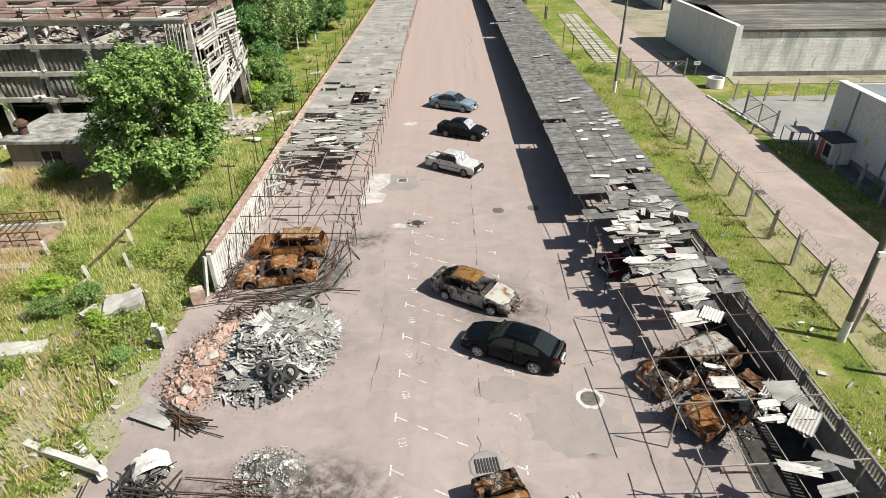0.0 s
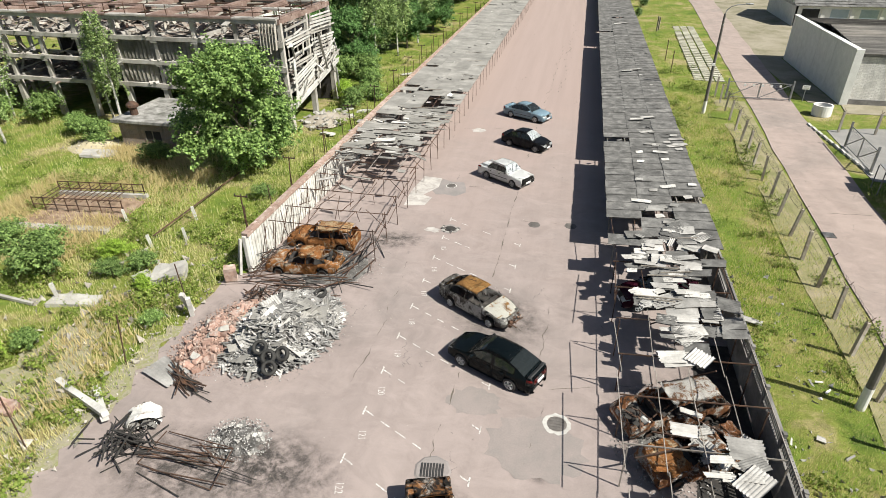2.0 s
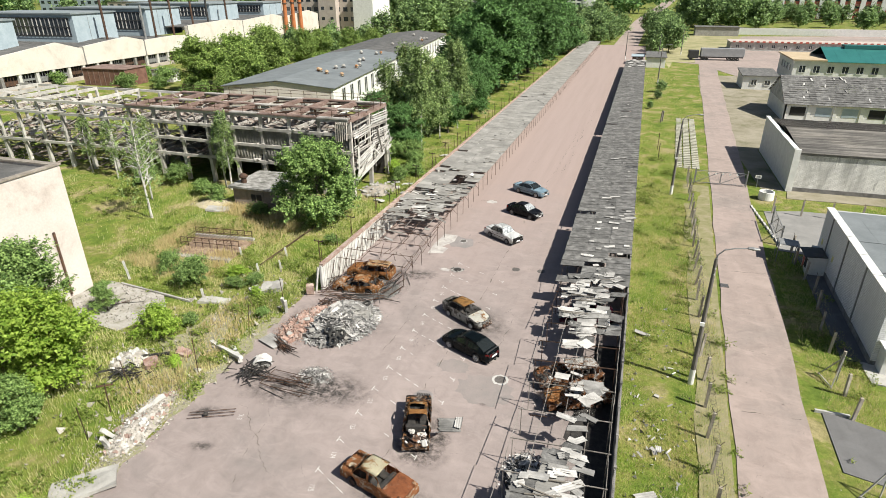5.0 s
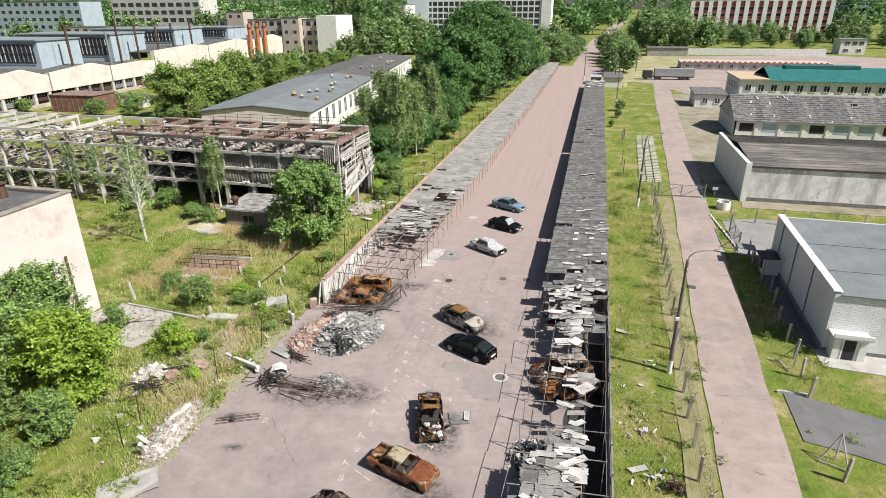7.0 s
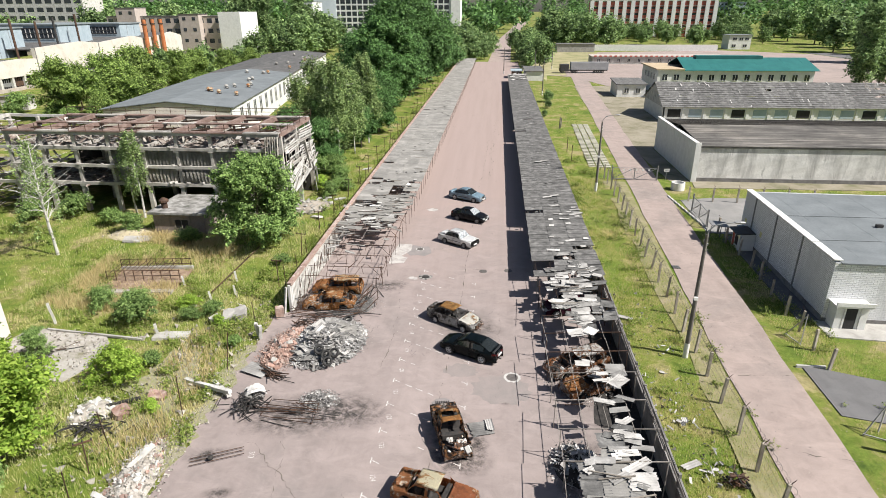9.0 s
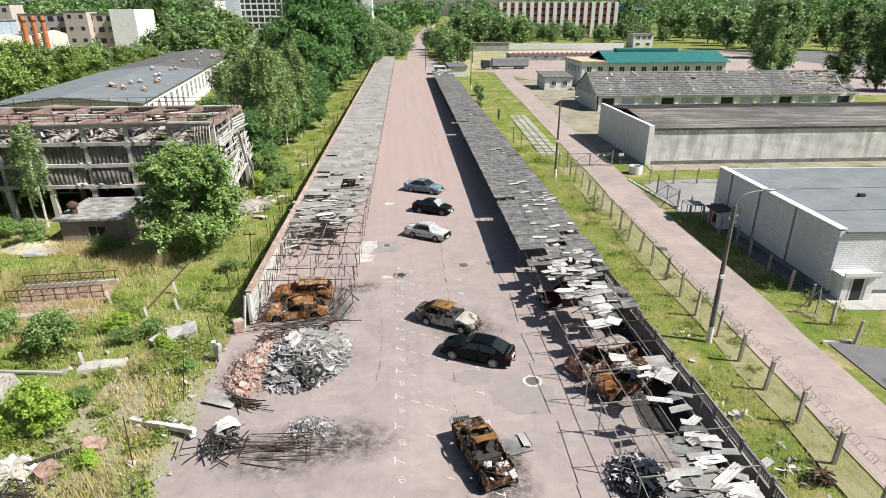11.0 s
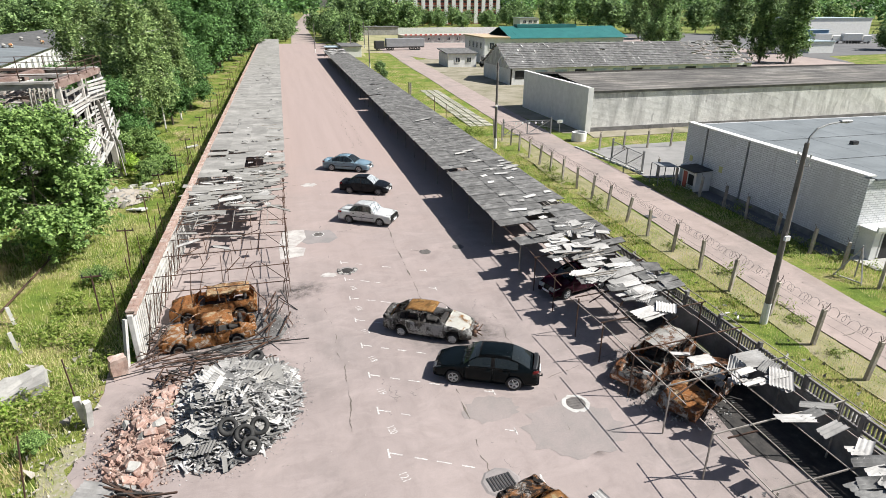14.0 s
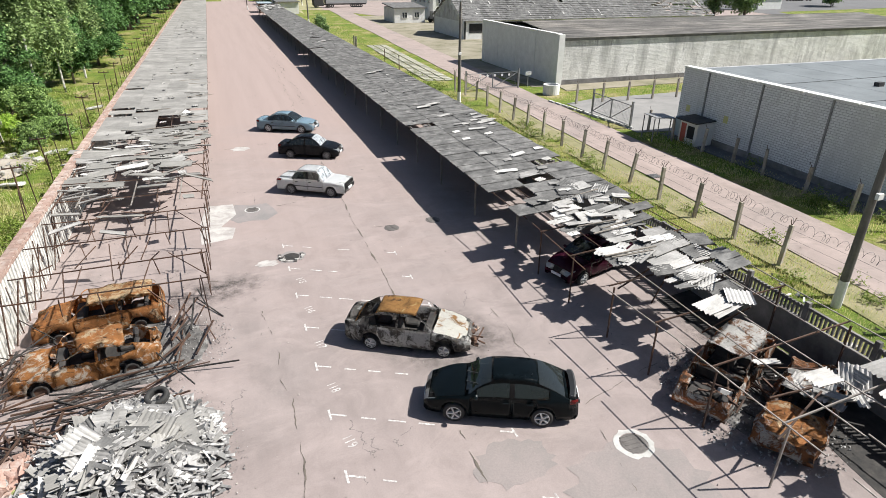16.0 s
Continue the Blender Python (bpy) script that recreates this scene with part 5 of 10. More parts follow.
def plastered_shed():
    t = thing("long_shed", "long shed of stained whitewashed brick with a low dark slate roof", "shed", pose(0, 0, 0, 0, 0, 0), kind="structure")
    x0, x1, y0, y1, H = 33.7, 92.0, 44.9, 65.4, 5.05
    # front wall, gable walls
    solid("wall", x0, x1, y0, y0 + 0.4, 0, H, STAINBRICK, t)
    solid("wall", x0, x1, y1 - 0.4, y1, 0, H, STAINBRICK, t)
    solid("wall", x1 - 0.4, x1, y0 + 0.4, y1 - 0.4, 0, H, STAINBRICK, t)
    for i in range(4):
        y = y0 + i * 5.12
        solid("gable_panel", x0 - 0.35, x0 - 0.01, y, y + 5.06, 0, H + 0.35, WHITEPAINT, t)
        solid("gable_cap", x0 - 0.45, x0 + 0.1, y, y + 5.06, H + 0.35, H + 0.43, WHITEPAINT, t)
    solid("gable_edge", x0 - 0.37, x0 + 0.35, y0 - 0.25, y0 - 0.01, 0, H + 0.35, WHITEPAINT, t)
    solid("plinth", x0 + 0.4, x1, y0 - 0.05, y0 - 0.005, 0, 0.55, DARKCON, t)
    solid("cornice", x0 + 0.36, x1, y0 - 0.14, y0 - 0.005, H - 0.32, H, DARKCON, t)
    # roof of overlapping courses
    rows = 26
    for i in range(rows):
        ya, yb = y0 - 0.25 + (y1 - y0 + 0.5) * i / rows, y0 - 0.25 + (y1 - y0 + 0.5) * (i + 1) / rows
        mid = (i + 0.5) / rows
        z = H + 0.02 + 0.9 * (1 - abs(2 * mid - 1))
        bm = B()
        k = 0
        x = x0 + 0.36
        while x < x1:
            w = 8.4
            za, zb = (z - 0.06, z + 0.10) if mid < 0.5 else (z + 0.10, z - 0.06)
            v = [bm.verts.new(p) for p in ((x, ya, za), (x + w, ya, za), (x + w, yb + 0.1, zb), (x, yb + 0.1, zb))]
            bm.faces.new(v)
            w2 = [bm.verts.new(u.co - Vector((0, 0, 0.06))) for u in v]
            bm.faces.new(w2[::-1])
            for a in range(4):
                b = (a + 1) % 4
                bm.faces.new((v[a], w2[a], w2[b], v[b]))
            x += w
            k += 1
        part("roof_course", bm, STREAKROOF, t)
    return t

plastered_shed()

def stable():
    t = thing("old_barn", "low white barn with a steep grey slate roof, one end collapsed", "barn", pose(0, 0, 0), kind="structure")
    x0, x1, y0, y1, H, R = 41.0, 97.5, 91.0, 107.5, 3.2, 7.3
    solid("wall", x0, x1, y0, y0 + 0.35, 0, H, WHITEPAINT, t)
    solid("wall", x0, x1, y1 - 0.35, y1, 0, H, WHITECON, t)
    yc = (y0 + y1) / 2
    bm = B()
    pts = [(y0, 0), (y1, 0), (y1, H), (yc, R - 0.3), (y0, H)]
    a = [bm.verts.new((x0 + 0.02, y, z)) for y, z in pts]
    b = [bm.verts.new((x0 + 0.32, y, z)) for y, z in pts]
    bm.faces.new(a[::-1])
    bm.faces.new(b)
    for i in range(5):
        j = (i + 1) % 5
        bm.faces.new((a[i], a[j], b[j], b[i]))
    part("gable", bm, WHITEPAINT, t)
    for i in range(10):
        y = y0 + 1.2 + i * 1.5
        top = H + (R - H) * (1 - abs(y - yc) / (yc - y0)) - 0.5
        if top > H:
            solid("gable_board", x0 - 0.06, x0 + 0.0, y, y + 1.3, H - 0.2, top, WHITECON, t)
    rng = random.Random(9)
    k = 0
    x = x0 + 1.0
    while x < x1 - 2:
        solid("window", x, x + 2.6, y0 - 0.04, y0 - 0.005, 1.1, 2.7, BLUEPANEL if k % 3 else DARKIN, t)
        solid("pilaster", x + 2.9, x + 3.5, y0 - 0.12, y0 - 0.005, 0, H, WHITEPAINT, t)
        x += 4.3
        k += 1
    # slate courses on both slopes
    for side in (0, 1):
        n = 14
        for i in range(n):
            f0, f1 = i / n, (i + 1) / n
            ya = lerp(y0 - 0.5, yc, f0) if side == 0 else lerp(y1 + 0.5, yc, f0)
            yb = lerp(y0 - 0.5, yc, f1) if side == 0 else lerp(y1 + 0.5, yc, f1)
            za, zb = lerp(H - 0.1, R, f0), lerp(H - 0.1, R, f1)
            vs, fs = [], []
            x = x0 - 0.3
            while x < x1:
                lost = max(0.0, (x - (x1 - 14)) / 14)
                if rng.random() > 0.004 + 0.75 * lost * (1 if i > 1 else 0.6):
                    o = len(vs)
                    d = rng.uniform(0, 0.05)
                    vs += [(x, ya, za + 0.10 + d), (x + 1.1, ya, za + 0.10 + d), (x + 1.1, yb, zb + 0.03 + d), (x, yb, zb + 0.03 + d)]
                    vs += [(p[0], p[1], p[2] - 0.05) for p in vs[o:o + 4]]
                    fs += [(o, o + 1, o + 2, o + 3), (o + 7, o + 6, o + 5, o + 4), (o, o + 4, o + 5, o + 1), (o + 3, o + 2, o + 6, o + 7)]
                x += 1.12
            tagged(part_data("slate_course", vs, fs, SLATE_FAR, t), kind="stuff")
    x = x0
    while x < x1:
        bm = B()
        bar(bm, (x, y0, H), (x, yc, R), 0.12)
        bar(bm, (x, y1, H), (x, yc, R), 0.12)
        part("rafter", bm, WOOD, t)
        x += 2.8
    for i in range(13):
        f = (i + 0.5) / 13
        a = x1 - rng.uniform(9, 17)
        bm = B()
        bar(bm, (a, lerp(y0, yc, f), lerp(H, R, f) + 0.02), (x1 - 5 * f * rng.random(), lerp(y0, yc, f), lerp(H, R, f) + rng.uniform(-0.2, 0.06)), 0.11)
        part("batten", bm, WHITECON, t)
    for i in range(34):
        xx, f = x1 - 14 * rng.random() ** 0.8, rng.random()
        bm = B()
        bar(bm, (xx, lerp(y0, yc, f), lerp(H, R, f) + 0.1), (xx + rng.uniform(-1.2, 1.2), lerp(y0, yc, min(1, f + 0.3)), lerp(H, R, min(1, f + 0.3)) + 0.05), 0.12)
        part("batten", bm, rng.choice((WHITECON, WOOD)), t)
    for i in range(26):
        xx, f = rng.uniform(x0 + 2, x1 - 18), rng.random()
        bm = B()
        box(bm, -0.13, 0.13, -rng.uniform(0.2, 0.9), 0.4, 0, 0.05, pose(xx, lerp(y0, yc, f), lerp(H, R, f) + 0.17, 26, 0, rng.gauss(0, 14)))
        part("slipped_slate", bm, SLATE_LIGHT, t)

stable()

def green_building():
    t = house("workshop", "pale plastered workshop with a green metal roof", 50, 91, 134, 152, 6.6, WHITEPAINT, None)
    for side in (0, 1):
        for i in range(14):
            x = 57 + i * 2.5
            ya, yb = ((133.3, 143), (152.7, 143))[side]
            bm = B()
            v = [bm.verts.new(p) for p in ((x, ya, 6.5), (x + 2.48, ya, 6.5), (x + 2.48, yb, 9.2), (x, yb, 9.2))]
            w = [bm.verts.new(u.co - Vector((0, 0, 0.1))) for u in v]
            bm.faces.new(v if side == 0 else v[::-1])
            bm.faces.new(w[::-1] if side == 0 else w)
            for a in range(4):
                b = (a + 1) % 4
                bm.faces.new((v[a], w[a], w[b], v[b]))
            part("roof_panel", bm, GREENROOF, t)
    solid("roof", 49.5, 57, 133.5, 152.5, 6.6, 6.9, M("tan_boards", [(0.3, (0.42, 0.32, 0.20)), (0.7, (0.54, 0.43, 0.29))], 0.8, 8, 0.9), t, "tan boarded flat roof")
    solid("ridge_box", 62, 80, 141.6, 144.6, 8.9, 9.7, GREENROOF, t)
    windows(t, 1.5, 1.7, [(52 + 3.1 * i, 133.97, 4.6) for i in range(13)])
    windows(t, 1.5, 1.7, [(49.97, 137 + 3.4 * i, 4.6) for i in range(4)], -90)
    windows(t, 1.5, 1.7, [(52 + 3.1 * i, 133.97, 1.6) for i in range(3)])

green_building()

def plain_hut(name, label, x0, x1, y0, y1, h, wall, roof, wins=(), tilt=0.0):
    t = house(name, label, x0, x1, y0, y1, h, wall, None)
    bm = B()
    box(bm, x0 - 0.4, x1 + 0.4, y0 - 0.4, y1 + 0.4, h + 0.002, h + 0.22)
    for v in bm.verts:
        v.co.z += tilt * (v.co.y - y0)
    part("roof", bm, roof, t)
    if wins:
        windows(t, 1.3, 1.3, wins)
    return t

plain_hut("outbuilding", "small whitewashed outbuilding with a slate roof", 38.5, 46.0, 128.5, 138, 3.2, WHITEPAINT, SLATE_FAR, [(41, 128.47, 1.7), (44, 128.47, 1.7)], 0.06)
plain_hut("gate_hut", "small white hut at the far end of the carport", 15.6, 21.2, 165, 182, 3.0, WHITEPAINT, SLATE_FAR)
plain_hut("kiosk", "rusty and teal kiosk beside the far gate", 11.2, 14.6, 172, 178, 2.4, RUSTASH, BLUEPANEL)
plain_hut("garage_row", "low row of white garages with red fascia", 46.5, 102, 228, 240, 3.0, WHITECON, PINKBRICK, [(49 + 4.2 * i, 227.97, 1.6) for i in range(12)])
for i in range(26):
    solid("tooth", 47 + 2.1 * i, 48 + 2.1 * i, 227.3, 227.58, 3.0, 3.6, REDPAINT, bpy.data.objects["garage_row"])
plain_hut("wall_hut", "low grey hut beside the far street", 38, 58, 300, 310, 4.0, CONCRETE, SLATE_FAR)
tagged(solid("long_wall", 58, 126, 312, 312.6, 0, 3.2, WHITEPAINT, None), "long white perimeter wall far off", "wall", kind="structure")
t = house("gatehouse", "two-storey white gatehouse far off", 136, 148, 325, 336, 7.5, WHITEPAINT, ROOFFELT, 0.6)
windows(t, 2.2, 1.6, [(139, 324.97, 5.6), (142.5, 324.97, 5.6), (145.6, 324.97, 5.6), (139, 324.97, 2.0), (145, 324.97, 2.0)])
plain_hut("depot", "white depot with a blue-grey roof far off", 246, 284, 226, 250, 9, WHITEPAINT, BLUEPANEL)
plain_hut("depot", "white depot with a blue-grey roof far off", 168, 178, 146, 156, 3.6, WHITEPAINT, BLUEPANEL)
plain_hut("container", "blue steel container in the far yard", 230, 240, 208, 213, 4.5, M("container_blue", [(0.3, (0.10, 0.22, 0.36)), (0.7, (0.16, 0.30, 0.46))], 0.6, 8, 0.6), BLUEPANEL)

def striped_block():
    t = house("office_block", "long office block with white fins between red wall strips", 80, 176, 476, 492, 26.4, REDPAINT, DARKFELT, 0.3)
    p = window_meshes(3.0, 1.7)[1]
    n = 15
    for i in range(n + 1):
        x = 80.2 + i * 95.6 / n
        solid("fin", x - 1.5, x + 1.5, 474.9, 475.98, 0.5, 26.9, WHITEPAINT, t)
        if i < n:
            for r in range(5):
                laid("window", p, pose(x + 3.2, 475.95, 3.4 + 4.6 * r), t)
                solid("spandrel", x + 1.6, x + 4.8, 475.72, 475.9, 4.8 + 4.6 * r, 5.15 + 4.6 * r, WHITECON, t)
    solid("cornice", 79.6, 176.4, 475.2, 475.97, 26.9, 27.5, WHITECON, t)

striped_block()

def tower_block():
    t = house("tower", "white and pale blue high-rise behind the trees", -112, -18, 360, 376, 44, WHITEPAINT, DARKFELT, 0.2)
    p = window_meshes(3.0, 2.7)[1]
    for i in range(20):
        for r in range(8):
            laid("window", p, pose(-97 + i * 3.7, 359.97, 12 + 3.6 * r), t)
    solid("end_wall", -112, -97.5, 359.5, 359.98, 0, 44, M("pale_blue_white", [(0.3, (0.60, 0.66, 0.69)), (0.7, (0.70, 0.75, 0.77))], 0.3, 5, 0.8), t)
    solid("stair_wall", -24, -18, 359.5, 359.98, 0, 44, WHITEPAINT, t)

tower_block()

def hall():
    """Long hall with a shallow felt roof, left of the trees."""
    m = pose(-41.2, 66.3, 0, 0, 0, 8.5)
    t = thing("hall", "long white hall with a shallow dark grey felt roof", "building", m, kind="structure")
    W, L, H = 22.5, 135.0, 6.0
    solid("wall", -0.4, 0, 0, L, 0, H, WHITEPAINT, t)
    solid("wall", -W, -W + 0.4, 0, L, 0, H, PLASTER, t)
    solid("wall", -W + 0.4, -0.4, L - 0.4, L, 0, H, PLASTER, t)
    bm = B()
    pts = [(-W + 0.4, 0), (-0.4, 0), (-0.4, H), (-W / 2, H + 1.1), (-W + 0.4, H)]
    a = [bm.verts.new((x, 0, z)) for x, z in pts]
    b = [bm.verts.new((x, 0.4, z)) for x, z in pts]
    bm.faces.new(a)
    bm.faces.new(b[::-1])
    for i in range(5):
        j = (i + 1) % 5
        bm.faces.new((a[i], b[i], b[j], a[j]))
    part("gable_wall", bm, PLASTER, t)
    for side in (0, 1):
        for i in range(9):
            y0, y1 = -0.4 + i * (L + 0.8) / 9, -0.4 + (i + 1) * (L + 0.8) / 9
            xa = 0.4 if side == 0 else -W - 0.4
            bm = B()
            v = [bm.verts.new(p) for p in ((xa, y0, H + 0.02), (xa, y1, H + 0.02), (-W / 2, y1, H + 1.25), (-W / 2, y0, H + 1.25))]
            w = [bm.verts.new(u.co + Vector((0, 0, 0.12))) for u in v]
            bm.faces.new(v[::-1])
            bm.faces.new(w)
            for q in range(4):
                r = (q + 1) % 4
                bm.faces.new((v[q], v[r], w[r], w[q]))
            part("roof_panel", bm, ROOFFELT if i < 4 else DARKFELT, t)
    windows(t, 2.2, 3.4, [(0.03, 6 + 5.2 * i, 3.6) for i in range(22)], 90)
    windows(t, 2.6, 1.6, [(-14, -0.03, 2.2), (-5.5, -0.03, 2.2)])
    rng = random.Random(4)
    for i in range(22):
        x, y = rng.uniform(-10, -1.5), rng.uniform(3, 120)
        z = H + 0.1 + 1.2 * (-x) / (W / 2)
        v = thing("roof_vent", "squat rusty roof vent" if i % 2 else "pale concrete roof vent", "vent", m @ pose(x, y, z), "roof vents of the hall")
        bm = B()
        lathe(bm, [(0.32, 0), (0.32, 0.5), (0.5, 0.55), (0.3, 0.85), (0.001, 0.95)], 10)
        part("cap", bm, RUSTPALE if i % 3 == 0 else CONCRETE, v)
        solid("base", -0.4, 0.4, -0.4, 0.4, -0.15, 0.2, DARKSTEEL, v)

hall()

CREAM = M("pale_cream_plaster", [(0.3, (0.50, 0.45, 0.39)), (0.5, (0.62, 0.57, 0.505)), (0.75, (0.67, 0.62, 0.56))], 0.25, 5, 0.9)

BLUEFELT = M("blue_grey_felt", [(0.3, (0.16, 0.19, 0.20)), (0.7, (0.26, 0.29, 0.30))], 0.5, 6, 0.85)
rngf = random.Random(61)

def factory():
    t = thing("factory", "long cream factory hall with blue-grey rooflights and broken windows", "factory", pose(-133, 68, 0, 0, 0, 3), kind="structure")
    L, W = 175, 60
    solid("plinth_wall", -0.8, -0.1, -60, L, 0, 1.0, M("dirty_plaster", [(0.3, (0.35, 0.30, 0.26)), (0.7, (0.5, 0.44, 0.38))], 0.4, 5, 0.9), t)
    solid("inside", -1.5, -1.2, -60, L, 0, 4.6, DARKIN, t)
    solid("end_wall", -W, -1.0, L - 1, L, 0, 11, CREAM, t)
    # saw-tooth bays: each climbs slowly along the front and drops at its end
    bays = [(-60, -30, 8.0, 10.2), (-30, 0, 8.0, 10.2), (0, 28, 8.2, 10.4), (28, 52, 8.6, 10.0), (52, 74, 8.4, 8.8), (74, 108, 11.4, 12.2), (108, 142, 11.2, 12.6), (142, L, 11.2, 13.0)]
    for k, (ya, yb, ha, hb) in enumerate(bays):
        yc = lerp(ya, yb, 0.72)
        out = [(ya, 3.9), (yb, 3.9), (yb, ha), (yc, hb), (ya, ha)]
        bm = B()
        a = [bm.verts.new((0, y, z)) for y, z in out]
        b = [bm.verts.new((-1.0, y, z)) for y, z in out]
        bm.faces.new(a)
        bm.faces.new(b[::-1])
        for q in range(5):
            bm.faces.new((a[q], b[q], b[(q + 1) % 5], a[(q + 1) % 5]))
        part("front_wall", bm, CREAM, t)
        solid("parapet_cap", -1.05, 0.06, ya + 0.1, ya + 0.5, 3.9, ha + 0.1, DARKCON, t)
        bm = B()
        v = [bm.verts.new(p) for p in ((-1.0, ya, ha - 0.3), (-1.0, yc, hb - 0.3), (-1.0, yb, ha - 0.3), (-W, ya, ha - 0.3), (-W, yc, hb - 0.3), (-W, yb, ha - 0.3))]
        w = [bm.verts.new(u.co - Vector((0, 0, 0.25))) for u in v]
        for f in ((0, 1, 4, 3), (1, 2, 5, 4)):
            bm.faces.new([v[q] for q in f])
            bm.faces.new([w[q] for q in f[::-1]])
        for q, r in ((0, 1), (1, 2), (2, 5), (5, 4), (4, 3), (3, 0)):
            bm.faces.new((v[r], v[q], w[q], w[r]))
        part("roof", bm, DARKFELT, t)
    for ya, yb, z0, z1 in ((-40, -22, 8, 15.5), (0, 17, 8, 16), (36, 52, 8.5, 16.6), (66, 83, 8.5, 17), (101, 120, 11, 17.4), (140, 156, 11, 16.8)):
        r = solid("rooflight", -46, -9, ya, yb, z0, z1, BLUEPANEL, t, "blue-grey boxed rooflight with louvred glazing")
        solid("rooflight_roof", -46.4, -8.6, ya - 0.6, yb + 0.6, z1, z1 + 0.4, BLUEFELT, r)
        g0, g1 = z0 + 2.2, z1 - 1.0
        solid("glazing", -44, -10.5, ya - 0.12, ya - 0.02, g0, g1, PANEGLASS, r)
        x = -44.0
        while x < -10.4:
            solid("glazing_bar", x, x + 0.28, ya - 0.24, ya - 0.12, g0, g1, WHITECON if rngf.random() < 0.5 else GREYSTEEL, r)
            x += 1.55
        for z in (g0, (g0 + g1) / 2, g1):
            solid("transom", -44, -10.3, ya - 0.3, ya - 0.24, z - 0.12, z + 0.12, DARKSTEEL, r)
        for y in (ya + 5.4, ya + 11.0):
            solid("panel_joint", -9.0, -8.94, y, y + 0.1, z0, z1, GREYSTEEL, r)
    y = -58
    rng = random.Random(6)
    while y < L:
        solid("pier", -0.9, -0.15, y, y + 0.8, 1.0, 3.9, WHITECON if rng.random() < 0.6 else DARKCON, t)
        if rng.random() < 0.8:
            bm = B()
            box(bm, -0.6, -0.45, y + 0.9, y + 4.6, rng.uniform(1.0, 2.2), 2.6)
            for q in range(4):
                box(bm, -0.62, -0.46, y + 1.2 + 0.8 * q, y + 1.32 + 0.8 * q, 1.0, 3.9)
            part("window_frame", bm, rng.choice((GREYSTEEL, RUSTBAR)), t)
        y += 5.0
    for y, h, mt in ((-6, 19, RUSTBAR), (42, 21, RUSTBAR), (63, 22, RUSTBAR), (72, 20, RUSTBAR), (83, 19, RUSTBAR), (104, 21, RUSTBAR), (58, 18.5, GREYSTEEL), (92, 20, DARKSTEEL)):
        bm = B()
        tube(bm, (-4, y, 8.0), (-4, y, h), 0.35, 0.35, 8)
        part("chimney", bm, mt, t)
    for k in range(3):
        c = thing("stack_pipe", "tall rusty orange ventilation stack beside the factory", "pipe", t.matrix_basis @ pose(1.6, 140 + k * 7.0, 0), "orange stacks")
        bm = B()
        tube(bm, (0, 0, 0), (0, 0, 18.5), 0.85, 0.8, 12)
        part("duct", bm, ORANGEPIPE, c)
        bm = B()
        tube(bm, (0, 0, 16.5), (0, 0, 17.0), 1.1, 1.1, 12)
        part("collar", bm, RUSTBAR, c)
    return t

factory()

def tall_far(name, label, x0, x1, y0, y1, h, wall, cols, rows, w=1.8, wh=1.6, face="S"):
    t = house(name, label, x0, x1, y0, y1, h, wall, DARKFELT, 0.2)
    p = window_meshes(w, wh)[1]
    for i in range(cols):
        for r in range(rows):
            z = h * (r + 0.6) / rows
            if face == "S":
                m = pose(lerp(x0, x1, (i + 0.5) / cols), y0 - 0.03, z)
            else:
                m = pose(x1 + 0.03, lerp(y0, y1, (i + 0.5) / cols), z, 0, 0, 90)
            laid("window", p, m, t)
    return t

tall_far("brick_block", "pinkish brick workshop block with flat roofs", -190, -130, 262, 280, 19, PINKBRICK, 14, 4, 2.6, 2.2)
tall_far("brick_block", "pinkish brick workshop wing with dark windows", -300, -190, 268, 282, 15, PINKBRICK, 18, 3, 3.2, 2.2)
tall_far("stair_tower", "pinkish brick stair tower", -182, -172, 258, 268, 23, PINKBRICK, 2, 4)
tall_far("stair_tower", "pinkish brick stair tower", -150, -140, 258, 268, 20, PINKBRICK, 2, 4)
tagged(solid("white_gable", -130, -119, 258, 280, 0, 21, WHITEPAINT, None), "white end block of the brick workshop", "building", kind="structure")
tall_far("housing_block", "pale housing block with balconies far off", -318, -248, 330, 350, 34, WHITECON, 11, 7, 4.4, 2.6)
tall_far("housing_block", "pale blue-grey block far off", -430, -345, 330, 350, 30, BLUEPANEL, 13, 6, 3.4, 2.2)
tall_far("white_block", "narrow white block between poplars", -112, -104, 330, 350, 26, WHITEPAINT, 2, 6)
tall_far("grey_block", "grey block with vertical ribs far off", 185, 215, 520, 540, 26, BLUEPANEL, 10, 6)

def corner_house():
    t = house("corner_building", "cream plastered building with a flat grey roof", -70, -29.3, -34, -1.8, 11.0, PLASTER, None)
    solid("roof", -69.6, -29.7, -33.6, -2.2, 10.55, 10.8, DARKFELT, t)
    solid("parapet_cap", -29.75, -29.2, -34, -1.7, 11.0, 11.12, WOOD, t)
    solid("parapet_cap", -70, -29.75, -2.3, -1.7, 11.0, 11.12, WOOD, t)
    bm = B()
    tube(bm, (-29.15, -4.0, 0.4), (-29.15, -4.0, 6.0), 0.10)
    part("downpipe", bm, RUSTBAR, t)
    for x, y in ((-34, -4), (-36, -3.6), (-38.5, -4.4)):
        bm = B()
        lathe(bm, [(0.5, 10.8), (0.45, 11.9), (0.65, 12.0), (0.001, 12.2)], 10, pose(x, y, 0))
        part("roof_vent", bm, RUSTBAR, t)

corner_house()

OLDCON = M("old_concrete", [(0.3, (0.24, 0.22, 0.195)), (0.5, (0.40, 0.375, 0.34)), (0.72, (0.53, 0.505, 0.47))], 0.9, 9, 0.92, rnd=0.15)

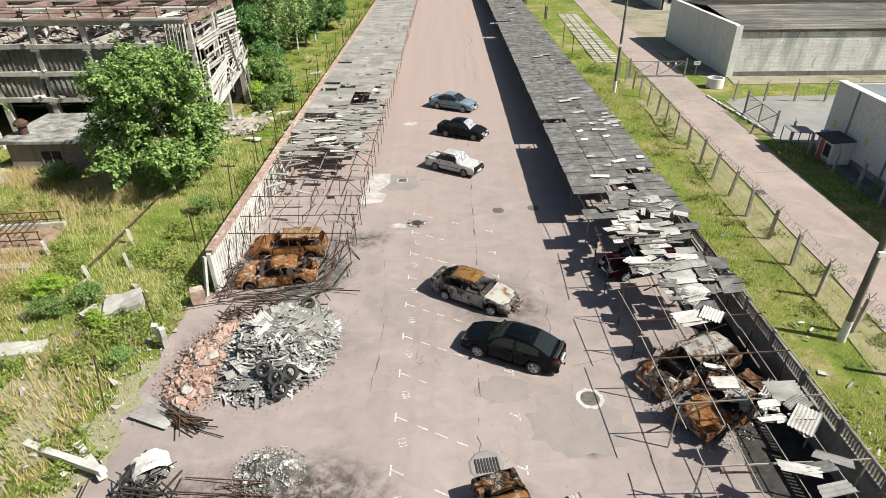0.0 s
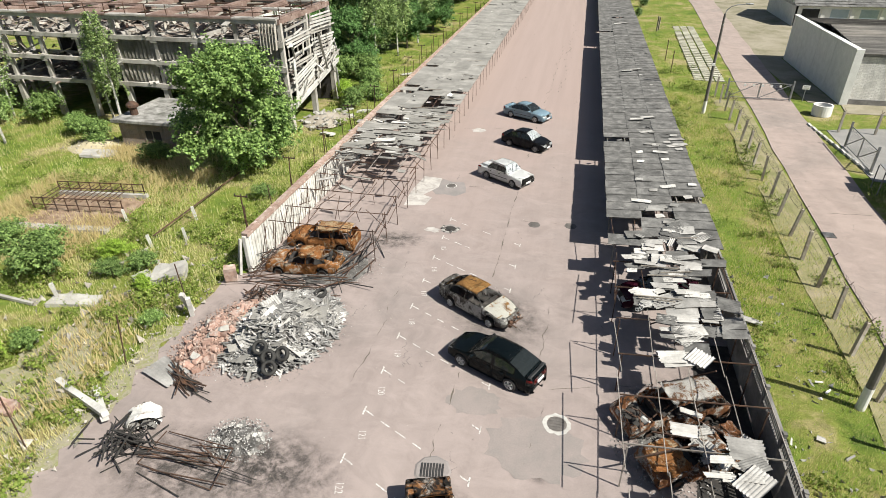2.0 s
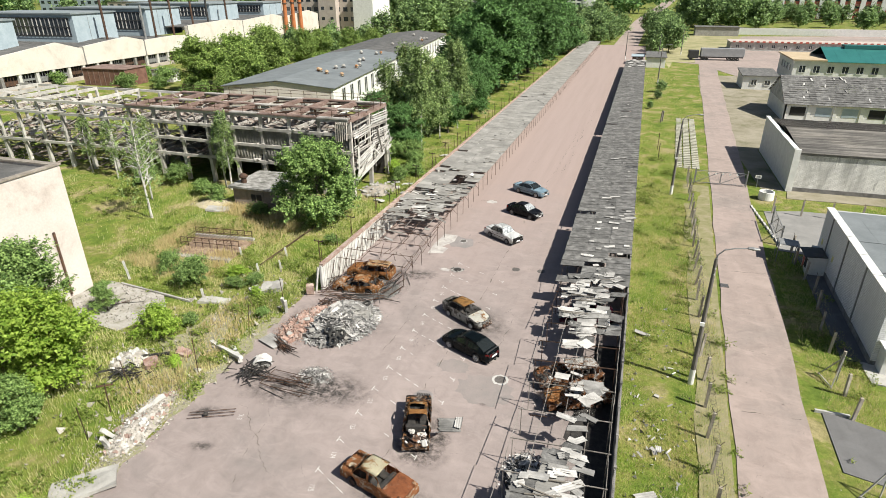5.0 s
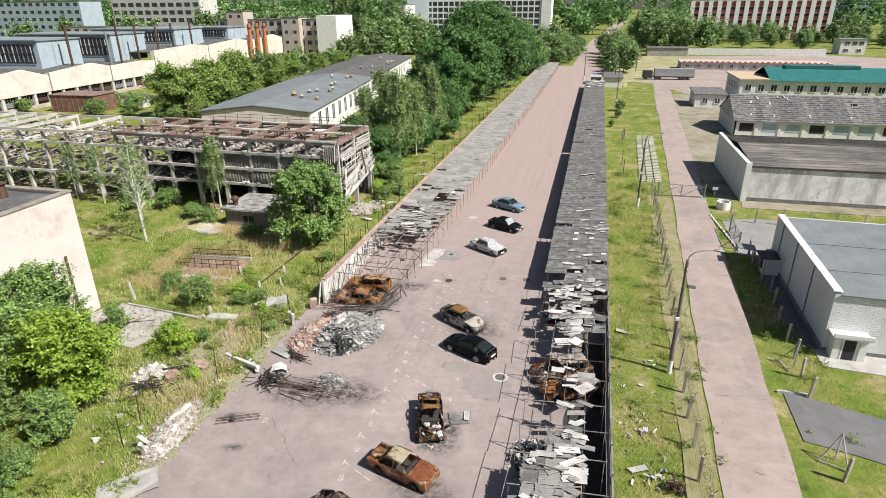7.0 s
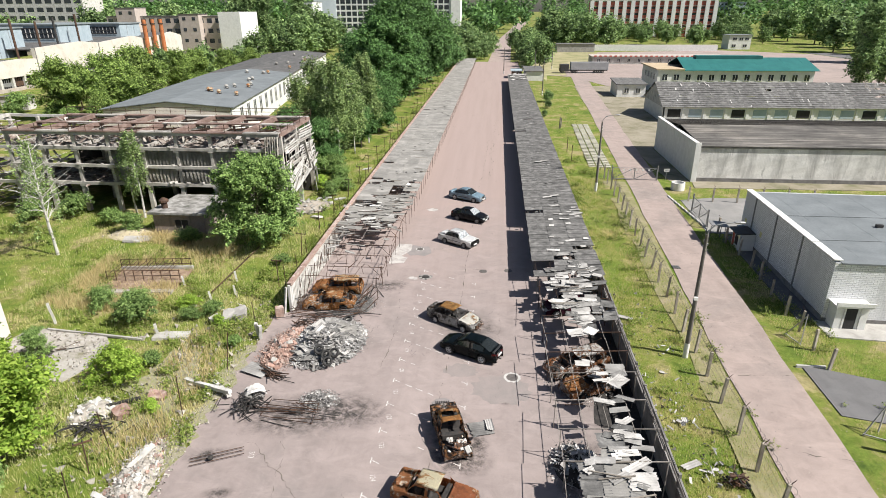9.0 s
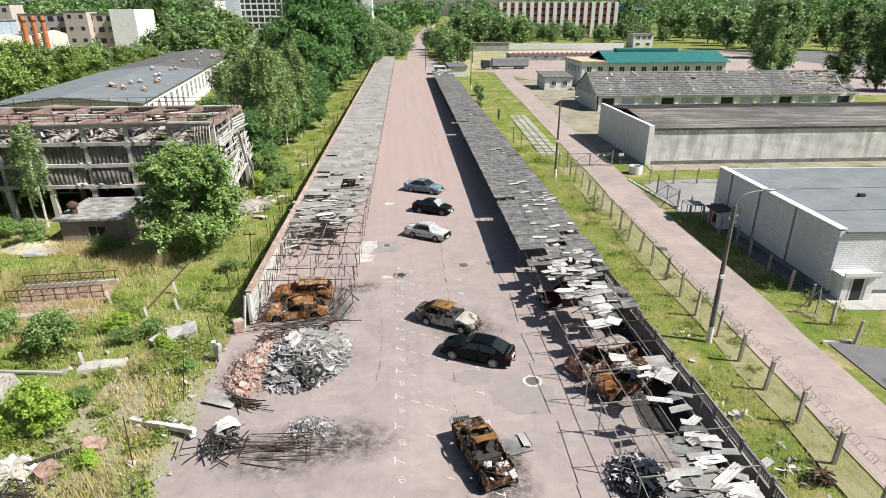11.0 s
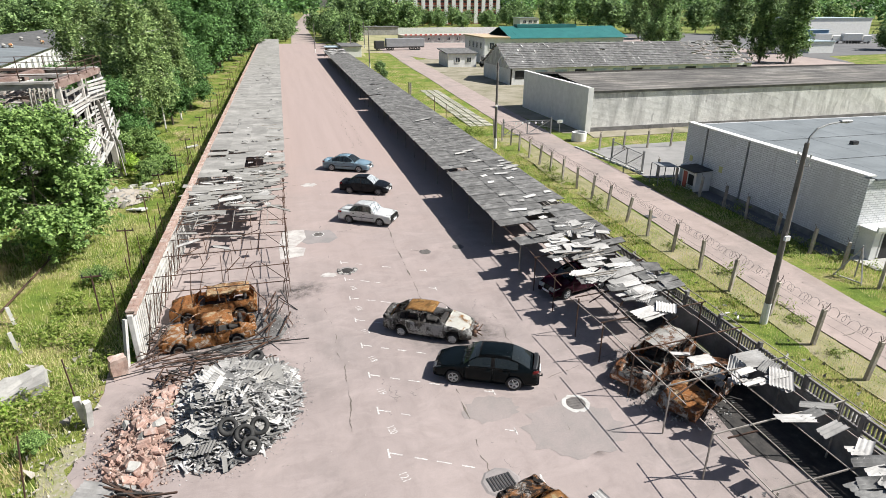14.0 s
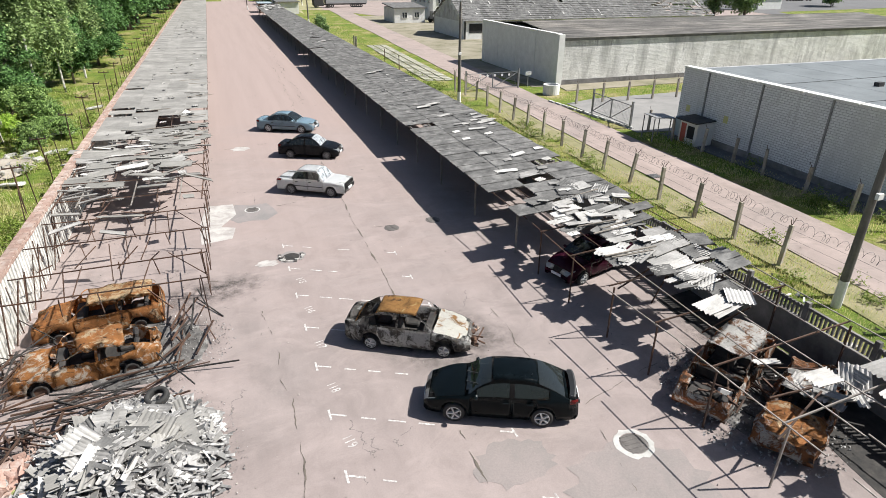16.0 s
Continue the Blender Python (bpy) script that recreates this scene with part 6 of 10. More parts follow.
def ribbed_panel(name, w, h, ribs, sag, seed, mat, t, m):
    """A ribbed wall panel, slumped between its beams."""
    rng = random.Random(seed)
    bm = B()
    n = ribs * 2
    rows = []
    for k in range(5):
        f = k / 4
        rows.append([bm.verts.new(m @ Vector((-w / 2 + w * j / n + sag * 0.5 * (1 - f) * math.sin(j / n * 3 + seed), (0.04 if j % 2 else -0.05) - sag * 0.5 * math.sin(f * 3.1) * (0.5 + 0.5 * math.sin(j / n * 2.5 + seed)) + rng.uniform(-0.015, 0.015), h * f - sag * 0.4 * (1 - f) * abs(math.sin(j / n * 3.14))))) for j in range(n + 1)])
    for a, b in zip(rows, rows[1:]):
        for j in range(n):
            bm.faces.new((a[j], a[j + 1], b[j + 1], b[j]))
    bmesh.ops.solidify(bm, geom=bm.faces[:], thickness=0.06)
    part(name, bm, mat, t)

def ruined_frame():
    """Burnt-out concrete frame: open ground floor, slumped ribbed panels, bare roof beams."""
    t = thing("ruined_building", "burnt-out concrete frame with slumped ribbed panels and bare roof beams", "ruin", pose(0, 0, 0), kind="structure")
    x1, y0, y1 = -17.8, 26.6, 37.0
    step, nb = 4.1, 16
    zs = (0, 3.5, 5.6, 7.7, 9.4)
    rng = random.Random(21)
    for i in range(nb + 1):
        x = x1 - i * step
        bare = i > 8
        mt = BAREFRAME if bare else OLDCON
        for y in (y0, y1) if bare or i % 2 else (y0, (y0 + y1) / 2, y1):
            bm = B()
            bar(bm, (x, y, 0), (x + rng.uniform(-0.08, 0.08), y, 3.5), 0.46)
            part("column", bm, mt, t)
            bm = B()
            bar(bm, (x, y, 3.5), (x + rng.uniform(-0.05, 0.05), y, 9.3), 0.34)
            part("column", bm, mt, t)
            if y == y0:
                for k in (1, 2, 3):
                    solid("corbel", x - 0.32, x + 0.32, y0 - 0.36, y0 - 0.17, zs[k] - 0.35, zs[k] + 0.12, mt, t)
        for k in (1, 3, 4):
            if bare and rng.random() < 0.2:
                continue
            bm = B()
            bar(bm, (x, y0 - 0.3, zs[k]), (x, y1 + 0.3, zs[k] + rng.uniform(-0.1, 0.1)), 0.32, 0.42)
            part("cross_beam", bm, RUSTCON if k == 4 and not bare else mt, t)
    for i in range(nb):
        xa, xb = x1 - i * step, x1 - (i + 1) * step
        xm = (xa + xb) / 2
        bare = i > 7
        mt = BAREFRAME if bare else OLDCON
        for y in (y0, y1):
            for k in (1, 2, 3, 4):
                if bare and k == 2:
                    continue
                bm = B()
                bar(bm, (xa, y - (0.25 if y == y0 else -0.25), zs[k]), (xb, y - (0.25 if y == y0 else -0.25), zs[k] + rng.uniform(-0.06, 0.06)), 0.26, 0.34)
                part("beam", bm, mt, t)
        if bare:
            for q in range(7):
                bm = B()
                x, y, k = rng.uniform(xb, xa), rng.uniform(y0, y1), rng.choice((1, 3, 4))
                bar(bm, (x, y, zs[k] + 0.3), (x + rng.uniform(-2, 2), y + rng.uniform(-2, 2), zs[k] + rng.uniform(-0.9, 0.6)), rng.uniform(0.3, 0.9), 0.15)
                part("broken_slab", bm, rng.choice((BAREFRAME, RIBPALE, OLDCON)), t)
            continue
        solid("floor_slab", xb + 0.2, xa - 0.2, y0 + 0.3, y1 - 0.3, 3.2, 3.38, DARKCON, t)
        # upper slab added to keep sun off the storeys below; it carries debris too
        solid("floor_slab", xb + 0.2, xa - 0.2, y0 + 0.3, y1 - 0.3, 7.3, 7.42, DARKCON, t)
        # near-black wall closes the back of the bay
        solid("back_wall", xb + 0.2, xa - 0.2, y1 - 0.2, y1 - 0.05, 0, 7.6, SOOTBLACK, t)
        if i < 5:
            ribbed_panel("wall_panel", 3.7, 1.75, 9, 0.10 + 0.1 * rng.random(), i, RIBCON, t, pose(xm, y0 - 0.02, 5.78))
            ribbed_panel("wall_panel", 3.6, 1.75, 8, 0.3 + 0.5 * rng.random(), i + 30, RIBPALE if i % 2 else RIBCON, t, pose(xm, y0 - 0.05, 3.72))
        else:
            for q in range(9):
                bm = B()
                k = rng.choice((1, 2, 3))
                x = rng.uniform(xb, xa)
                bar(bm, (x, y0 + rng.uniform(-0.3, 1.0), zs[k] + 0.3), (x + rng.uniform(-1.6, 1.6), y0 + rng.uniform(-0.3, 2.5), zs[k] + rng.uniform(0.2, 1.8)), rng.uniform(0.12, 0.4), 0.07)
                part("broken_board", bm, rng.choice((OLDCON, WOOD, RIBPALE)), t)
        # crumbled edge along the beams
        for q in range(7):
            bm = B()
            x, k = rng.uniform(xb, xa), rng.choice((1, 2, 3))
            s = rng.uniform(0.12, 0.35)
            box(bm, -s, s, -s * 0.6, s * 0.6, 0, s * 0.5, pose(x, y0 - 0.2, zs[k] + 0.17, rng.uniform(-15, 15), rng.uniform(-15, 15), rng.uniform(0, 180)))
            part("rubble_bit", bm, OLDCON, t)
        # roof: rims, joists, boards and rails
        for y in (y0 - 0.1, (y0 + y1) / 2, y1 + 0.1):
            solid("roof_rim", xb, xa, y - 0.4, y + 0.4, 9.56, 9.7, RUSTCON if i % 3 else OLDCON, t)
        solid("roof_rim", xa - 0.5, xa, y0 + 0.3, y1 - 0.3, 9.565, 9.69, RUSTCON, t)
        for q in range(4):
            y = lerp(y0 + 1, y1 - 1, q / 3)
            bm = B()
            bar(bm, (xa, y, 9.45), (xb, y, 9.45 + rng.uniform(-0.5, 0.0)), 0.14, 0.18)
            part("roof_joist", bm, RUSTBAR if q % 2 else OLDCON, t)
        for q in range(5):
            bm = B()
            x, y = rng.uniform(xb, xa), rng.uniform(y0, y1)
            bar(bm, (x, y, 9.4), (x + rng.uniform(-1.8, 1.8), y + rng.uniform(-2, 2), 9.0 + rng.uniform(-1.5, 0.4)), rng.uniform(0.15, 0.6), 0.08)
            part("broken_board", bm, rng.choice((WOOD, OLDCON, RUSTBAR, RIBPALE)), t)
        for q in range(2):
            for y in (y0 - 0.4, y1 + 0.4):
                bm = B()
                x = lerp(xb, xa, q / 2)
                bar(bm, (x, y, 9.6), (x, y, 10.6), 0.05)
                part("rail_post", bm, RUSTBAR, t)
        for y in (y0 - 0.4, y1 + 0.4):
            for z in (10.6, 10.15):
                bm = B()
                bar(bm, (xa, y, z), (xb, y, z), 0.045)
                part("rail", bm, RUSTBAR, t)
    for q in range(6):
        bm = B()
        y = lerp(y0 - 0.3, y1 + 0.3, q / 5)
        bar(bm, (x1 + 0.3, y, 9.6), (x1 + 0.3, y, 10.6), 0.05)
        part("rail_post", bm, RUSTBAR, t)
    for z in (10.6, 10.15):
        bm = B()
        bar(bm, (x1 + 0.3, y0 - 0.4, z), (x1 + 0.3, y1 + 0.4, z), 0.045)
        part("rail", bm, RUSTBAR, t)
    # fallen boards and slab bits lying on the floors, past counting
    nr = np.random.default_rng(77)
    vs, fs = [], []
    for q in range(2600):
        x = nr.uniform(x1 - nb * step, x1 - 0.4)
        whole = x > x1 - 8 * step
        k = nr.integers(0, 10)
        zf = 7.45 if k < 6 else 3.4
        if not whole and k >= 4:
            zf = 0.05 if k < 7 else 3.6
        y = nr.uniform(y0 + 0.1, y1 - 0.2)
        m = pose(x, y, zf + abs(nr.normal(0.25, 0.35)), nr.normal(0, 14), nr.normal(0, 18), nr.choice((0, 90, 90)) + nr.normal(0, 24))
        L, W, H = nr.uniform(0.25, 1.5) / 2, nr.uniform(0.04, 0.22) / 2, nr.uniform(0.015, 0.04)
        if nr.random() < 0.12:
            L, W = nr.uniform(0.8, 1.6), nr.uniform(0.15, 0.4)
        o = len(vs)
        vs += [m @ Vector((sx * L * nr.uniform(0.85, 1.1), sy * W, sz * H)) for sx in (-1, 1) for sy in (-1, 1) for sz in (-1, 1)]
        fs += [tuple(o + f for f in g) for g in ((0, 1, 3, 2), (4, 6, 7, 5), (0, 4, 5, 1), (2, 3, 7, 6), (0, 2, 6, 4), (1, 5, 7, 3))]
    tagged(part_data("debris", vs, fs, DEBRIS, t), kind="stuff")
    # end face: lath cladding sliding off in two leaning sheets
    for s, (ya, yb, zlo, zhi, slope, out) in enumerate(((y0 + 0.1, y0 + 4.9, 5.4, 9.0, 0.06, 0.30), (y0 + 5.2, y1 - 0.1, 5.2, 9.2, -0.05, 0.34), (y0 + 0.1, y0 + 4.9, 2.6, 5.2, 0.32, 0.55), (y0 + 5.0, y1, 3.4, 5.6, 0.38, 0.6))):
        n = int((zhi - zlo) / 0.27)
        for q in range(n):
            z = lerp(zlo, zhi, q / n)
            if rng.random() < 0.14:
                continue
            d = out + rng.uniform(0, 0.12)
            lag = rng.uniform(-0.06, 0.06) * (1 + 2 * (s > 1))
            bm = B()
            bar(bm, (x1 + d, ya + rng.uniform(0, 1.6) * (rng.random() < 0.22), z - slope * 1.2 - lag), (x1 + d + rng.uniform(-0.2, 0.3), yb - rng.uniform(0, 2.2) * (rng.random() < 0.3), z + slope * 2.6 + lag), 0.06, rng.uniform(0.10, 0.2))
            part("cladding_lath", bm, WHITECON if rng.random() < 0.7 else OLDCON, t)
        for y in (ya + 0.5, (ya + yb) / 2, yb - 0.5):
            bm = B()
            bar(bm, (x1 + out - 0.08, y, zlo), (x1 + out - 0.02, y + rng.uniform(-0.3, 0.3), zhi), 0.10)
            part("cladding_stud", bm, OLDCON, t)
    bm = B()
    bar(bm, (x1 + 0.5, y0 - 0.2, 2.2), (x1 + 0.5, y1 + 0.2, 4.0), 0.3, 0.36)
    part("fallen_beam", bm, WHITECON, t)
    for q in range(18):
        bm = B()
        y = rng.uniform(y0 - 0.5, y1)
        bar(bm, (x1 + rng.uniform(0.1, 0.9), y, rng.uniform(1.0, 8.6)), (x1 + rng.uniform(0.2, 1.2), y + rng.uniform(-1.0, 1.0), rng.uniform(0.4, 8)), rng.uniform(0.08, 0.3), 0.06)
        part("loose_plank", bm, rng.choice((WHITECON, BAREFRAME, OLDCON)), t)
    for q in range(6):
        bm = B()
        x = x1 - 0.3 - 0.28 * q
        bar(bm, (x, y0 - 0.45, 7.0 + rng.uniform(-0.2, 0.2)), (x + 0.15, y0 - 0.5, 9.3), 0.2, 0.05)
        part("hanging_plank", bm, RIBPALE, t)
    return t

DEBRIS = M("burnt_debris", [(0.3, (0.09, 0.06, 0.05)), (0.46, (0.22, 0.17, 0.14)), (0.6, (0.38, 0.35, 0.31)), (0.75, (0.56, 0.53, 0.48))], 1.3, 9, 0.92, island=0.45)
BAREFRAME = M("bare_frame_concrete", [(0.3, (0.30, 0.28, 0.25)), (0.5, (0.46, 0.44, 0.40)), (0.72, (0.58, 0.56, 0.52))], 0.9, 9, 0.92, rnd=0.2)
RIBCON = M("ribbed_panel", [(0.3, (0.18, 0.17, 0.15)), (0.5, (0.28, 0.27, 0.24)), (0.72, (0.39, 0.375, 0.345))], 0.9, 9, 0.92)
RIBPALE = M("pale_ribbed_panel", [(0.3, (0.26, 0.235, 0.20)), (0.5, (0.38, 0.355, 0.31)), (0.72, (0.50, 0.47, 0.42))], 0.9, 9, 0.92, rnd=0.15)
RUSTCON = M("rusty_roof_rim", [(0.3, (0.12, 0.075, 0.06)), (0.5, (0.21, 0.14, 0.115)), (0.72, (0.33, 0.25, 0.215))], 0.9, 9, 0.92)
ruined_frame()

def depot(name, label, x, y, a, L, W, H, wall, roof, ribs=True):
    t = thing(name, label, "shed", pose(x, y, 0, 0, 0, a), kind="structure")
    solid("wall", 0, L, 0, W, 0, H, wall, t)
    solid("roof", -0.25, L + 0.25, -0.25, W + 0.25, H + 0.002, H + 0.2, roof, t, "", 0.04)
    if ribs:
        for i in range(9):
            solid("rib", L * i / 8 - 0.06, L * i / 8 + 0.06, -0.08, -0.002, 0, H - 0.02, RUSTCON, t)
    else:
        solid("door", L * 0.3, L * 0.5, -0.04, -0.002, 0, 2.1, REDPAINT, t)
        solid("window", L * 0.6, L * 0.8, -0.04, -0.002, 1.0, 1.9, DARKIN, t)

RUSTSHEET = M("rusty_sheet_wall", [(0.3, (0.10, 0.05, 0.035)), (0.5, (0.17, 0.085, 0.06)), (0.72, (0.25, 0.14, 0.10))], 0.8, 9, 0.85)
depot("rusty_depot", "low rusty brown sheet-metal depot", -126, 87, 4, 13, 8, 4.2, RUSTSHEET, RUSTCON)
depot("white_cabin", "small white cabin with a red door", -113, 97, 4, 6.5, 3, 3.0, WHITECON, DARKFELT, False)

MOSSCON = M("mossy_concrete", [(0.34, (0.10, 0.10, 0.085)), (0.5, (0.26, 0.25, 0.235)), (0.66, (0.40, 0.39, 0.37))], 1.3, 11, 0.95)
def brick_hut():
    t = house("brick_hut", "low grey brick hut with a thick flat concrete roof", -30.0, -24.3, 19.4, 25.2, 2.35, HUTBRICK, None)
    solid("roof", -30.4, -23.9, 19.0, 25.6, 2.352, 2.62, MOSSCON, t, "dark mossy concrete roof slab", 0.03)
    solid("window", -27.6, -26.2, 19.37, 19.395, 0.8, 1.7, DARKIN, t)
    solid("window_frame", -27.7, -27.6, 19.34, 19.40, 0.75, 1.75, WOOD, t)
    solid("window_frame", -26.95, -26.87, 19.34, 19.40, 0.8, 1.7, WOOD, t)
    bm = B()
    lathe(bm, [(0.32, 2.62), (0.3, 3.2), (0.5, 3.3), (0.5, 3.5), (0.2, 3.75), (0.001, 3.8)], 12, pose(-29.2, 20.6, 0))
    part("chimney_cap", bm, RUSTBAR, t, "rusty round chimney cap")

brick_hut()

def pit():
    t = thing("concrete_pit", "weedy brick pit edge with rusty railings", "pit", pose(-27.6, 5.6, 0, 0, 0, 6), kind="structure")
    solid("kerb", 0, 6.6, -0.5, 0.1, -0.1, 0.22, SLABDIRT, t)
    solid("kerb", 0, 6.6, 4.4, 4.7, -0.1, 0.4, CONCRETE, t)
    solid("floor", 0, 6.6, 0.1, 4.4, -0.1, 0.12, M("pit_litter", [(0.3, (0.13, 0.085, 0.055)), (0.5, (0.27, 0.185, 0.125)), (0.72, (0.40, 0.32, 0.24))], 1.6, 10, 0.95, bump=0.7), t)
    for i in range(9):
        for y in (2.0, 4.6):
            bm = B()
            bar(bm, (0.8 * i, y, 0.1), (0.8 * i, y, 1.15), 0.05)
            part("rail_post", bm, RUSTBAR, t)
    for y in (2.0, 4.6):
        for z in (0.6, 1.1):
            bm = B()
            bar(bm, (0, y, z), (6.5, y, z), 0.05)
            part("rail", bm, RUSTBAR, t)
    for i in range(14):
        bm = B()
        bar(bm, (0.4 * i + 0.3, 2.0, 0.9), (0.4 * i + 0.4, 4.6, 0.95), 0.04)
        part("grid_bar", bm, RUSTBAR, t)

pit()

# ---- vehicles ----
ALLOY = M("alloy_wheel", [(0.3, (0.50, 0.50, 0.50)), (0.7, (0.62, 0.62, 0.62))], 3, 20, 0.35, 0.3, bump=0)
HEADLAMP = M("headlamp", [(0.3, (0.55, 0.57, 0.58)), (0.7, (0.70, 0.72, 0.73))], 3, 20, 0.12, 0.2, bump=0)
BLACKTRIM = M("black_plastic", [(0.3, (0.02, 0.02, 0.02)), (0.7, (0.04, 0.04, 0.04))], 3, 20, 0.6, bump=0)
def crumple(p, seed):
    o = Vector((seed * 7.3, 0, 0))
    return noise.noise_vector(p * 1.7 + o) + noise.noise_vector(p * 5.5 + o) * 0.45

def pchip(pts, n):
    """A smooth run through points, n steps to a span, without overshoot at sharp turns."""
    out = []
    for i in range(len(pts) - 1):
        p0, p1, p2, p3 = pts[max(0, i - 1)], pts[i], pts[i + 1], pts[min(len(pts) - 1, i + 2)]
        for k in range(n):
            u = k / n
            row = []
            for c in (0, 1):
                m1, m2 = (p2[c] - p0[c]) / 2, (p3[c] - p1[c]) / 2
                d = p2[c] - p1[c]
                m1, m2 = max(-1.6 * abs(d), min(1.6 * abs(d), m1)), max(-1.6 * abs(d), min(1.6 * abs(d), m2))
                row.append((2 * u ** 3 - 3 * u * u + 1) * p1[c] + (u ** 3 - 2 * u * u + u) * m1 + (3 * u * u - 2 * u ** 3) * p2[c] + (u ** 3 - u * u) * m2)
            out.append(tuple(row))
    return out + [pts[-1]]

def even(pts, step):
    """Points at even steps along a run, with its ends."""
    acc = [0.0]
    for p, q in zip(pts, pts[1:]):
        acc.append(acc[-1] + math.hypot(q[0] - p[0], q[1] - p[1]))
    n = max(4, int(acc[-1] / step))
    return [(float(np.interp(acc[-1] * i / n, acc, [p[0] for p in pts])), float(np.interp(acc[-1] * i / n, acc, [p[1] for p in pts]))) for i in range(n + 1)]

def car_profile(s):
    """The middle line of the car seen from the side, from the front sill over the roof to the rear sill."""
    h, zb, no, be, ta, ro = s["L"] / 2, s["sill"], s["nose"], s["belt"], s["tail"], s["roof"]
    ca, rf, rr, de = s["cowl"], s["roof_f"], s["roof_r"], s["deck"]
    if s.get("square"):
        pts = [(h - 0.03, zb), (h, zb + 0.12), (h, zb + 0.28), (h - 0.02, no - 0.06), (h - 0.06, no), (h - 0.14, no + 0.015), (lerp(h, ca, 0.6), lerp(no, be, 0.7)), (ca, be + 0.01), (lerp(ca, rf, 0.5), lerp(be, ro, 0.54)), (rf + 0.05, ro - 0.04), (rf - 0.08, ro), (lerp(rf, rr, 0.5), ro + 0.015), (rr + 0.1, ro), (rr - 0.03, ro - 0.04), (lerp(rr, de, 0.55), lerp(be, ro, 0.46)), (de, be + 0.01), (lerp(de, -h, 0.6), lerp(be, ta, 0.7)), (-h + 0.1, ta), (-h + 0.03, ta - 0.03), (-h, ta - 0.2), (-h, zb + 0.2), (-h + 0.03, zb)]
        return even(pchip(pts, 4), 0.075)
    pts = [(h - 0.10, zb), (h - 0.03, zb + 0.10), (h, zb + 0.24), (h - 0.04, no - 0.12), (h - 0.14, no - 0.02), (h - 0.36, no + 0.05), (lerp(h, ca, 0.65), lerp(no, be, 0.72) + 0.03), (ca, be + 0.02), (lerp(ca, rf, 0.5), lerp(be, ro, 0.57)), (rf, ro - 0.035), (lerp(rf, rr, 0.3), ro + 0.012), (lerp(rf, rr, 0.65), ro + 0.012), (rr, ro - 0.04), (lerp(rr, de, 0.5), lerp(be, ro, 0.55)), (de, be + 0.03), (lerp(de, -h, 0.6), lerp(be, ta, 0.7) + 0.02), (-h + 0.10, ta - 0.01), (-h + 0.04, ta - 0.07), (-h + 0.02, ta - 0.25), (-h, zb + 0.26), (-h + 0.03, zb + 0.10), (-h + 0.09, zb)]
    return even(pchip(pts, 5), 0.075)

CAR_RING = 13

def car_ring(s, x, zt):
    """Half a cross-section from the inner sill up to the middle of the roof."""
    h, zb0 = s["L"] / 2, s["sill"]
    zb = zb0
    for ax in (s["axle_f"], -s["axle_r"]):
        r = s["arch"] + 0.02
        if abs(x - ax) < r:
            zb = max(zb, s["wheel"] - 0.02 + math.sqrt(r * r - (x - ax) ** 2))
    k = abs(x / h)
    w = s["W"] / 2 * (1 - s.get("taper", 0.12) * k ** (5 if s.get("square") else 3.2)) - (0.0 if s.get("square") else 0.10 * max(0.0, k - 0.93) / 0.07)
    be = s["belt"] - (0.09 if not s.get("square") else 0.03) * max(0.0, x / h - 0.3)
    zs = min(be, zt - 0.012)
    zb = min(zb, zs - 0.02)
    g = max(0.0, zt - zs)
    lean = s.get("lean", 0.40)
    y = lambda f: w * 0.945 - lean * g * f
    crease = 0.975 if s.get("square") else 0.955
    pts = [(w * 0.70, zb), (w * 0.955, zb), (w * 0.99, lerp(zb, zs, 0.22)), (w, lerp(zb, zs, 0.52)), (w * 0.992, lerp(zb, zs, 0.84)), (w * crease, zs)]
    pts += [(y(0.10), zs + 0.10 * g), (y(0.46), zs + 0.46 * g), (y(0.84), zs + 0.84 * g), (y(0.94) - 0.035, zs + 0.965 * g)]
    ye = pts[-1][0]
    pts += [(ye * 0.72, zt + 0.012), (ye * 0.36, zt + 0.024), (0.0, zt + 0.028)]
    return [(a, b) for a, b in pts]

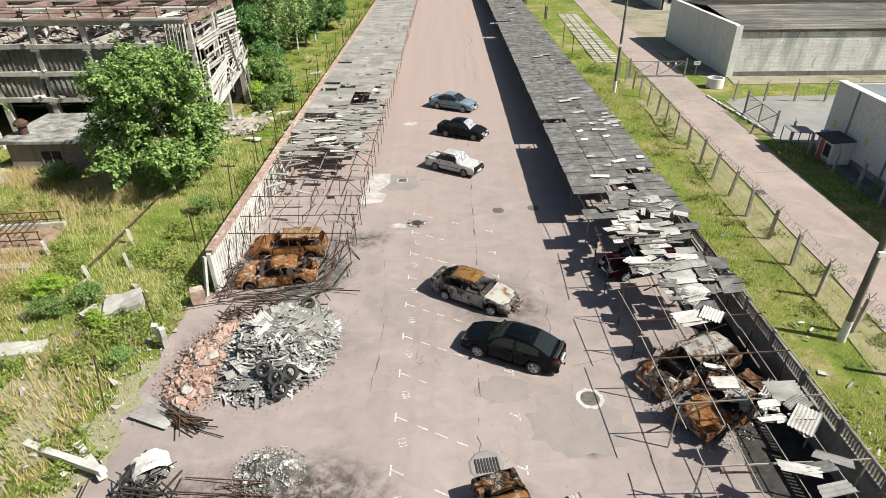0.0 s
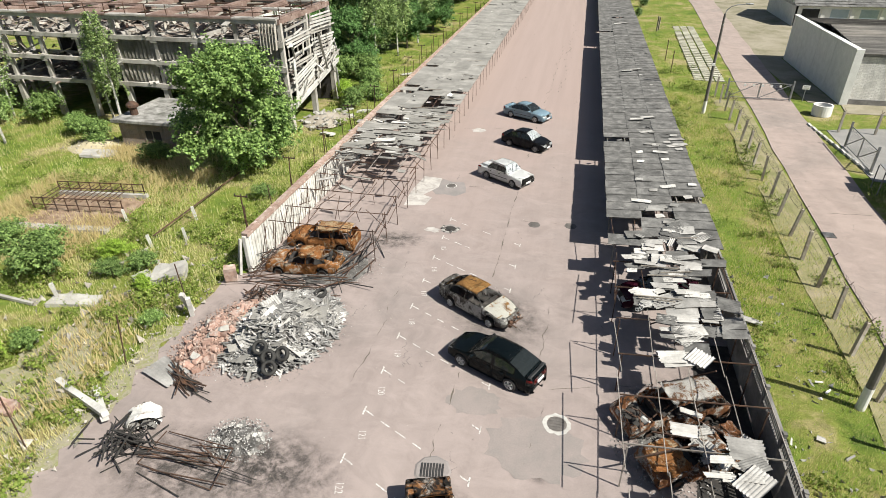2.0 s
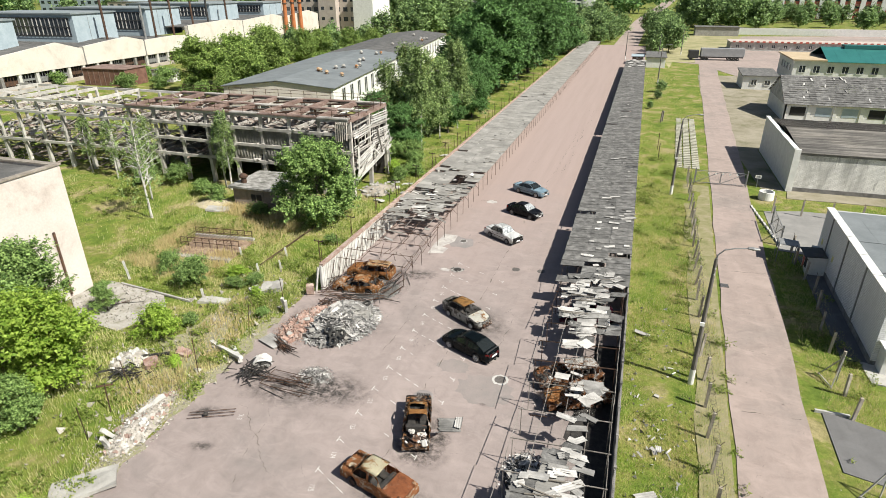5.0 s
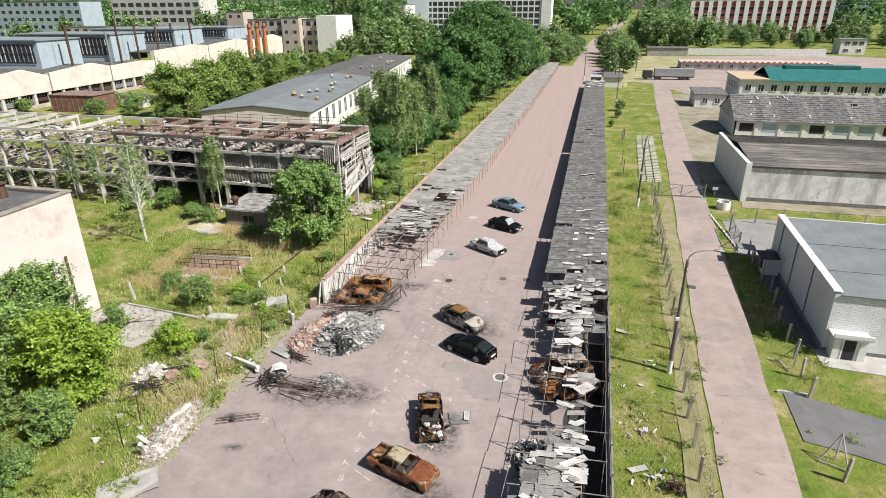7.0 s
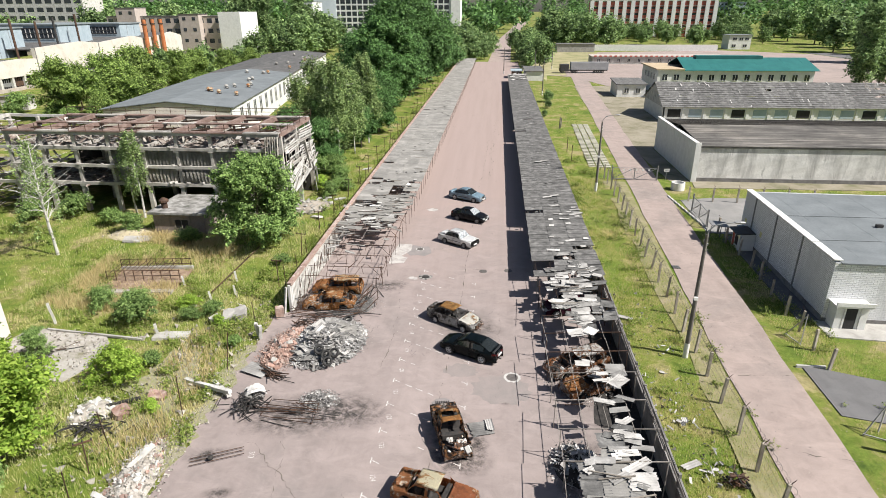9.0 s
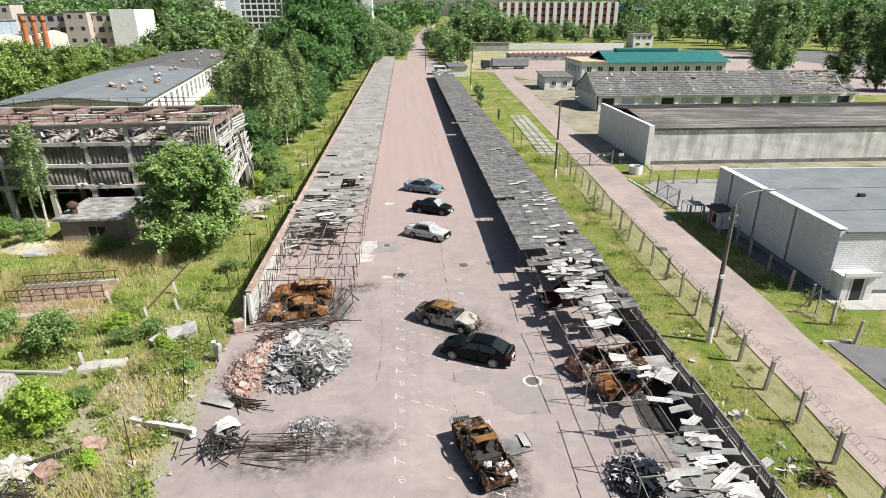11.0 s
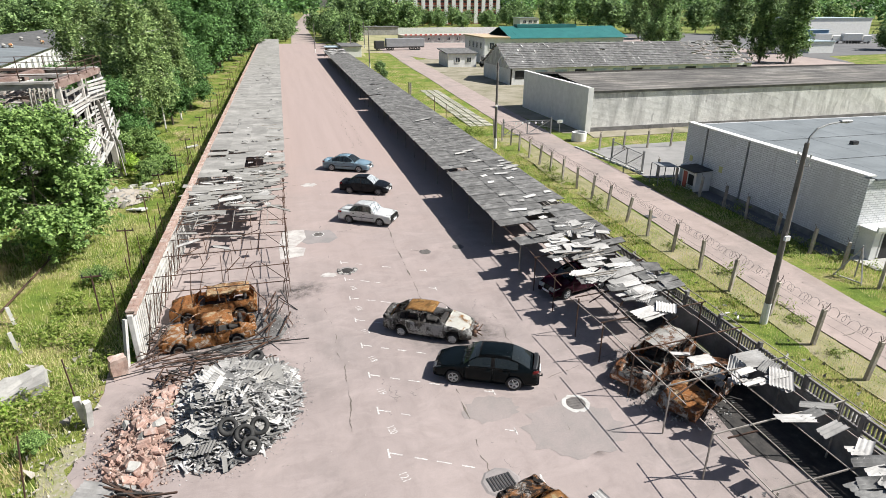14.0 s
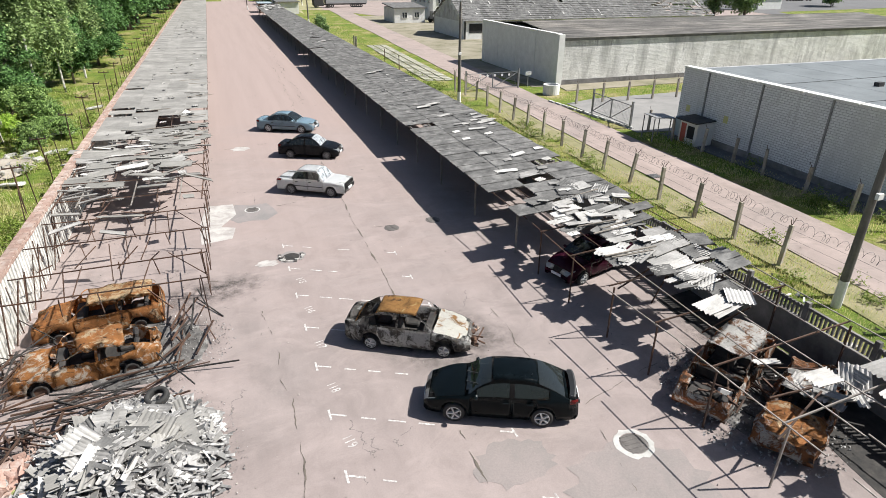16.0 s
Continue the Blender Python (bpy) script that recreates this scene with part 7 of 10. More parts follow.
def wheel(parent, x, y, r, rim=None, burnt=False, spokes=5):
    s = 1 if y > 0 else -1
    w = 0.10
    m = pose(x, y, r if not burnt else r * 0.78, 90 * -s, 0, 0)
    bm = B()
    if not burnt:
        lathe(bm, [(r * 0.68, -w), (r * 0.93, -w), (r, -w * 0.7), (r, w * 0.7), (r * 0.95, w * 0.96), (r * 0.70, w), (r * 0.68, w * 0.4), (r * 0.68, -w)], 24, m)
        wh = part("tyre", bm, RUBBER, parent, smooth=True)
    else:
        lathe(bm, [(r * 0.45, -w), (r * 0.76, -w), (r * 0.70, 0), (r * 0.76, w), (r * 0.62, w), (r * 0.5, 0.2 * w)], 16, m)
        wh = part("wheel", bm, SOOTBLACK, parent)
    bm = B()
    lathe(bm, [(r * 0.70, w * 0.80), (r * 0.64, w * 0.45), (r * 0.2, w * 0.4), (0.001, w * 0.5)], 18, m)
    part("wheel_disc", bm, (ALLOY if rim == "burnt_alloy" else RUSTBAR) if burnt else DARKSTEEL, wh)
    if not burnt or rim == "burnt_alloy":
        q = 1.0 if not burnt else 0.92
        bm = B()
        for i in range(spokes):
            u = 2 * math.pi * i / spokes
            a, b = Vector((0.03 * math.cos(u), 0.03 * math.sin(u), w * 0.78)), Vector((q * r * 0.66 * math.cos(u), q * r * 0.66 * math.sin(u), w * 0.92))
            bar(bm, m @ a, m @ b, 0.085 if spokes < 8 else 0.05, 0.04)
        lathe(bm, [(q * r * 0.71, w * 0.82), (q * r * 0.71, w * 1.0), (q * r * 0.63, w * 1.0), (q * r * 0.61, w * 0.6)], 24, m)
        lathe(bm, [(r * 0.13, w * 0.7), (r * 0.12, w * 1.0), (0.001, w * 1.02)], 10, m)
        part("rim", bm, ALLOY if rim in (None, "burnt_alloy") else rim, wh, "spoked wheel rim")

def car(name, label, spec, paint, x, y, heading, burnt=False, dent=0.0, seed=0, roofmat=None, hoodmat=None, doormat=None, z=0.0, hood=True, lamps=None, spokes=5, rim=None, cut_roof=False, bumper=None, spoiler=False, group="parked cars", tilt=0.0, screen=None, boot=True, strip=None):
    t = thing(name, label, "car", pose(x, y, z, tilt, 0, heading), group)
    s, h = spec, spec["L"] / 2
    ca, rf, rr, de = s["cowl"], s["roof_f"], s["roof_r"], s["deck"]
    prof = car_profile(s)
    top = max(range(len(prof)), key=lambda i: prof[i][1])
    def J(p):
        if not dent:
            return p
        return p + crumple(p, seed) * dent * (1.0 if p.z > 0.45 else 0.4)
    rows = []
    for px, pz in prof:
        half = car_ring(s, px, pz)
        ring = [(-a, b) for a, b in half] + [(a, b) for a, b in half[-2::-1]]
        rows.append([J(Vector((px, a, b))) for a, b in ring])
    nb = len(rows[0])
    xb = s.get("b_pillar", lerp(rf, rr, 0.46))
    xq = lerp(de, rr, s.get("cp", 0.45))
    square = s.get("square", False)
    x_door0, x_door1 = ca - 0.10, -s["axle_r"] + s["arch"] * 0.72
    faces = {}
    for i in range(len(prof) - 1):
        xc, zc = (prof[i][0] + prof[i + 1][0]) / 2, (prof[i][1] + prof[i + 1][1]) / 2
        front = i < top
        for j in range(nb - 1):
            jj = j if j < CAR_RING - 1 else nb - 2 - j
            side = "r" if j < CAR_RING - 1 else "l"
            key = "body"
            cabin = de < xc < ca and zc > s["belt"] + 0.03
            if jj >= 9:
                if front and xc > rf - 0.02 and zc > s["belt"] + 0.035 and xc < ca:
                    key = "windscreen" if jj > 9 or zc > s["belt"] + 0.05 else "body"
                    if jj == 9 and zc > s["roof"] - 0.12:
                        key = "windscreen"
                elif not front and xc < rr + 0.03 and zc > s["belt"] + 0.08 and xc > de:
                    key = "rear_window" if zc < s["roof"] - 0.06 else "roof"
                elif cabin:
                    key = "roof"
                    if cut_roof and xb - 0.42 < xc < xb + 0.10 and jj > 9:
                        continue
                elif front and xc > ca - 0.01 and zc > s["nose"] - 0.10 and (jj > 9 or xc < h - 0.3):
                    key = "hood"
                elif not front and zc > s["tail"] - 0.12 and jj > 9:
                    key = "boot_lid"
            if jj == 8 and front and ca - 0.02 < xc < h - 0.3:
                key = "hood"
            if jj in (6, 7) and cabin and zc > s["belt"] + 0.10:
                if abs(xc - xb) < 0.05:
                    key = "pillar" + side
                elif xb < xc < ca - 0.30:
                    key = "window_f" + side
                elif xq < xc < xb:
                    key = "window_b" + side
            if 1 <= jj <= 4 and x_door1 < xc < x_door0:
                key = ("door_f" if xc > xb else "door_b") + side
            if zc < s["nose"] - 0.02 and front and xc > h - 0.5 and jj >= 9 and zc > s["nose"] - (0.20 if not square else 0.22):
                key = "grille" if jj >= 11 - square else "headlight" + side if jj >= 9 else key
            if front and xc > h - (0.36 if not square else 0.0) and jj in (6, 7, 8) and zc > s["nose"] - 0.16:
                key = "headlight" + side
            if not front and xc < -h + 0.14 and s["tail"] - 0.30 < zc < s["tail"] - 0.06 and jj in (9, 10):
                key = "taillight" + side
            if not front and xc < -h + 0.3 and jj in (4, 5, 6) and zc > s["tail"] - 0.10:
                key = "taillight" + side
            if bumper is not None and abs(xc) > h - 0.10 and s["sill"] + 0.10 < zc < s["sill"] + 0.32 and jj >= 5:
                key = "bumper_f" if front else "bumper_b"
            if key.startswith(("wind", "rear_w", "headl", "taill", "grille")) and burnt:
                if key.startswith(("wind", "rear_w")):
                    continue
                key = "body"
            if key == "hood" and not hood:
                continue
            if key == "boot_lid" and not boot:
                continue
            faces.setdefault(key, []).append((i, j))
    kinds = {"body": ("body", paint), "roof": ("roof", roofmat or paint), "hood": ("hood", hoodmat or paint), "boot_lid": ("boot_lid", paint), "windscreen": ("windscreen", screen or CARGLASS), "rear_window": ("rear_window", CARGLASS), "grille": ("grille", BLACKTRIM), "bumper_f": ("bumper", bumper), "bumper_b": ("bumper", bumper)}
    out = {}
    for key, cells in faces.items():
        nm, mat = kinds.get(key) or (("door", doormat or paint) if key.startswith("door") else ("side_window", CARGLASS) if key.startswith("window") else ("b_pillar", paint if burnt else BLACKTRIM) if key.startswith("pillar") else ("headlight", lamps or HEADLAMP) if key.startswith("headl") else ("taillight", REDLENS))
        ids, vs, fs = {}, [], []
        for i, j in cells:
            f = []
            for a, b in ((i, j), (i, j + 1), (i + 1, j + 1), (i + 1, j)):
                if (a, b) not in ids:
                    ids[(a, b)] = len(vs)
                    vs.append(rows[a][b].copy())
                f.append(ids[(a, b)])
            fs.append(f)
        # door, hood and lid stand a few millimetres back from their neighbours; lamps and bumpers stand out
        if nm in ("door", "hood", "boot_lid"):
            mid = sum(vs, Vector()) / len(vs)
            for v in vs:
                d = v - mid
                k = 0.004 / max(0.2, d.length)
                v -= Vector((d.x, d.y * (0 if nm == "door" else 1), d.z)) * k * 1.6
        if nm in ("bumper", "headlight", "taillight", "grille"):
            for v in vs:
                d = Vector((1 if v.x > 0 else -1, 0, 0)) * 0.6 + Vector((0, v.y / (s["W"] / 2), 0)) * 0.4
                v += d * (0.05 if nm == "bumper" else 0.008 if nm != "grille" else 0.004)
        bm = B()
        bv = [bm.verts.new(v) for v in vs]
        for f in fs:
            bm.faces.new([bv[k] for k in f])
        if nm not in ("windscreen", "rear_window", "side_window"):
            bmesh.ops.solidify(bm, geom=bm.faces[:], thickness=-0.018)
        ob = part(nm, bm, mat, t, smooth=not (burnt and dent > 0.15))
        out[key] = ob
        if nm == "door" and not burnt:
            sg = -1 if key.endswith("r") else 1
            xe = min(v.x for v in vs) + 0.08
            yy = max(abs(v.y) for v in vs)
            zz = s["belt"] - 0.13
            solid("handle", xe, xe + 0.17, *sorted((sg * (yy - 0.012), sg * (yy + 0.02))), zz, zz + 0.035, BLACKTRIM if strip else paint, ob, "", 0.008)
        if nm == "door" and strip is not None:
            sg = -1 if key.endswith("r") else 1
            yy = max(abs(v.y) for v in vs)
            solid("side_strip", min(v.x for v in vs) + 0.02, max(v.x for v in vs) - 0.02, *sorted((sg * (yy - 0.01), sg * (yy + 0.012))), s["sill"] + 0.27, s["sill"] + 0.31, strip, ob)
    for sg in (1, -1):
        if not burnt:
            bm = B()
            box(bm, ca - 0.34, ca - 0.22, *sorted((sg * s["W"] * 0.475, sg * s["W"] * 0.575)), s["belt"] + 0.02, s["belt"] + 0.13)
            bmesh.ops.bevel(bm, geom=bm.edges[:], offset=0.028, segments=2, affect="EDGES")
            part("mirror", bm, BLACKTRIM if square else paint, t, smooth=True)
        for ax in (s["axle_f"], -s["axle_r"]):
            wheel(t, ax, sg * (s["W"] / 2 - 0.115), s["wheel"], burnt=burnt, spokes=spokes, rim=rim)
    # inside and below
    w = s["W"] / 2 * 0.80
    inm = SOOTBLACK if burnt else DARKIN
    solid("underbody", -h + 0.22, h - 0.24, -s["W"] * 0.33, s["W"] * 0.33, s["sill"] + 0.0, s["sill"] + 0.16, SOOTBLACK, t)
    solid("cabin_floor", de + 0.25, ca - 0.06, -w, w, s["sill"] + 0.162, s["sill"] + 0.2, inm, t)
    solid("dashboard", ca - 0.42, ca - 0.12, -w, w, 0.46, s["belt"] - 0.06, inm, t, "", 0.05)
    for xx in (xb + 0.12, de + 0.62):
        for yy in (-0.35, 0.35):
            bm = B()
            m = pose(xx, yy, s["sill"] + 0.2, 0, 0, 0)
            box(bm, -0.05, 0.42, -0.23, 0.23, 0, 0.16, m)
            box(bm, -0.10, 0.05, -0.23, 0.23, 0.1, 0.62, m @ pose(0, 0, 0, 0, -14, 0))
            bmesh.ops.bevel(bm, geom=bm.edges[:], offset=0.04, segments=1, affect="EDGES")
            part("seat", bm, (SOOTBLACK if burnt else SEATGREY), t)
    if burnt:
        bm = B()
        bar(bm, (xb, -w, s["belt"] - 0.2), (xb, w, s["belt"] - 0.15), 0.04)
        bar(bm, (ca - 0.2, -w, s["belt"] - 0.1), (ca - 0.2, w, s["belt"] - 0.08), 0.05)
        part("cross_bar", bm, RUSTBAR, t)
    if not burnt:
        solid("number_plate", -h - 0.03, -h + 0.02, -0.26, 0.26, s["tail"] - 0.36, s["tail"] - 0.25, PLATE, t, "white number plate")
        solid("number_plate", h - 0.02, h + (0.075 if bumper is not None else 0.02), -0.26, 0.26, s["sill"] + 0.14, s["sill"] + 0.25, PLATE, t, "white number plate")
        for yy in (-0.30, 0.18):
            bm = B()
            bar(bm, (ca + 0.03, yy, s["belt"] + 0.075), (ca - 0.30, yy + 0.34, s["belt"] + 0.075 + 0.28 * (s["roof"] - s["belt"]) / (ca - rf) * 1.75 * 0.60), 0.018)
            part("wiper", bm, BLACKTRIM, t)
    if spoiler:
        bm = B()
        ys = [-0.62, -0.54, -0.3, 0, 0.3, 0.54, 0.62]
        vs = []
        for yy in ys:
            zt = s["tail"] + 0.12 - 0.09 * (abs(yy) / 0.62) ** 6
            for dx, dz in ((0.16, -0.03), (0.03, 0.03), (-0.02, 0.015), (0.02, -0.03)):
                vs.append(bm.verts.new((-h + 0.10 + dx + 0.05 * (abs(yy) / 0.62) ** 3, yy, zt + dz)))
        for a in range(len(ys) - 1):
            for c in range(4):
                d = (c + 1) % 4
                bm.faces.new((vs[4 * a + c], vs[4 * a + 4 + c], vs[4 * a + 4 + d], vs[4 * a + d]))
        bm.faces.new(vs[0:4])
        bm.faces.new(vs[-4:][::-1])
        for yy in (-0.58, 0.58):
            box(bm, -h + 0.12, -h + 0.26, yy - 0.035, yy + 0.035, s["tail"] - 0.04, s["tail"] + 0.06)
        bmesh.ops.recalc_face_normals(bm, faces=bm.faces[:])
        part("spoiler", bm, BLACKTRIM, t)
        bm = B()
        tube(bm, (-h + 0.05, 0, 0.3), (-h - 0.12, 0, 0.3), 0.025)
        tube(bm, (-h - 0.10, 0, 0.3), (-h - 0.10, 0, 0.4), 0.03)
        part("tow_bar", bm, DARKSTEEL, t)
        bm = B()
        tube(bm, (rr + 0.18, 0.28, s["roof"] - 0.02), (rr + 0.14, 0.28, s["roof"] + 0.06), 0.02, 0.012)
        part("aerial", bm, BLACKTRIM, t)
    return t

SEATGREY = M("grey_seat_cloth", [(0.3, (0.05, 0.05, 0.052)), (0.7, (0.10, 0.10, 0.105))], 3, 20, 0.9, bump=0)
SALOON = dict(L=4.68, W=1.74, sill=0.24, arch=0.34, wheel=0.315, axle_f=1.37, axle_r=1.33, nose=0.72, belt=0.90, tail=0.98, cowl=1.02, deck=-1.66, roof=1.44, roof_f=0.30, roof_r=-0.82, cp=0.40)
HATCH = dict(L=4.46, W=1.69, sill=0.22, arch=0.335, wheel=0.31, axle_f=1.32, axle_r=1.20, nose=0.67, belt=0.905, tail=0.96, cowl=0.98, deck=-1.94, roof=1.40, roof_f=0.27, roof_r=-1.02, cp=0.66, taper=0.22)
BOXY = dict(L=4.12, W=1.61, sill=0.26, arch=0.33, wheel=0.295, axle_f=1.22, axle_r=1.20, nose=0.80, belt=0.90, tail=0.90, cowl=0.86, deck=-1.22, roof=1.42, roof_f=0.38, roof_r=-0.78, cp=0.16, taper=0.05, square=True, lean=0.30)
COMPACT = dict(L=4.25, W=1.66, sill=0.24, arch=0.33, wheel=0.29, axle_f=1.30, axle_r=1.22, nose=0.70, belt=0.90, tail=0.97, cowl=1.00, deck=-1.52, roof=1.43, roof_f=0.34, roof_r=-0.78, cp=0.35)
WAGON = dict(L=4.3, W=1.66, sill=0.22, arch=0.33, wheel=0.29, axle_f=1.28, axle_r=1.25, nose=0.72, belt=0.90, tail=0.94, cowl=0.88, deck=-2.02, roof=1.42, roof_f=0.30, roof_r=-1.78, cp=0.12, taper=0.06, square=True, lean=0.30)

CRAZED = M("crazed_glass", [(0.38, (0.10, 0.11, 0.115)), (0.5, (0.34, 0.36, 0.37)), (0.66, (0.62, 0.64, 0.65))], 5.0, 22, 0.3)
DKGREEN = car_paint("black_green_paint", (0.006, 0.010, 0.012), 0.02)
BLUEPAINT = car_paint("light_blue_paint", (0.30, 0.42, 0.50), 0.1)
BLACKPAINT = car_paint("dusty_black_paint", (0.012, 0.014, 0.018), 0.12)
WHITECAR = car_paint("dirty_white_paint", (0.80, 0.80, 0.79), 0.16)
PURPLE = car_paint("dark_purple_paint", (0.055, 0.008, 0.022), 0.1)

car("hatchback", "glossy black-green five-door hatchback with a rear spoiler", HATCH, DKGREEN, 4.87, -1.31, 154.7, spoiler=True)
car("burnt_saloon", "burnt-out grey hatchback with a rusted orange roof and ash-white hood", dict(HATCH, L=4.42, W=1.69, axle_f=1.34, axle_r=1.20, deck=-1.80, roof_f=0.36, roof_r=-1.0), BURNTGREY, 3.38, 2.9, -31, burnt=True, doormat=burnt_paint("ash_grey_door", (0.16, 0.145, 0.13), (0.58, 0.57, 0.55), (0.03, 0.027, 0.025), 0.44, 0.43), dent=0.03, seed=3, rim="burnt_alloy", roofmat=burnt_paint("rust_roof", (0.42, 0.22, 0.07), (0.60, 0.46, 0.22), (0.09, 0.045, 0.025), 0.58, 0.44), hoodmat=burnt_paint("ash_hood", (0.34, 0.17, 0.05), (0.68, 0.66, 0.60), (0.16, 0.13, 0.10), 0.40, 0.30), group="burnt cars")
car("white_saloon", "dirty white boxy saloon with black trim, slumped on its tyres", BOXY, WHITECAR, 2.68, 19.25, -32, bumper=BLACKTRIM, spokes=8, rim=GREYSTEEL, lamps=BLACKTRIM, strip=BLACKTRIM, screen=CRAZED)
car("black_saloon", "dusty black compact saloon with a broken nose", COMPACT, BLACKPAINT, 3.52, 26.55, -26, spokes=8, rim=GREYSTEEL, seed=4, screen=CRAZED)
car("blue_saloon", "clean light blue metallic saloon", SALOON, BLUEPAINT, 2.85, 34.25, -27.6, spokes=7, strip=BLACKTRIM)
car("purple_saloon", "dark purple saloon under torn roof sheets", COMPACT, PURPLE, 12.35, 5.4, 196)
ASHROOF = burnt_paint("ash_white_roof", (0.24, 0.12, 0.06), (0.60, 0.58, 0.55), (0.06, 0.05, 0.045), 0.43, 0.42)
car("burnt_car", "burnt-out car shell with a bare engine bay and rusty roof frame", BOXY, burnt_paint("burnt_brown", (0.36, 0.16, 0.055), (0.60, 0.57, 0.53), (0.028, 0.023, 0.02), 0.50, 0.56), 4.1, -10.1, -73, burnt=True, dent=0.07, seed=8, roofmat=burnt_paint("bright_rust_roof", (0.40, 0.19, 0.06), (0.56, 0.44, 0.26), (0.08, 0.045, 0.03), 0.55, 0.34), hood=False, cut_roof=True, group="burnt cars")
car("burnt_car", "burnt-out orange boxy saloon with a flaking pale roof", BOXY, burnt_paint("burnt_brown_flaking", (0.38, 0.155, 0.058), (0.64, 0.58, 0.46), (0.035, 0.024, 0.02), 0.52, 0.43), 3.7, -14.8, -17, burnt=True, dent=0.035, seed=9, hoodmat=burnt_paint("burnt_red_hood", (0.34, 0.12, 0.05), (0.60, 0.52, 0.40), (0.05, 0.03, 0.02), 0.60, 0.36), roofmat=burnt_paint("flaking_cream_roof", (0.42, 0.21, 0.075), (0.70, 0.64, 0.46), (0.08, 0.045, 0.03), 0.42, 0.36), group="burnt cars")
car("burnt_car", "burnt-out car with an ash-white roof", HATCH, RUSTASH, 2.0, -19.0, -17, burnt=True, dent=0.06, seed=10, group="burnt cars")
car("burnt_car", "crumpled burnt-out orange hatchback among rusty bars", dict(HATCH, L=4.3, roof=1.27, belt=0.86, roof_w=0.72), burnt_paint("burnt_orange_patchy", (0.43, 0.185, 0.055), (0.66, 0.58, 0.48), (0.03, 0.022, 0.018), 0.50, 0.45), -6.9, 4.75, 187, burnt=True, dent=0.13, seed=11, roofmat=RUSTCAR, z=-0.12, group="burnt cars")
car("burnt_wagon", "burnt-out orange estate car below bare roof bars", dict(WAGON, L=4.15, roof=1.36), RUSTCAR, -6.9, 7.6, 183, burnt=True, dent=0.08, seed=12, z=-0.12, roofmat=burnt_paint("burnt_tan_roof", (0.42, 0.20, 0.075), (0.58, 0.43, 0.26), (0.05, 0.03, 0.02), 0.46, 0.44), group="burnt cars")
car("burnt_car", "burnt-out ash-flecked orange car below the carport frame", WAGON, burnt_paint("burnt_white_orange", (0.28, 0.12, 0.05), (0.58, 0.56, 0.52), (0.045, 0.036, 0.03), 0.50, 0.47), 12.0, -2.75, 207, burnt=True, dent=0.09, seed=13, hood=False, roofmat=ASHROOF, group="burnt cars")
car("burnt_car", "crushed burnt-out car covered in ash and slate below the carport frame", dict(BOXY, roof=1.2), burnt_paint("burnt_dark_orange", (0.26, 0.11, 0.045), (0.55, 0.53, 0.50), (0.045, 0.036, 0.03), 0.50, 0.48), 12.75, -4.9, 207, burnt=True, dent=0.18, seed=14, roofmat=ASHROOF, hoodmat=RUSTCAR, group="burnt cars")

def engine_bits(x, y, heading, n, seed, spread=(0.55, 0.6), z=0.75, mats=(RUSTASH, SOOTBLACK, WHITECON, RUSTBAR), size=1.0):
    t = thing("engine", "ash-covered engine block in the open bay", "engine", pose(x, y, 0, 0, 0, heading), "engines of burnt cars")
    rng = random.Random(seed)
    for i in range(n):
        bm = B()
        s = rng.uniform(0.08, 0.22) * size
        box(bm, -s, s, -s * 0.7, s * 0.7, -s * 0.5, s * 0.5, pose(rng.uniform(-spread[0], spread[0]), rng.uniform(-spread[1], spread[1]), z + rng.uniform(-0.02, 0.12), rng.uniform(-40, 40), rng.uniform(-40, 40), rng.uniform(0, 180)))
        bmesh.ops.bevel(bm, geom=bm.edges[:], offset=0.02, segments=1, affect="EDGES")
        part("block", bm, rng.choice(mats), t)
    for i in range(6):
        bm = B()
        tube(bm, (rng.uniform(-0.6, 0.6), rng.uniform(-0.6, 0.6), z), (rng.uniform(-0.6, 0.6), rng.uniform(-0.6, 0.6), z + 0.2), 0.03)
        part("hose", bm, RUSTBAR, t)

engine_bits(4.55, -11.55, -73, 18, 1, mats=(WHITECON, RUSTASH, WHITECON, SOOTBLACK, RUSTBAR))
engine_bits(5.25, 1.80, -29, 9, 2, (0.18, 0.5), 0.42, (SOOTBLACK, SOOTBLACK, RUSTBAR, RUSTASH), 0.6)
engine_bits(10.85, -3.75, 207, 8, 3, (0.4, 0.5), 0.6)

def truck(label, m, L, H, tarp, cabmat, group):
    t = thing("lorry", label, "truck", m, group)
    solid("trailer", 1.5, L, -1.25, 1.25, 1.2, H, tarp, t, "", 0.08)
    solid("chassis", 0, L - 0.2, -1.0, 1.0, 0.85, 1.15, DARKSTEEL, t)
    c = solid("cab", -2.4, 0.9, -1.2, 1.2, 0.6, 3.2, cabmat, t, "", 0.12)
    solid("windscreen", -2.43, -2.41, -1.05, 1.05, 1.9, 2.8, PANEGLASS, c)
    for x in (-1.4, 2.4, 3.6, L - 4.6, L - 3.3, L - 2.0):
        for s in (-1, 1):
            bm = B()
            lathe(bm, [(0.2, -0.15), (0.5, -0.15), (0.52, 0), (0.5, 0.15), (0.2, 0.15)], 14, pose(x, s * 1.1, 0.52, 90, 0, 0))
            part("wheel", bm, RUBBER, t)

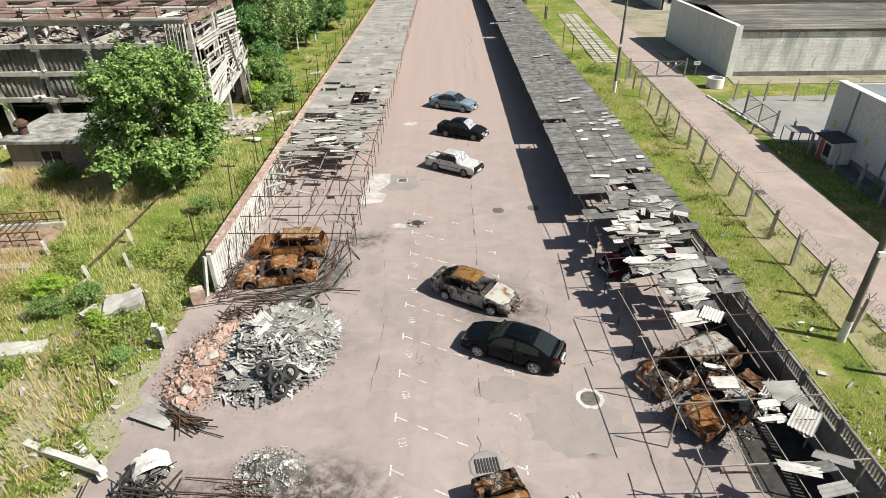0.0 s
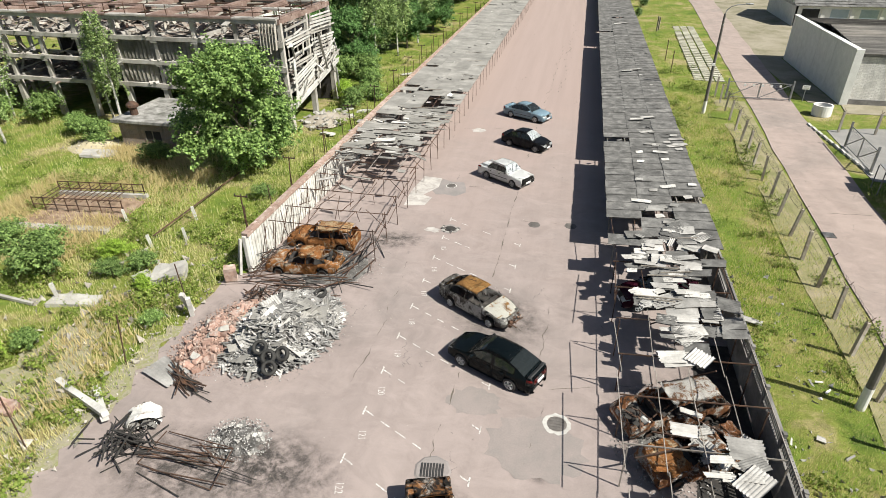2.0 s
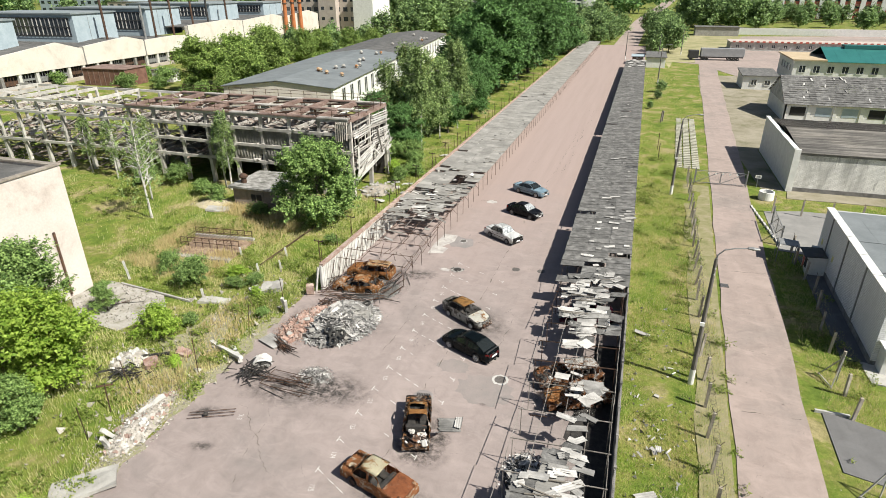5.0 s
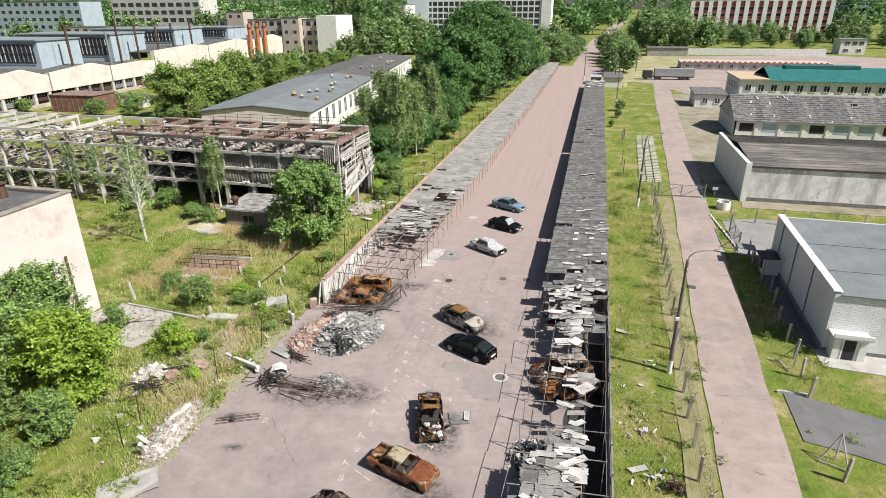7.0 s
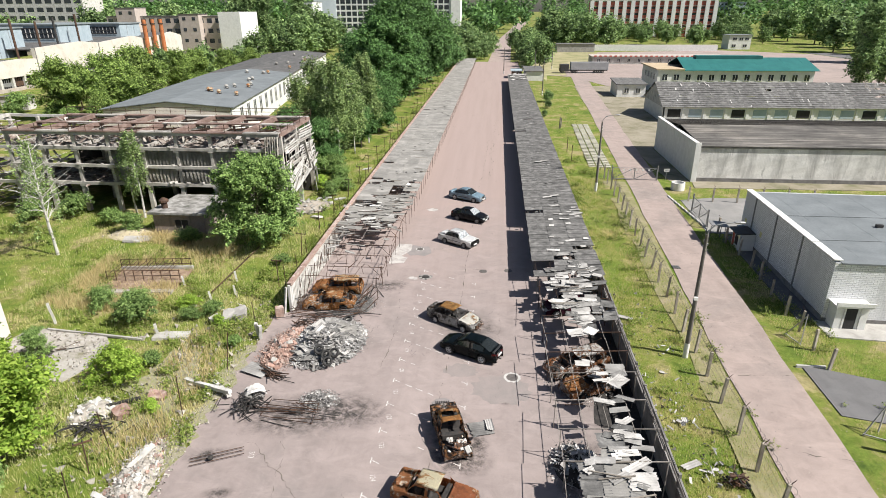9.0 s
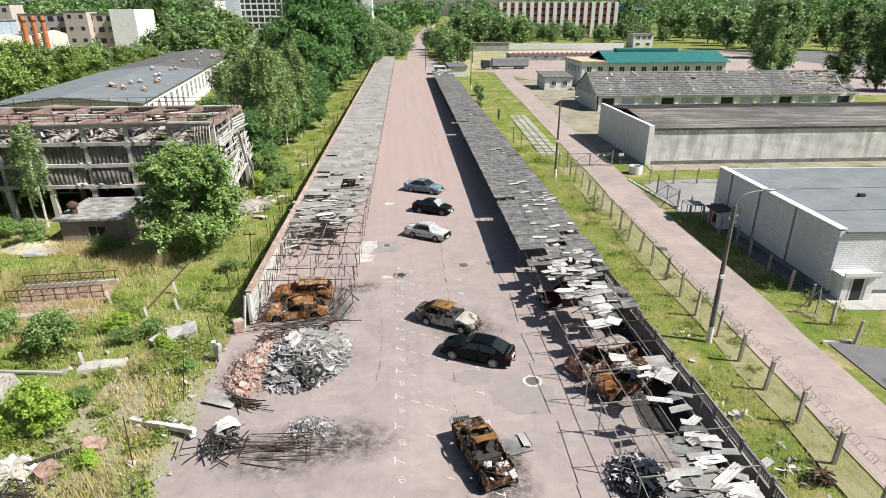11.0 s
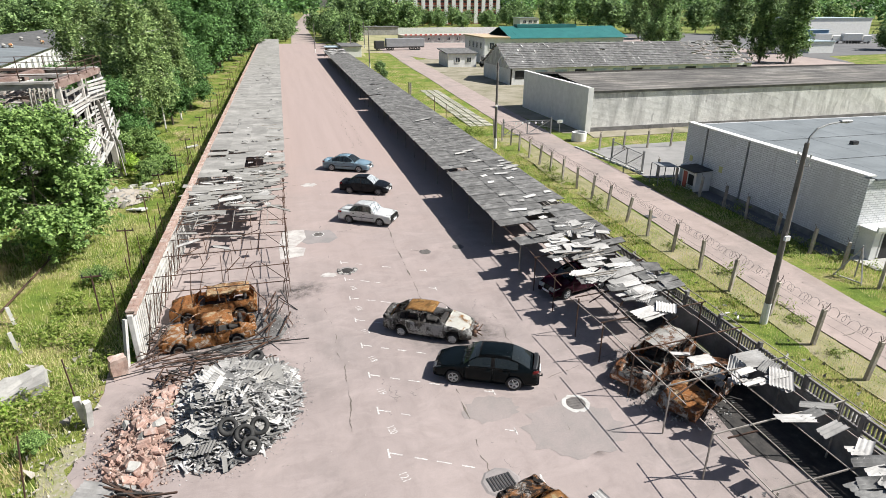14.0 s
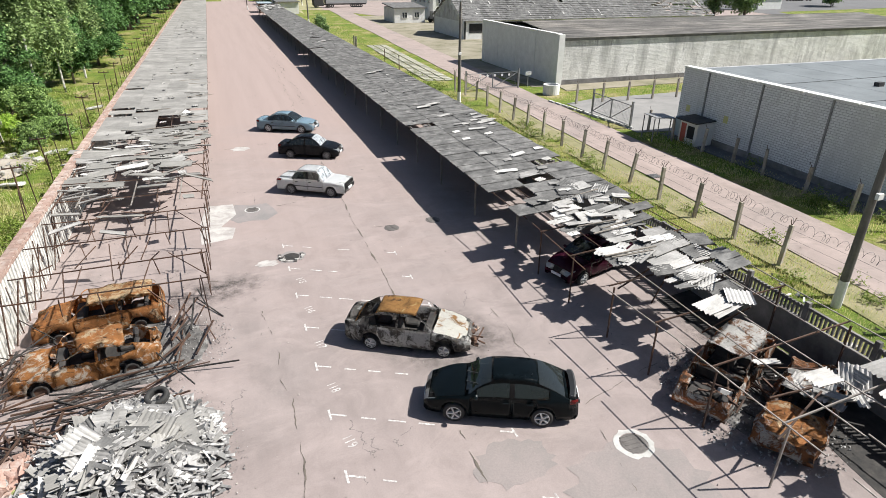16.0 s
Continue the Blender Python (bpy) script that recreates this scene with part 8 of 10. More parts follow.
truck("grey curtain-sided lorry trailer with dark cab", pose(31.5, 191, 0, 0, 0, 3), 15.2, 3.9, M("grey_tarpaulin", [(0.3, (0.22, 0.225, 0.23)), (0.7, (0.32, 0.325, 0.33))], 0.4, 6, 0.7), BLACKTRIM, "lorries")
truck("white box lorry parked in the far yard", pose(224, 190, 0, 0, 0, 170), 9.0, 3.8, WHITEPAINT, WHITEPAINT, "lorries")
truck("white box lorry parked in the far yard", pose(236, 186, 0, 0, 0, 165), 9.5, 4.0, WHITEPAINT, WHITEPAINT, "lorries")

def digger():
    t = thing("tractor", "small dark grey tractor beside the outbuilding", "tractor", pose(48.3, 127.5, 0, 0, 0, 20))
    solid("hood", 0.3, 2.2, -0.5, 0.5, 0.8, 1.6, DARKSTEEL, t, "", 0.08)
    solid("cab", -1.2, 0.3, -0.7, 0.7, 0.8, 2.6, GREYSTEEL, t, "", 0.08)
    for x, r in ((-0.7, 0.75), (1.7, 0.45)):
        for s in (-1, 1):
            bm = B()
            lathe(bm, [(0.15, -0.18), (r * 0.9, -0.18), (r, 0), (r * 0.9, 0.18), (0.15, 0.18)], 14, pose(x, s * 0.85, r, 90, 0, 0))
            part("wheel", bm, RUBBER, t)

digger()

# ---- trees ----
def leaf_arrays(blobs, n, size, rng, droop=0.0, twig=26):
    """Small leaves set along short twigs that fill rounded masses unevenly."""
    nt = max(40, n // twig)
    bl = np.array(blobs)
    vol = (bl[:, 3] * bl[:, 4] * bl[:, 5]) ** (2 / 3)
    pick = bl[rng.choice(len(bl), nt, p=vol / vol.sum())]
    d = rng.normal(size=(nt, 3))
    d /= np.linalg.norm(d, axis=1)[:, None]
    d[:, 2] = np.where(d[:, 2] < -0.3, -d[:, 2], d[:, 2])
    tc = pick[:, :3] + d * pick[:, 3:6] * (rng.uniform(0.15, 1.08, nt) ** 0.6)[:, None]
    td = d * 0.8 + rng.normal(size=(nt, 3)) * 0.45 + np.array([0, 0, 0.15])
    if droop:
        tc[:, 2] -= droop * 0.5 * rng.uniform(0, 1, nt) ** 2
        td = td * 0.45 + np.array([0, 0, -1.0])
    td /= np.linalg.norm(td, axis=1)[:, None]
    ln = size * rng.uniform(3.0, 7.5, nt) * (1.5 if droop else 1.0)
    k = rng.integers(0, nt, n)
    c = tc[k] + td[k] * (ln[k] * rng.uniform(-0.4, 1.0, n))[:, None] + rng.normal(size=(n, 3)) * size * 0.9
    nrm = d[k] * 0.5 + rng.normal(size=(n, 3)) * 0.55 + np.array([0, 0, 0.7])
    nrm /= np.linalg.norm(nrm, axis=1)[:, None]
    u = np.cross(nrm, rng.normal(size=(n, 3)))
    u /= np.linalg.norm(u, axis=1)[:, None]
    v = np.cross(nrm, u)
    s = size * rng.uniform(0.6, 1.35, n)[:, None]
    vs = np.stack([c - v * s, c + v * s * 0.7 + u * s * 0.62, c + v * s * 0.7 - u * s * 0.62], 1).reshape(-1, 3)
    return vs, np.arange(n) * 3

def leaf_object(name, vs, k, mat, parent, kind=""):
    me = bpy.data.meshes.new(name)
    n = len(k)
    me.vertices.add(len(vs))
    me.vertices.foreach_set("co", vs.astype(np.float32).ravel())
    me.loops.add(n * 3)
    me.loops.foreach_set("vertex_index", (k[:, None] + np.arange(3)).astype(np.int32).ravel())
    me.polygons.add(n)
    me.polygons.foreach_set("loop_start", (np.arange(n) * 3).astype(np.int32))
    me.update(calc_edges=True)
    ob = link_mesh(name, me, mat, parent)
    return tagged(ob, kind=kind) if kind else ob

def limbs(rng, h, spread, n, r0, top=0.75):
    bm = B()
    prev, pr = Vector((0, 0, -0.2)), r0
    pts = [prev]
    for i in range(1, 5):
        q = Vector((rng.uniform(-0.1, 0.1) * h * 0.15 * i / 2, rng.uniform(-0.1, 0.1) * h * 0.15 * i / 2, h * top * i / 4))
        tube(bm, prev, q, pr, pr * 0.72, 7, False)
        prev, pr = q, pr * 0.72
        pts.append(q)
    for i in range(n):
        a = rng.uniform(0.3, 0.98)
        k = min(3, int(a * 4))
        p = pts[k].lerp(pts[k + 1], a * 4 - k)
        u = rng.uniform(0, 2 * math.pi)
        ln = spread * rng.uniform(0.45, 0.95) * (1.15 - 0.4 * a)
        q = p + Vector((math.cos(u) * ln, math.sin(u) * ln, ln * rng.uniform(0.3, 0.9)))
        rr = r0 * (1 - a * 0.7) * 0.45
        mid = p.lerp(q, 0.5) + Vector((0, 0, ln * 0.08))
        tube(bm, p, mid, rr, rr * 0.6, 5, False)
        tube(bm, mid, q, rr * 0.6, rr * 0.2, 5, False)
        for _ in range(2):
            tube(bm, mid, mid + Vector((rng.uniform(-1, 1), rng.uniform(-1, 1), rng.uniform(0.1, 1))) * ln * 0.4, rr * 0.35, 0.01, 4, False)
    return bm

def make_tree(name, label, h, r, n, size, mat, seed, style="broad", bark=None, group="trees"):
    t = thing(name, label, "tree" if style != "bush" else "bush", pose(0, 0, 0), group)
    rng, nr = random.Random(seed), np.random.default_rng(seed)
    blobs = []
    if style == "broad":
        part("trunk", limbs(rng, h, r, 14, max(0.12, h * 0.022)), bark or BARK, t)
        for i in range(46):
            f = rng.uniform(0.05, 1.0)
            rr = r * math.sin(math.pi * (0.12 + 0.80 * f)) ** 0.7
            u, q = rng.uniform(0, 2 * math.pi), rng.uniform(0.25, 0.82)
            s = r * rng.uniform(0.13, 0.40)
            q = q * rng.uniform(0.85, 1.15)
            blobs.append((rr * q * math.cos(u), rr * q * math.sin(u), h * (0.08 + 0.86 * f), s * rng.uniform(0.8, 1.2), s, s * rng.uniform(0.6, 1.0)))
        vs, k = leaf_arrays(blobs, n, size, nr)
    elif style == "birch":
        part("trunk", limbs(rng, h, r, 22, 0.14, 0.95), bark or BIRCHBARK, t)
        for i in range(30):
            f = rng.uniform(0.25, 1.0)
            rr = r * (1.15 - f) ** 0.6
            u, q = rng.uniform(0, 2 * math.pi), rng.uniform(0.1, 0.9)
            s = r * rng.uniform(0.16, 0.30)
            blobs.append((rr * q * math.cos(u), rr * q * math.sin(u), h * f * 0.95, s, s, s * 2.0))
        vs, k = leaf_arrays(blobs, n, size, nr, droop=h * 0.10)
    elif style == "poplar":
        part("trunk", limbs(rng, h, r * 0.8, 24, h * 0.018, 0.92), bark or BARK, t)
        for i in range(34):
            f = rng.uniform(0.08, 1.0)
            rr = r * math.sin(math.pi * (0.15 + 0.8 * f)) ** 0.8
            u, q = rng.uniform(0, 2 * math.pi), rng.uniform(0.0, 0.7)
            s = r * rng.uniform(0.28, 0.45)
            blobs.append((rr * q * math.cos(u), rr * q * math.sin(u), h * f * 0.95, s, s, s * 1.8))
        vs, k = leaf_arrays(blobs, n, size, nr)
    else:
        part("stem", limbs(rng, h * 0.8, r * 0.8, 9, 0.05), bark or BARK, t)
        for i in range(14):
            u, q = rng.uniform(0, 2 * math.pi), rng.uniform(0.0, 0.75)
            s = r * rng.uniform(0.26, 0.44)
            blobs.append((r * q * math.cos(u), r * q * math.sin(u), h * rng.uniform(0.25, 0.8) * (1.1 - 0.4 * q), s, s, s * 0.9 * h / r * 0.6))
        vs, k = leaf_arrays(blobs, n, size, nr)
    vs[:, 2] = np.maximum(vs[:, 2], 0.02)
    leaf_object("crown" if style != "bush" else "leaves", vs, k, mat, t)
    return t

def plant(tree, places, seed=0):
    """Sets the first of a kind at the first place and copies at the others: x, y, scale."""
    rng = random.Random(seed)
    for i, (x, y, s) in enumerate(places):
        m = pose(x, y, 0, 0, 0, rng.uniform(0, 360)) @ Matrix.Diagonal((s * rng.uniform(0.92, 1.08), s * rng.uniform(0.92, 1.08), s, 1))
        if i == 0:
            tree.matrix_basis = m
        else:
            copy_thing_scaled(tree, m)

def copy_thing_scaled(ob, m):
    made = copy_thing(ob, Matrix.Identity(4))
    made.matrix_basis = m
    return made

plant(make_tree("tree", "dense round green tree in front of the ruin", 8.6, 4.6, 46000, 0.13, LEAF, 1), [(-17.3, 17.0, 1.03)])
plant(make_tree("tree", "bright yellow-green young tree in the weeds", 6.4, 3.1, 20000, 0.13, LEAFYEL, 2), [(-19.8, -13.8, 1.05)])
plant(make_tree("tree", "dark green tree beside the cream building", 7.2, 3.0, 20000, 0.12, LEAF, 3), [(-27.2, -8.6, 1.0), (-29.2, -12.0, 0.95), (-25.0, -16.8, 1.0), (-22.4, -18.4, 0.8), (-24.2, -12.6, 0.9), (-18.4, -17.4, 0.5), (-20.4, -20.6, 0.55), (-18.6, -22.6, 0.45), (-21.5, -23.0, 0.8), (-24.6, -4.8, 0.35)])
plant(make_tree("bush", "low green leafy bush in the weeds", 2.2, 1.8, 6500, 0.085, LEAF, 4, "bush", group="bushes"), [(-21.0, 1.2, 1.1), (-22.6, 2.6, 0.8), (-25.4, 2.8, 0.8), (-15.8, 2.8, 0.55), (-12.0, -1.6, 0.38), (-16.6, -4.4, 0.5), (-17.0, 1.6, 0.5), (-33, 19.5, 1.0), (-36.5, 22, 0.9), (-43, 24.5, 1.2), (-47, 23, 1.1), (-15.0, 34.0, 0.9), (-13.6, 37, 0.8), (-15.5, 41, 1.0), (-22, -25, 1.2), (-18, -20.5, 0.8), (-16.2, -23.5, 0.7), (-13.4, 12.6, 0.5), (-24.8, 17.0, 0.8), (-17.5, 45, 1.3), (-20, 43.5, 1.4), (-23, 44, 1.3), (-52, 40, 1.6), (-96, 96, 2.0), (-105, 92, 2.2), (-118, 100, 1.8), (-109, 84, 1.4), (-112, 86, 1.7), (-101, 86, 1.5), (-90, 84, 1.6), (-84, 82, 1.5), (-132, 84, 1.6)], 5)
plant(make_tree("bush", "yellow-green leafy bush on the rubble", 2.5, 2.0, 7500, 0.085, LEAFYEL, 6, "bush", group="bushes"), [(-17.8, -6.6, 1.0), (-14.3, 0.8, 0.4), (-18.2, 3.4, 0.5), (-11.6, -22.4, 0.6), (-14.0, -9.4, 0.35), (-16.8, 36.8, 0.8)], 6)
plant(make_tree("birch", "thin half-bare white birch", 9.5, 3.4, 1500, 0.10, LEAFBIRCH, 7, "birch", group="birches"), [(-36.8, 13.3, 1.2), (-41.5, 18.5, 0.9)])
plant(make_tree("birch", "slender leafy birch against the ruin", 10.0, 2.0, 4200, 0.10, LEAFBIRCH, 8, "birch", group="birches"), [(-34.3, 24.6, 1.05), (-35.6, 25.2, 0.9), (-47, 25.0, 0.9), (-52.5, 24.2, 0.8), (-58, 25.2, 0.8)])
plant(make_tree("birch", "tall drooping green birch beside the wall", 15.5, 4.2, 13000, 0.17, LEAFBIRCH, 9, "birch", group="birches"), [(-17.8, 51.0, 1.0), (-20.5, 55.5, 0.9), (-17.2, 58.5, 0.85), (-23.5, 52.0, 0.85), (-16.6, 67.0, 0.98), (-19.0, 73.0, 0.9), (-24.0, 62.0, 0.95)], 9)
plant(make_tree("tree", "broad dark green tree beyond the wall", 17, 7.6, 40000, 0.24, LEAFDARK, 10), [(-19.0, 92.0, 0.85), (-20.0, 106, 1.15), (-20.5, 117, 1.38), (-18, 128, 1.45), (-22, 138, 1.45), (-18, 145, 1.4), (-21, 155, 1.3), (-17, 163, 1.2), (-25, 172, 1.25), (-16, 180, 1.05), (-24, 190, 1.1), (-14, 196, 1.0), (-27, 101, 0.75), (-28.5, 113, 0.95), (-22, 99, 0.7), (-22, 60.5, 0.5), (-19.5, 48.0, 0.42), (-17.0, 62.5, 0.42), (-24.5, 49.0, 0.5), (-16.5, 76.5, 0.5), (-21, 79, 0.6), (-18, 84, 0.55)], 10)
FARTREE = make_tree("tree", "green broad-leaved tree far off", 12, 5.2, 3000, 0.55, LEAFPOP, 11)
rngp = random.Random(44)
plant(make_tree("tree", "dense round green tree beside the long hall", 12, 5.6, 22000, 0.24, LEAFLIME, 21), [(-72, 82, 0.95), (-80, 90, 1.05), (-88, 86, 1.0), (-78, 100, 1.05), (-93, 98, 0.85), (-70, 72, 0.6), (-97, 128, 1.0), (-84, 112, 0.9), (-90, 118, 1.0), (-86, 132, 0.9), (-88, 146, 0.85), (-84, 160, 0.8), (-82, 174, 0.75)], 21)
fp = [(-100, 150, 0.8), (-106, 160, 0.8), (-98, 172, 0.8), (-104, 185, 0.75), (-97, 200, 0.7)]
fp += [(rngp.uniform(-16, -9), 205 + 9 * i, rngp.uniform(0.7, 1.2)) for i in range(16)]
fp += [(rngp.uniform(16, 27), 205 + 9 * i, rngp.uniform(0.5, 1.0)) for i in range(14)]
fp += [(rngp.uniform(35, 75), rngp.uniform(335, 420), rngp.uniform(1.2, 1.7)) for i in range(14)]
fp += [(76 + 5.2 * i + rngp.uniform(-4, 4), rngp.uniform(345, 450), rngp.uniform(0.6, 0.95)) for i in range(22)]
fp += [(rngp.uniform(180, 330), rngp.uniform(290, 480), rngp.uniform(1.2, 1.9)) for i in range(16)]
fp += [(rngp.uniform(-100, -86), rngp.uniform(225, 350), rngp.uniform(1.0, 1.7)) for i in range(14)]
fp += [(rngp.uniform(-420, -230), rngp.uniform(250, 320), rngp.uniform(1.0, 1.6)) for i in range(8)]
fp += [(rngp.uniform(-55, -12), rngp.uniform(200, 330), rngp.uniform(0.8, 1.2)) for i in range(16)]
fp += [(rngp.uniform(60, 180), rngp.uniform(420, 470), rngp.uniform(0.8, 1.2)) for i in range(16)]
fp += [(rngp.uniform(190, 330), rngp.uniform(265, 330), rngp.uniform(1.0, 1.6)) for i in range(14)] + [(206, 150, 0.75), (212, 154, 0.8)]
fp += [(rngp.uniform(-240, -120), rngp.uniform(286, 330), rngp.uniform(1.2, 1.9)) for i in range(12)]
fp += [(rngp.uniform(-440, -180), rngp.uniform(352, 450), rngp.uniform(1.4, 2.2)) for i in range(10)]
fp += [(-4, 244, 0.55), (0, 252, 0.6), (-6, 258, 0.8), (0.5, 268, 0.7), (-3, 280, 0.9), (2, 296, 0.8), (-7, 246, 0.5), (17, 236, 0.5), (20, 250, 0.8), (19.5, 268, 0.9), (23, 285, 1.0)]
fp += [(19.4, 118, 0.22), (18.6, 108, 0.15), (17.0, 96, 0.12)]
plant(FARTREE, fp, 11)
plant(make_tree("poplar", "tall dense green poplar behind the sheds", 22, 5.6, 16000, 0.34, LEAFPOP, 12, "poplar", group="poplars"), [(116, 122, 0.85), (125.5, 120, 0.92), (134, 118, 0.95), (113, 152, 0.95), (121, 156, 0.95), (160, 236, 1.1), (168, 240, 1.15), (160, 148, 1.0), (-103, 300, 1.2), (-96, 290, 1.0), (-122, 300, 1.3), (-130, 296, 1.3), (-140, 302, 1.25)], 12)

def far_woods():
    """Woods along the skyline, past counting."""
    nr = np.random.default_rng(5)
    blobs = []
    for i in range(900):
        a = nr.uniform(-1.25, 1.25)
        d = nr.uniform(500, 1250)
        x, y = d * math.sin(a), d * math.cos(a)
        if 20 < x - (y - 400) * 0.06 < 52 and y < 1100:
            continue
        h = nr.uniform(12, 20) + (d - 500) * 0.045
        for q in range(4):
            s = nr.uniform(5, 10)
            blobs.append((x + nr.uniform(-6, 6), y + nr.uniform(-6, 6), h * nr.uniform(0.25, 0.85), s, s, s * 0.8))
    vs, k = leaf_arrays(blobs, 170000, 2.1, nr)
    vs[:, 2] = np.maximum(vs[:, 2], 0)
    ob = leaf_object("far_woods", vs, k, LEAFDARK, None, "stuff")
    tagged(ob, "dark green woods along the skyline", "woods")

far_woods()

# ---- grass ----
def blades(name, label, mat, areas, hmin, hmax, w, seed, avoid=None, dens=None):
    nr = np.random.default_rng(seed)
    vs = []
    for (x0, x1, y0, y1, n) in areas:
        x, y = nr.uniform(x0, x1, n), nr.uniform(y0, y1, n)
        keep = np.array([(dens(a, b) if dens else 1.0) > nr.uniform() and not (avoid and avoid(a, b)) for a, b in zip(x, y)])
        x, y = x[keep], y[keep]
        m = len(x)
        h = nr.uniform(hmin, hmax, m) * np.array([0.6 + 0.8 * max(0, noise.noise((a * 0.25, b * 0.25, 9)) + 0.5) for a, b in zip(x, y)])
        u = nr.uniform(0, 2 * np.pi, m)
        lean = nr.uniform(0.1, 0.5, m) * h
        v = nr.uniform(0, 2 * np.pi, m)
        ww = w * nr.uniform(0.6, 1.4, m)
        a = np.stack([x - np.cos(u) * ww, y - np.sin(u) * ww, np.full(m, -0.05)], 1)
        b = np.stack([x + np.cos(u) * ww, y + np.sin(u) * ww, np.full(m, -0.05)], 1)
        c = np.stack([x + np.cos(v) * lean, y + np.sin(v) * lean, h], 1)
        vs.append(np.stack([a, b, c], 1).reshape(-1, 3))
    vs = np.concatenate(vs)
    ob = leaf_object(name, vs, np.arange(len(vs) // 3) * 3, mat, None, "stuff")
    return tagged(ob, label, "grass")

def not_field(x, y):
    if x > -10.9 and y < 4 or x > -10.2:
        return True
    for a, b, c, d in ((-29.4, -20.5, -7.0, -0.8), (-30, -24, 19.2, 25.4), (-85, -17, 26, 37.6), (-27.6, -20.9, 5.6, 10.2), (-72, -29.2, -34, -1.6)):
        if a < x < b and c < y < d:
            return True
    return False

blades("tall_grass", "tall green and straw-coloured weeds", GRASSBLADE, [(-32, -10.4, -30, 26, 160000), (-60, -10.4, 4, 60, 60000), (-12.8, -10.2, 3, 230, 14000)], 0.14, 0.44, 0.015, 3, not_field, lambda x, y: 0.08 + 1.5 * max(0, noise.noise((x * 0.14, y * 0.14, 2)) + 0.32 + 0.3 * noise.noise((x * 0.5, y * 0.5, 7)) - 0.42 * (((x + 14.8) / 2.2) ** 2 + ((y + 6.8) / 5.0) ** 2 < 1)))
blades("dry_grass", "dry straw-coloured grass round the old pit", DRYBLADE, [(-31, -21, 2.4, 13, 14000), (-27, -19, 10, 19, 5000), (-31, -22, 16.5, 19.4, 3000), (-16, -12, -14, 0, 3500)], 0.3, 0.75, 0.03, 8, lambda x, y: -27.5 < x < -21.1 and 7.6 < y < 10.2, lambda x, y: 0.2 + 1.4 * max(0, noise.noise((x * 0.3, y * 0.3, 12)) + 0.3))
blades("short_grass", "short grass strip between carport and fence", GRASSSHORT, [(15.5, 22.0, -34, 46, 135000), (27.6, 31.0, -8, 24, 14000), (15.5, 24, 46, 150, 26000), (30, 60, -20, 3.0, 18000), (30, 60, 37.5, 41.5, 6000)], 0.06, 0.20, 0.014, 4, lambda x, y: x > 21.9 + 0.055 * y and x < 27.2 + 0.04 * y or (x > 27 and y < -0.9 - (x - 27) * 0.35 + 0 and y > -6.3 - (x - 27) * 0.35), lambda x, y: 0.35 + 0.9 * max(0, noise.noise((x * 0.25, y * 0.25, 5)) + 0.4))

# ---- broad-leaved weeds ----
def weeds(name, label, mat, areas, n, size, seed):
    nr = np.random.default_rng(seed)
    blobs = []
    for x0, x1, y0, y1, c in areas:
        for _ in range(c):
            x, y = nr.uniform(x0, x1), nr.uniform(y0, y1)
            if not_field(x, y) and x < 0 or noise.noise((x * 0.2, y * 0.2, 6)) < nr.uniform(-0.35, 0.25):
                continue
            if ((x + 14.8) / 2.2) ** 2 + ((y + 6.8) / 5.0) ** 2 < 1 and nr.random() < 0.8:
                continue
            r = nr.uniform(0.15, 0.75)
            blobs.append((x, y, 0.05, r, r * nr.uniform(0.6, 1.3), r * nr.uniform(0.5, 0.95)))
    vs, k = leaf_arrays(blobs, n, size, nr, twig=12)
    vs[:, 2] = np.maximum(vs[:, 2], 0.02)
    tagged(leaf_object(name, vs, k, mat, None, "stuff"), label, "weeds")

weeds("leafy_weeds", "leafy green weeds in the field", LEAFWEED, [(-32, -10.6, -30, 14, 800), (-60, -10.6, 10, 60, 400), (-13, -10.2, 14, 150, 300)], 105000, 0.075, 31)
weeds("verge_weeds", "clumps of leafy weeds along the fence", LEAFWEED, [(15.6, 22.2, -30, 60, 260), (27.6, 31, -6, 22, 60)], 22000, 0.06, 32)

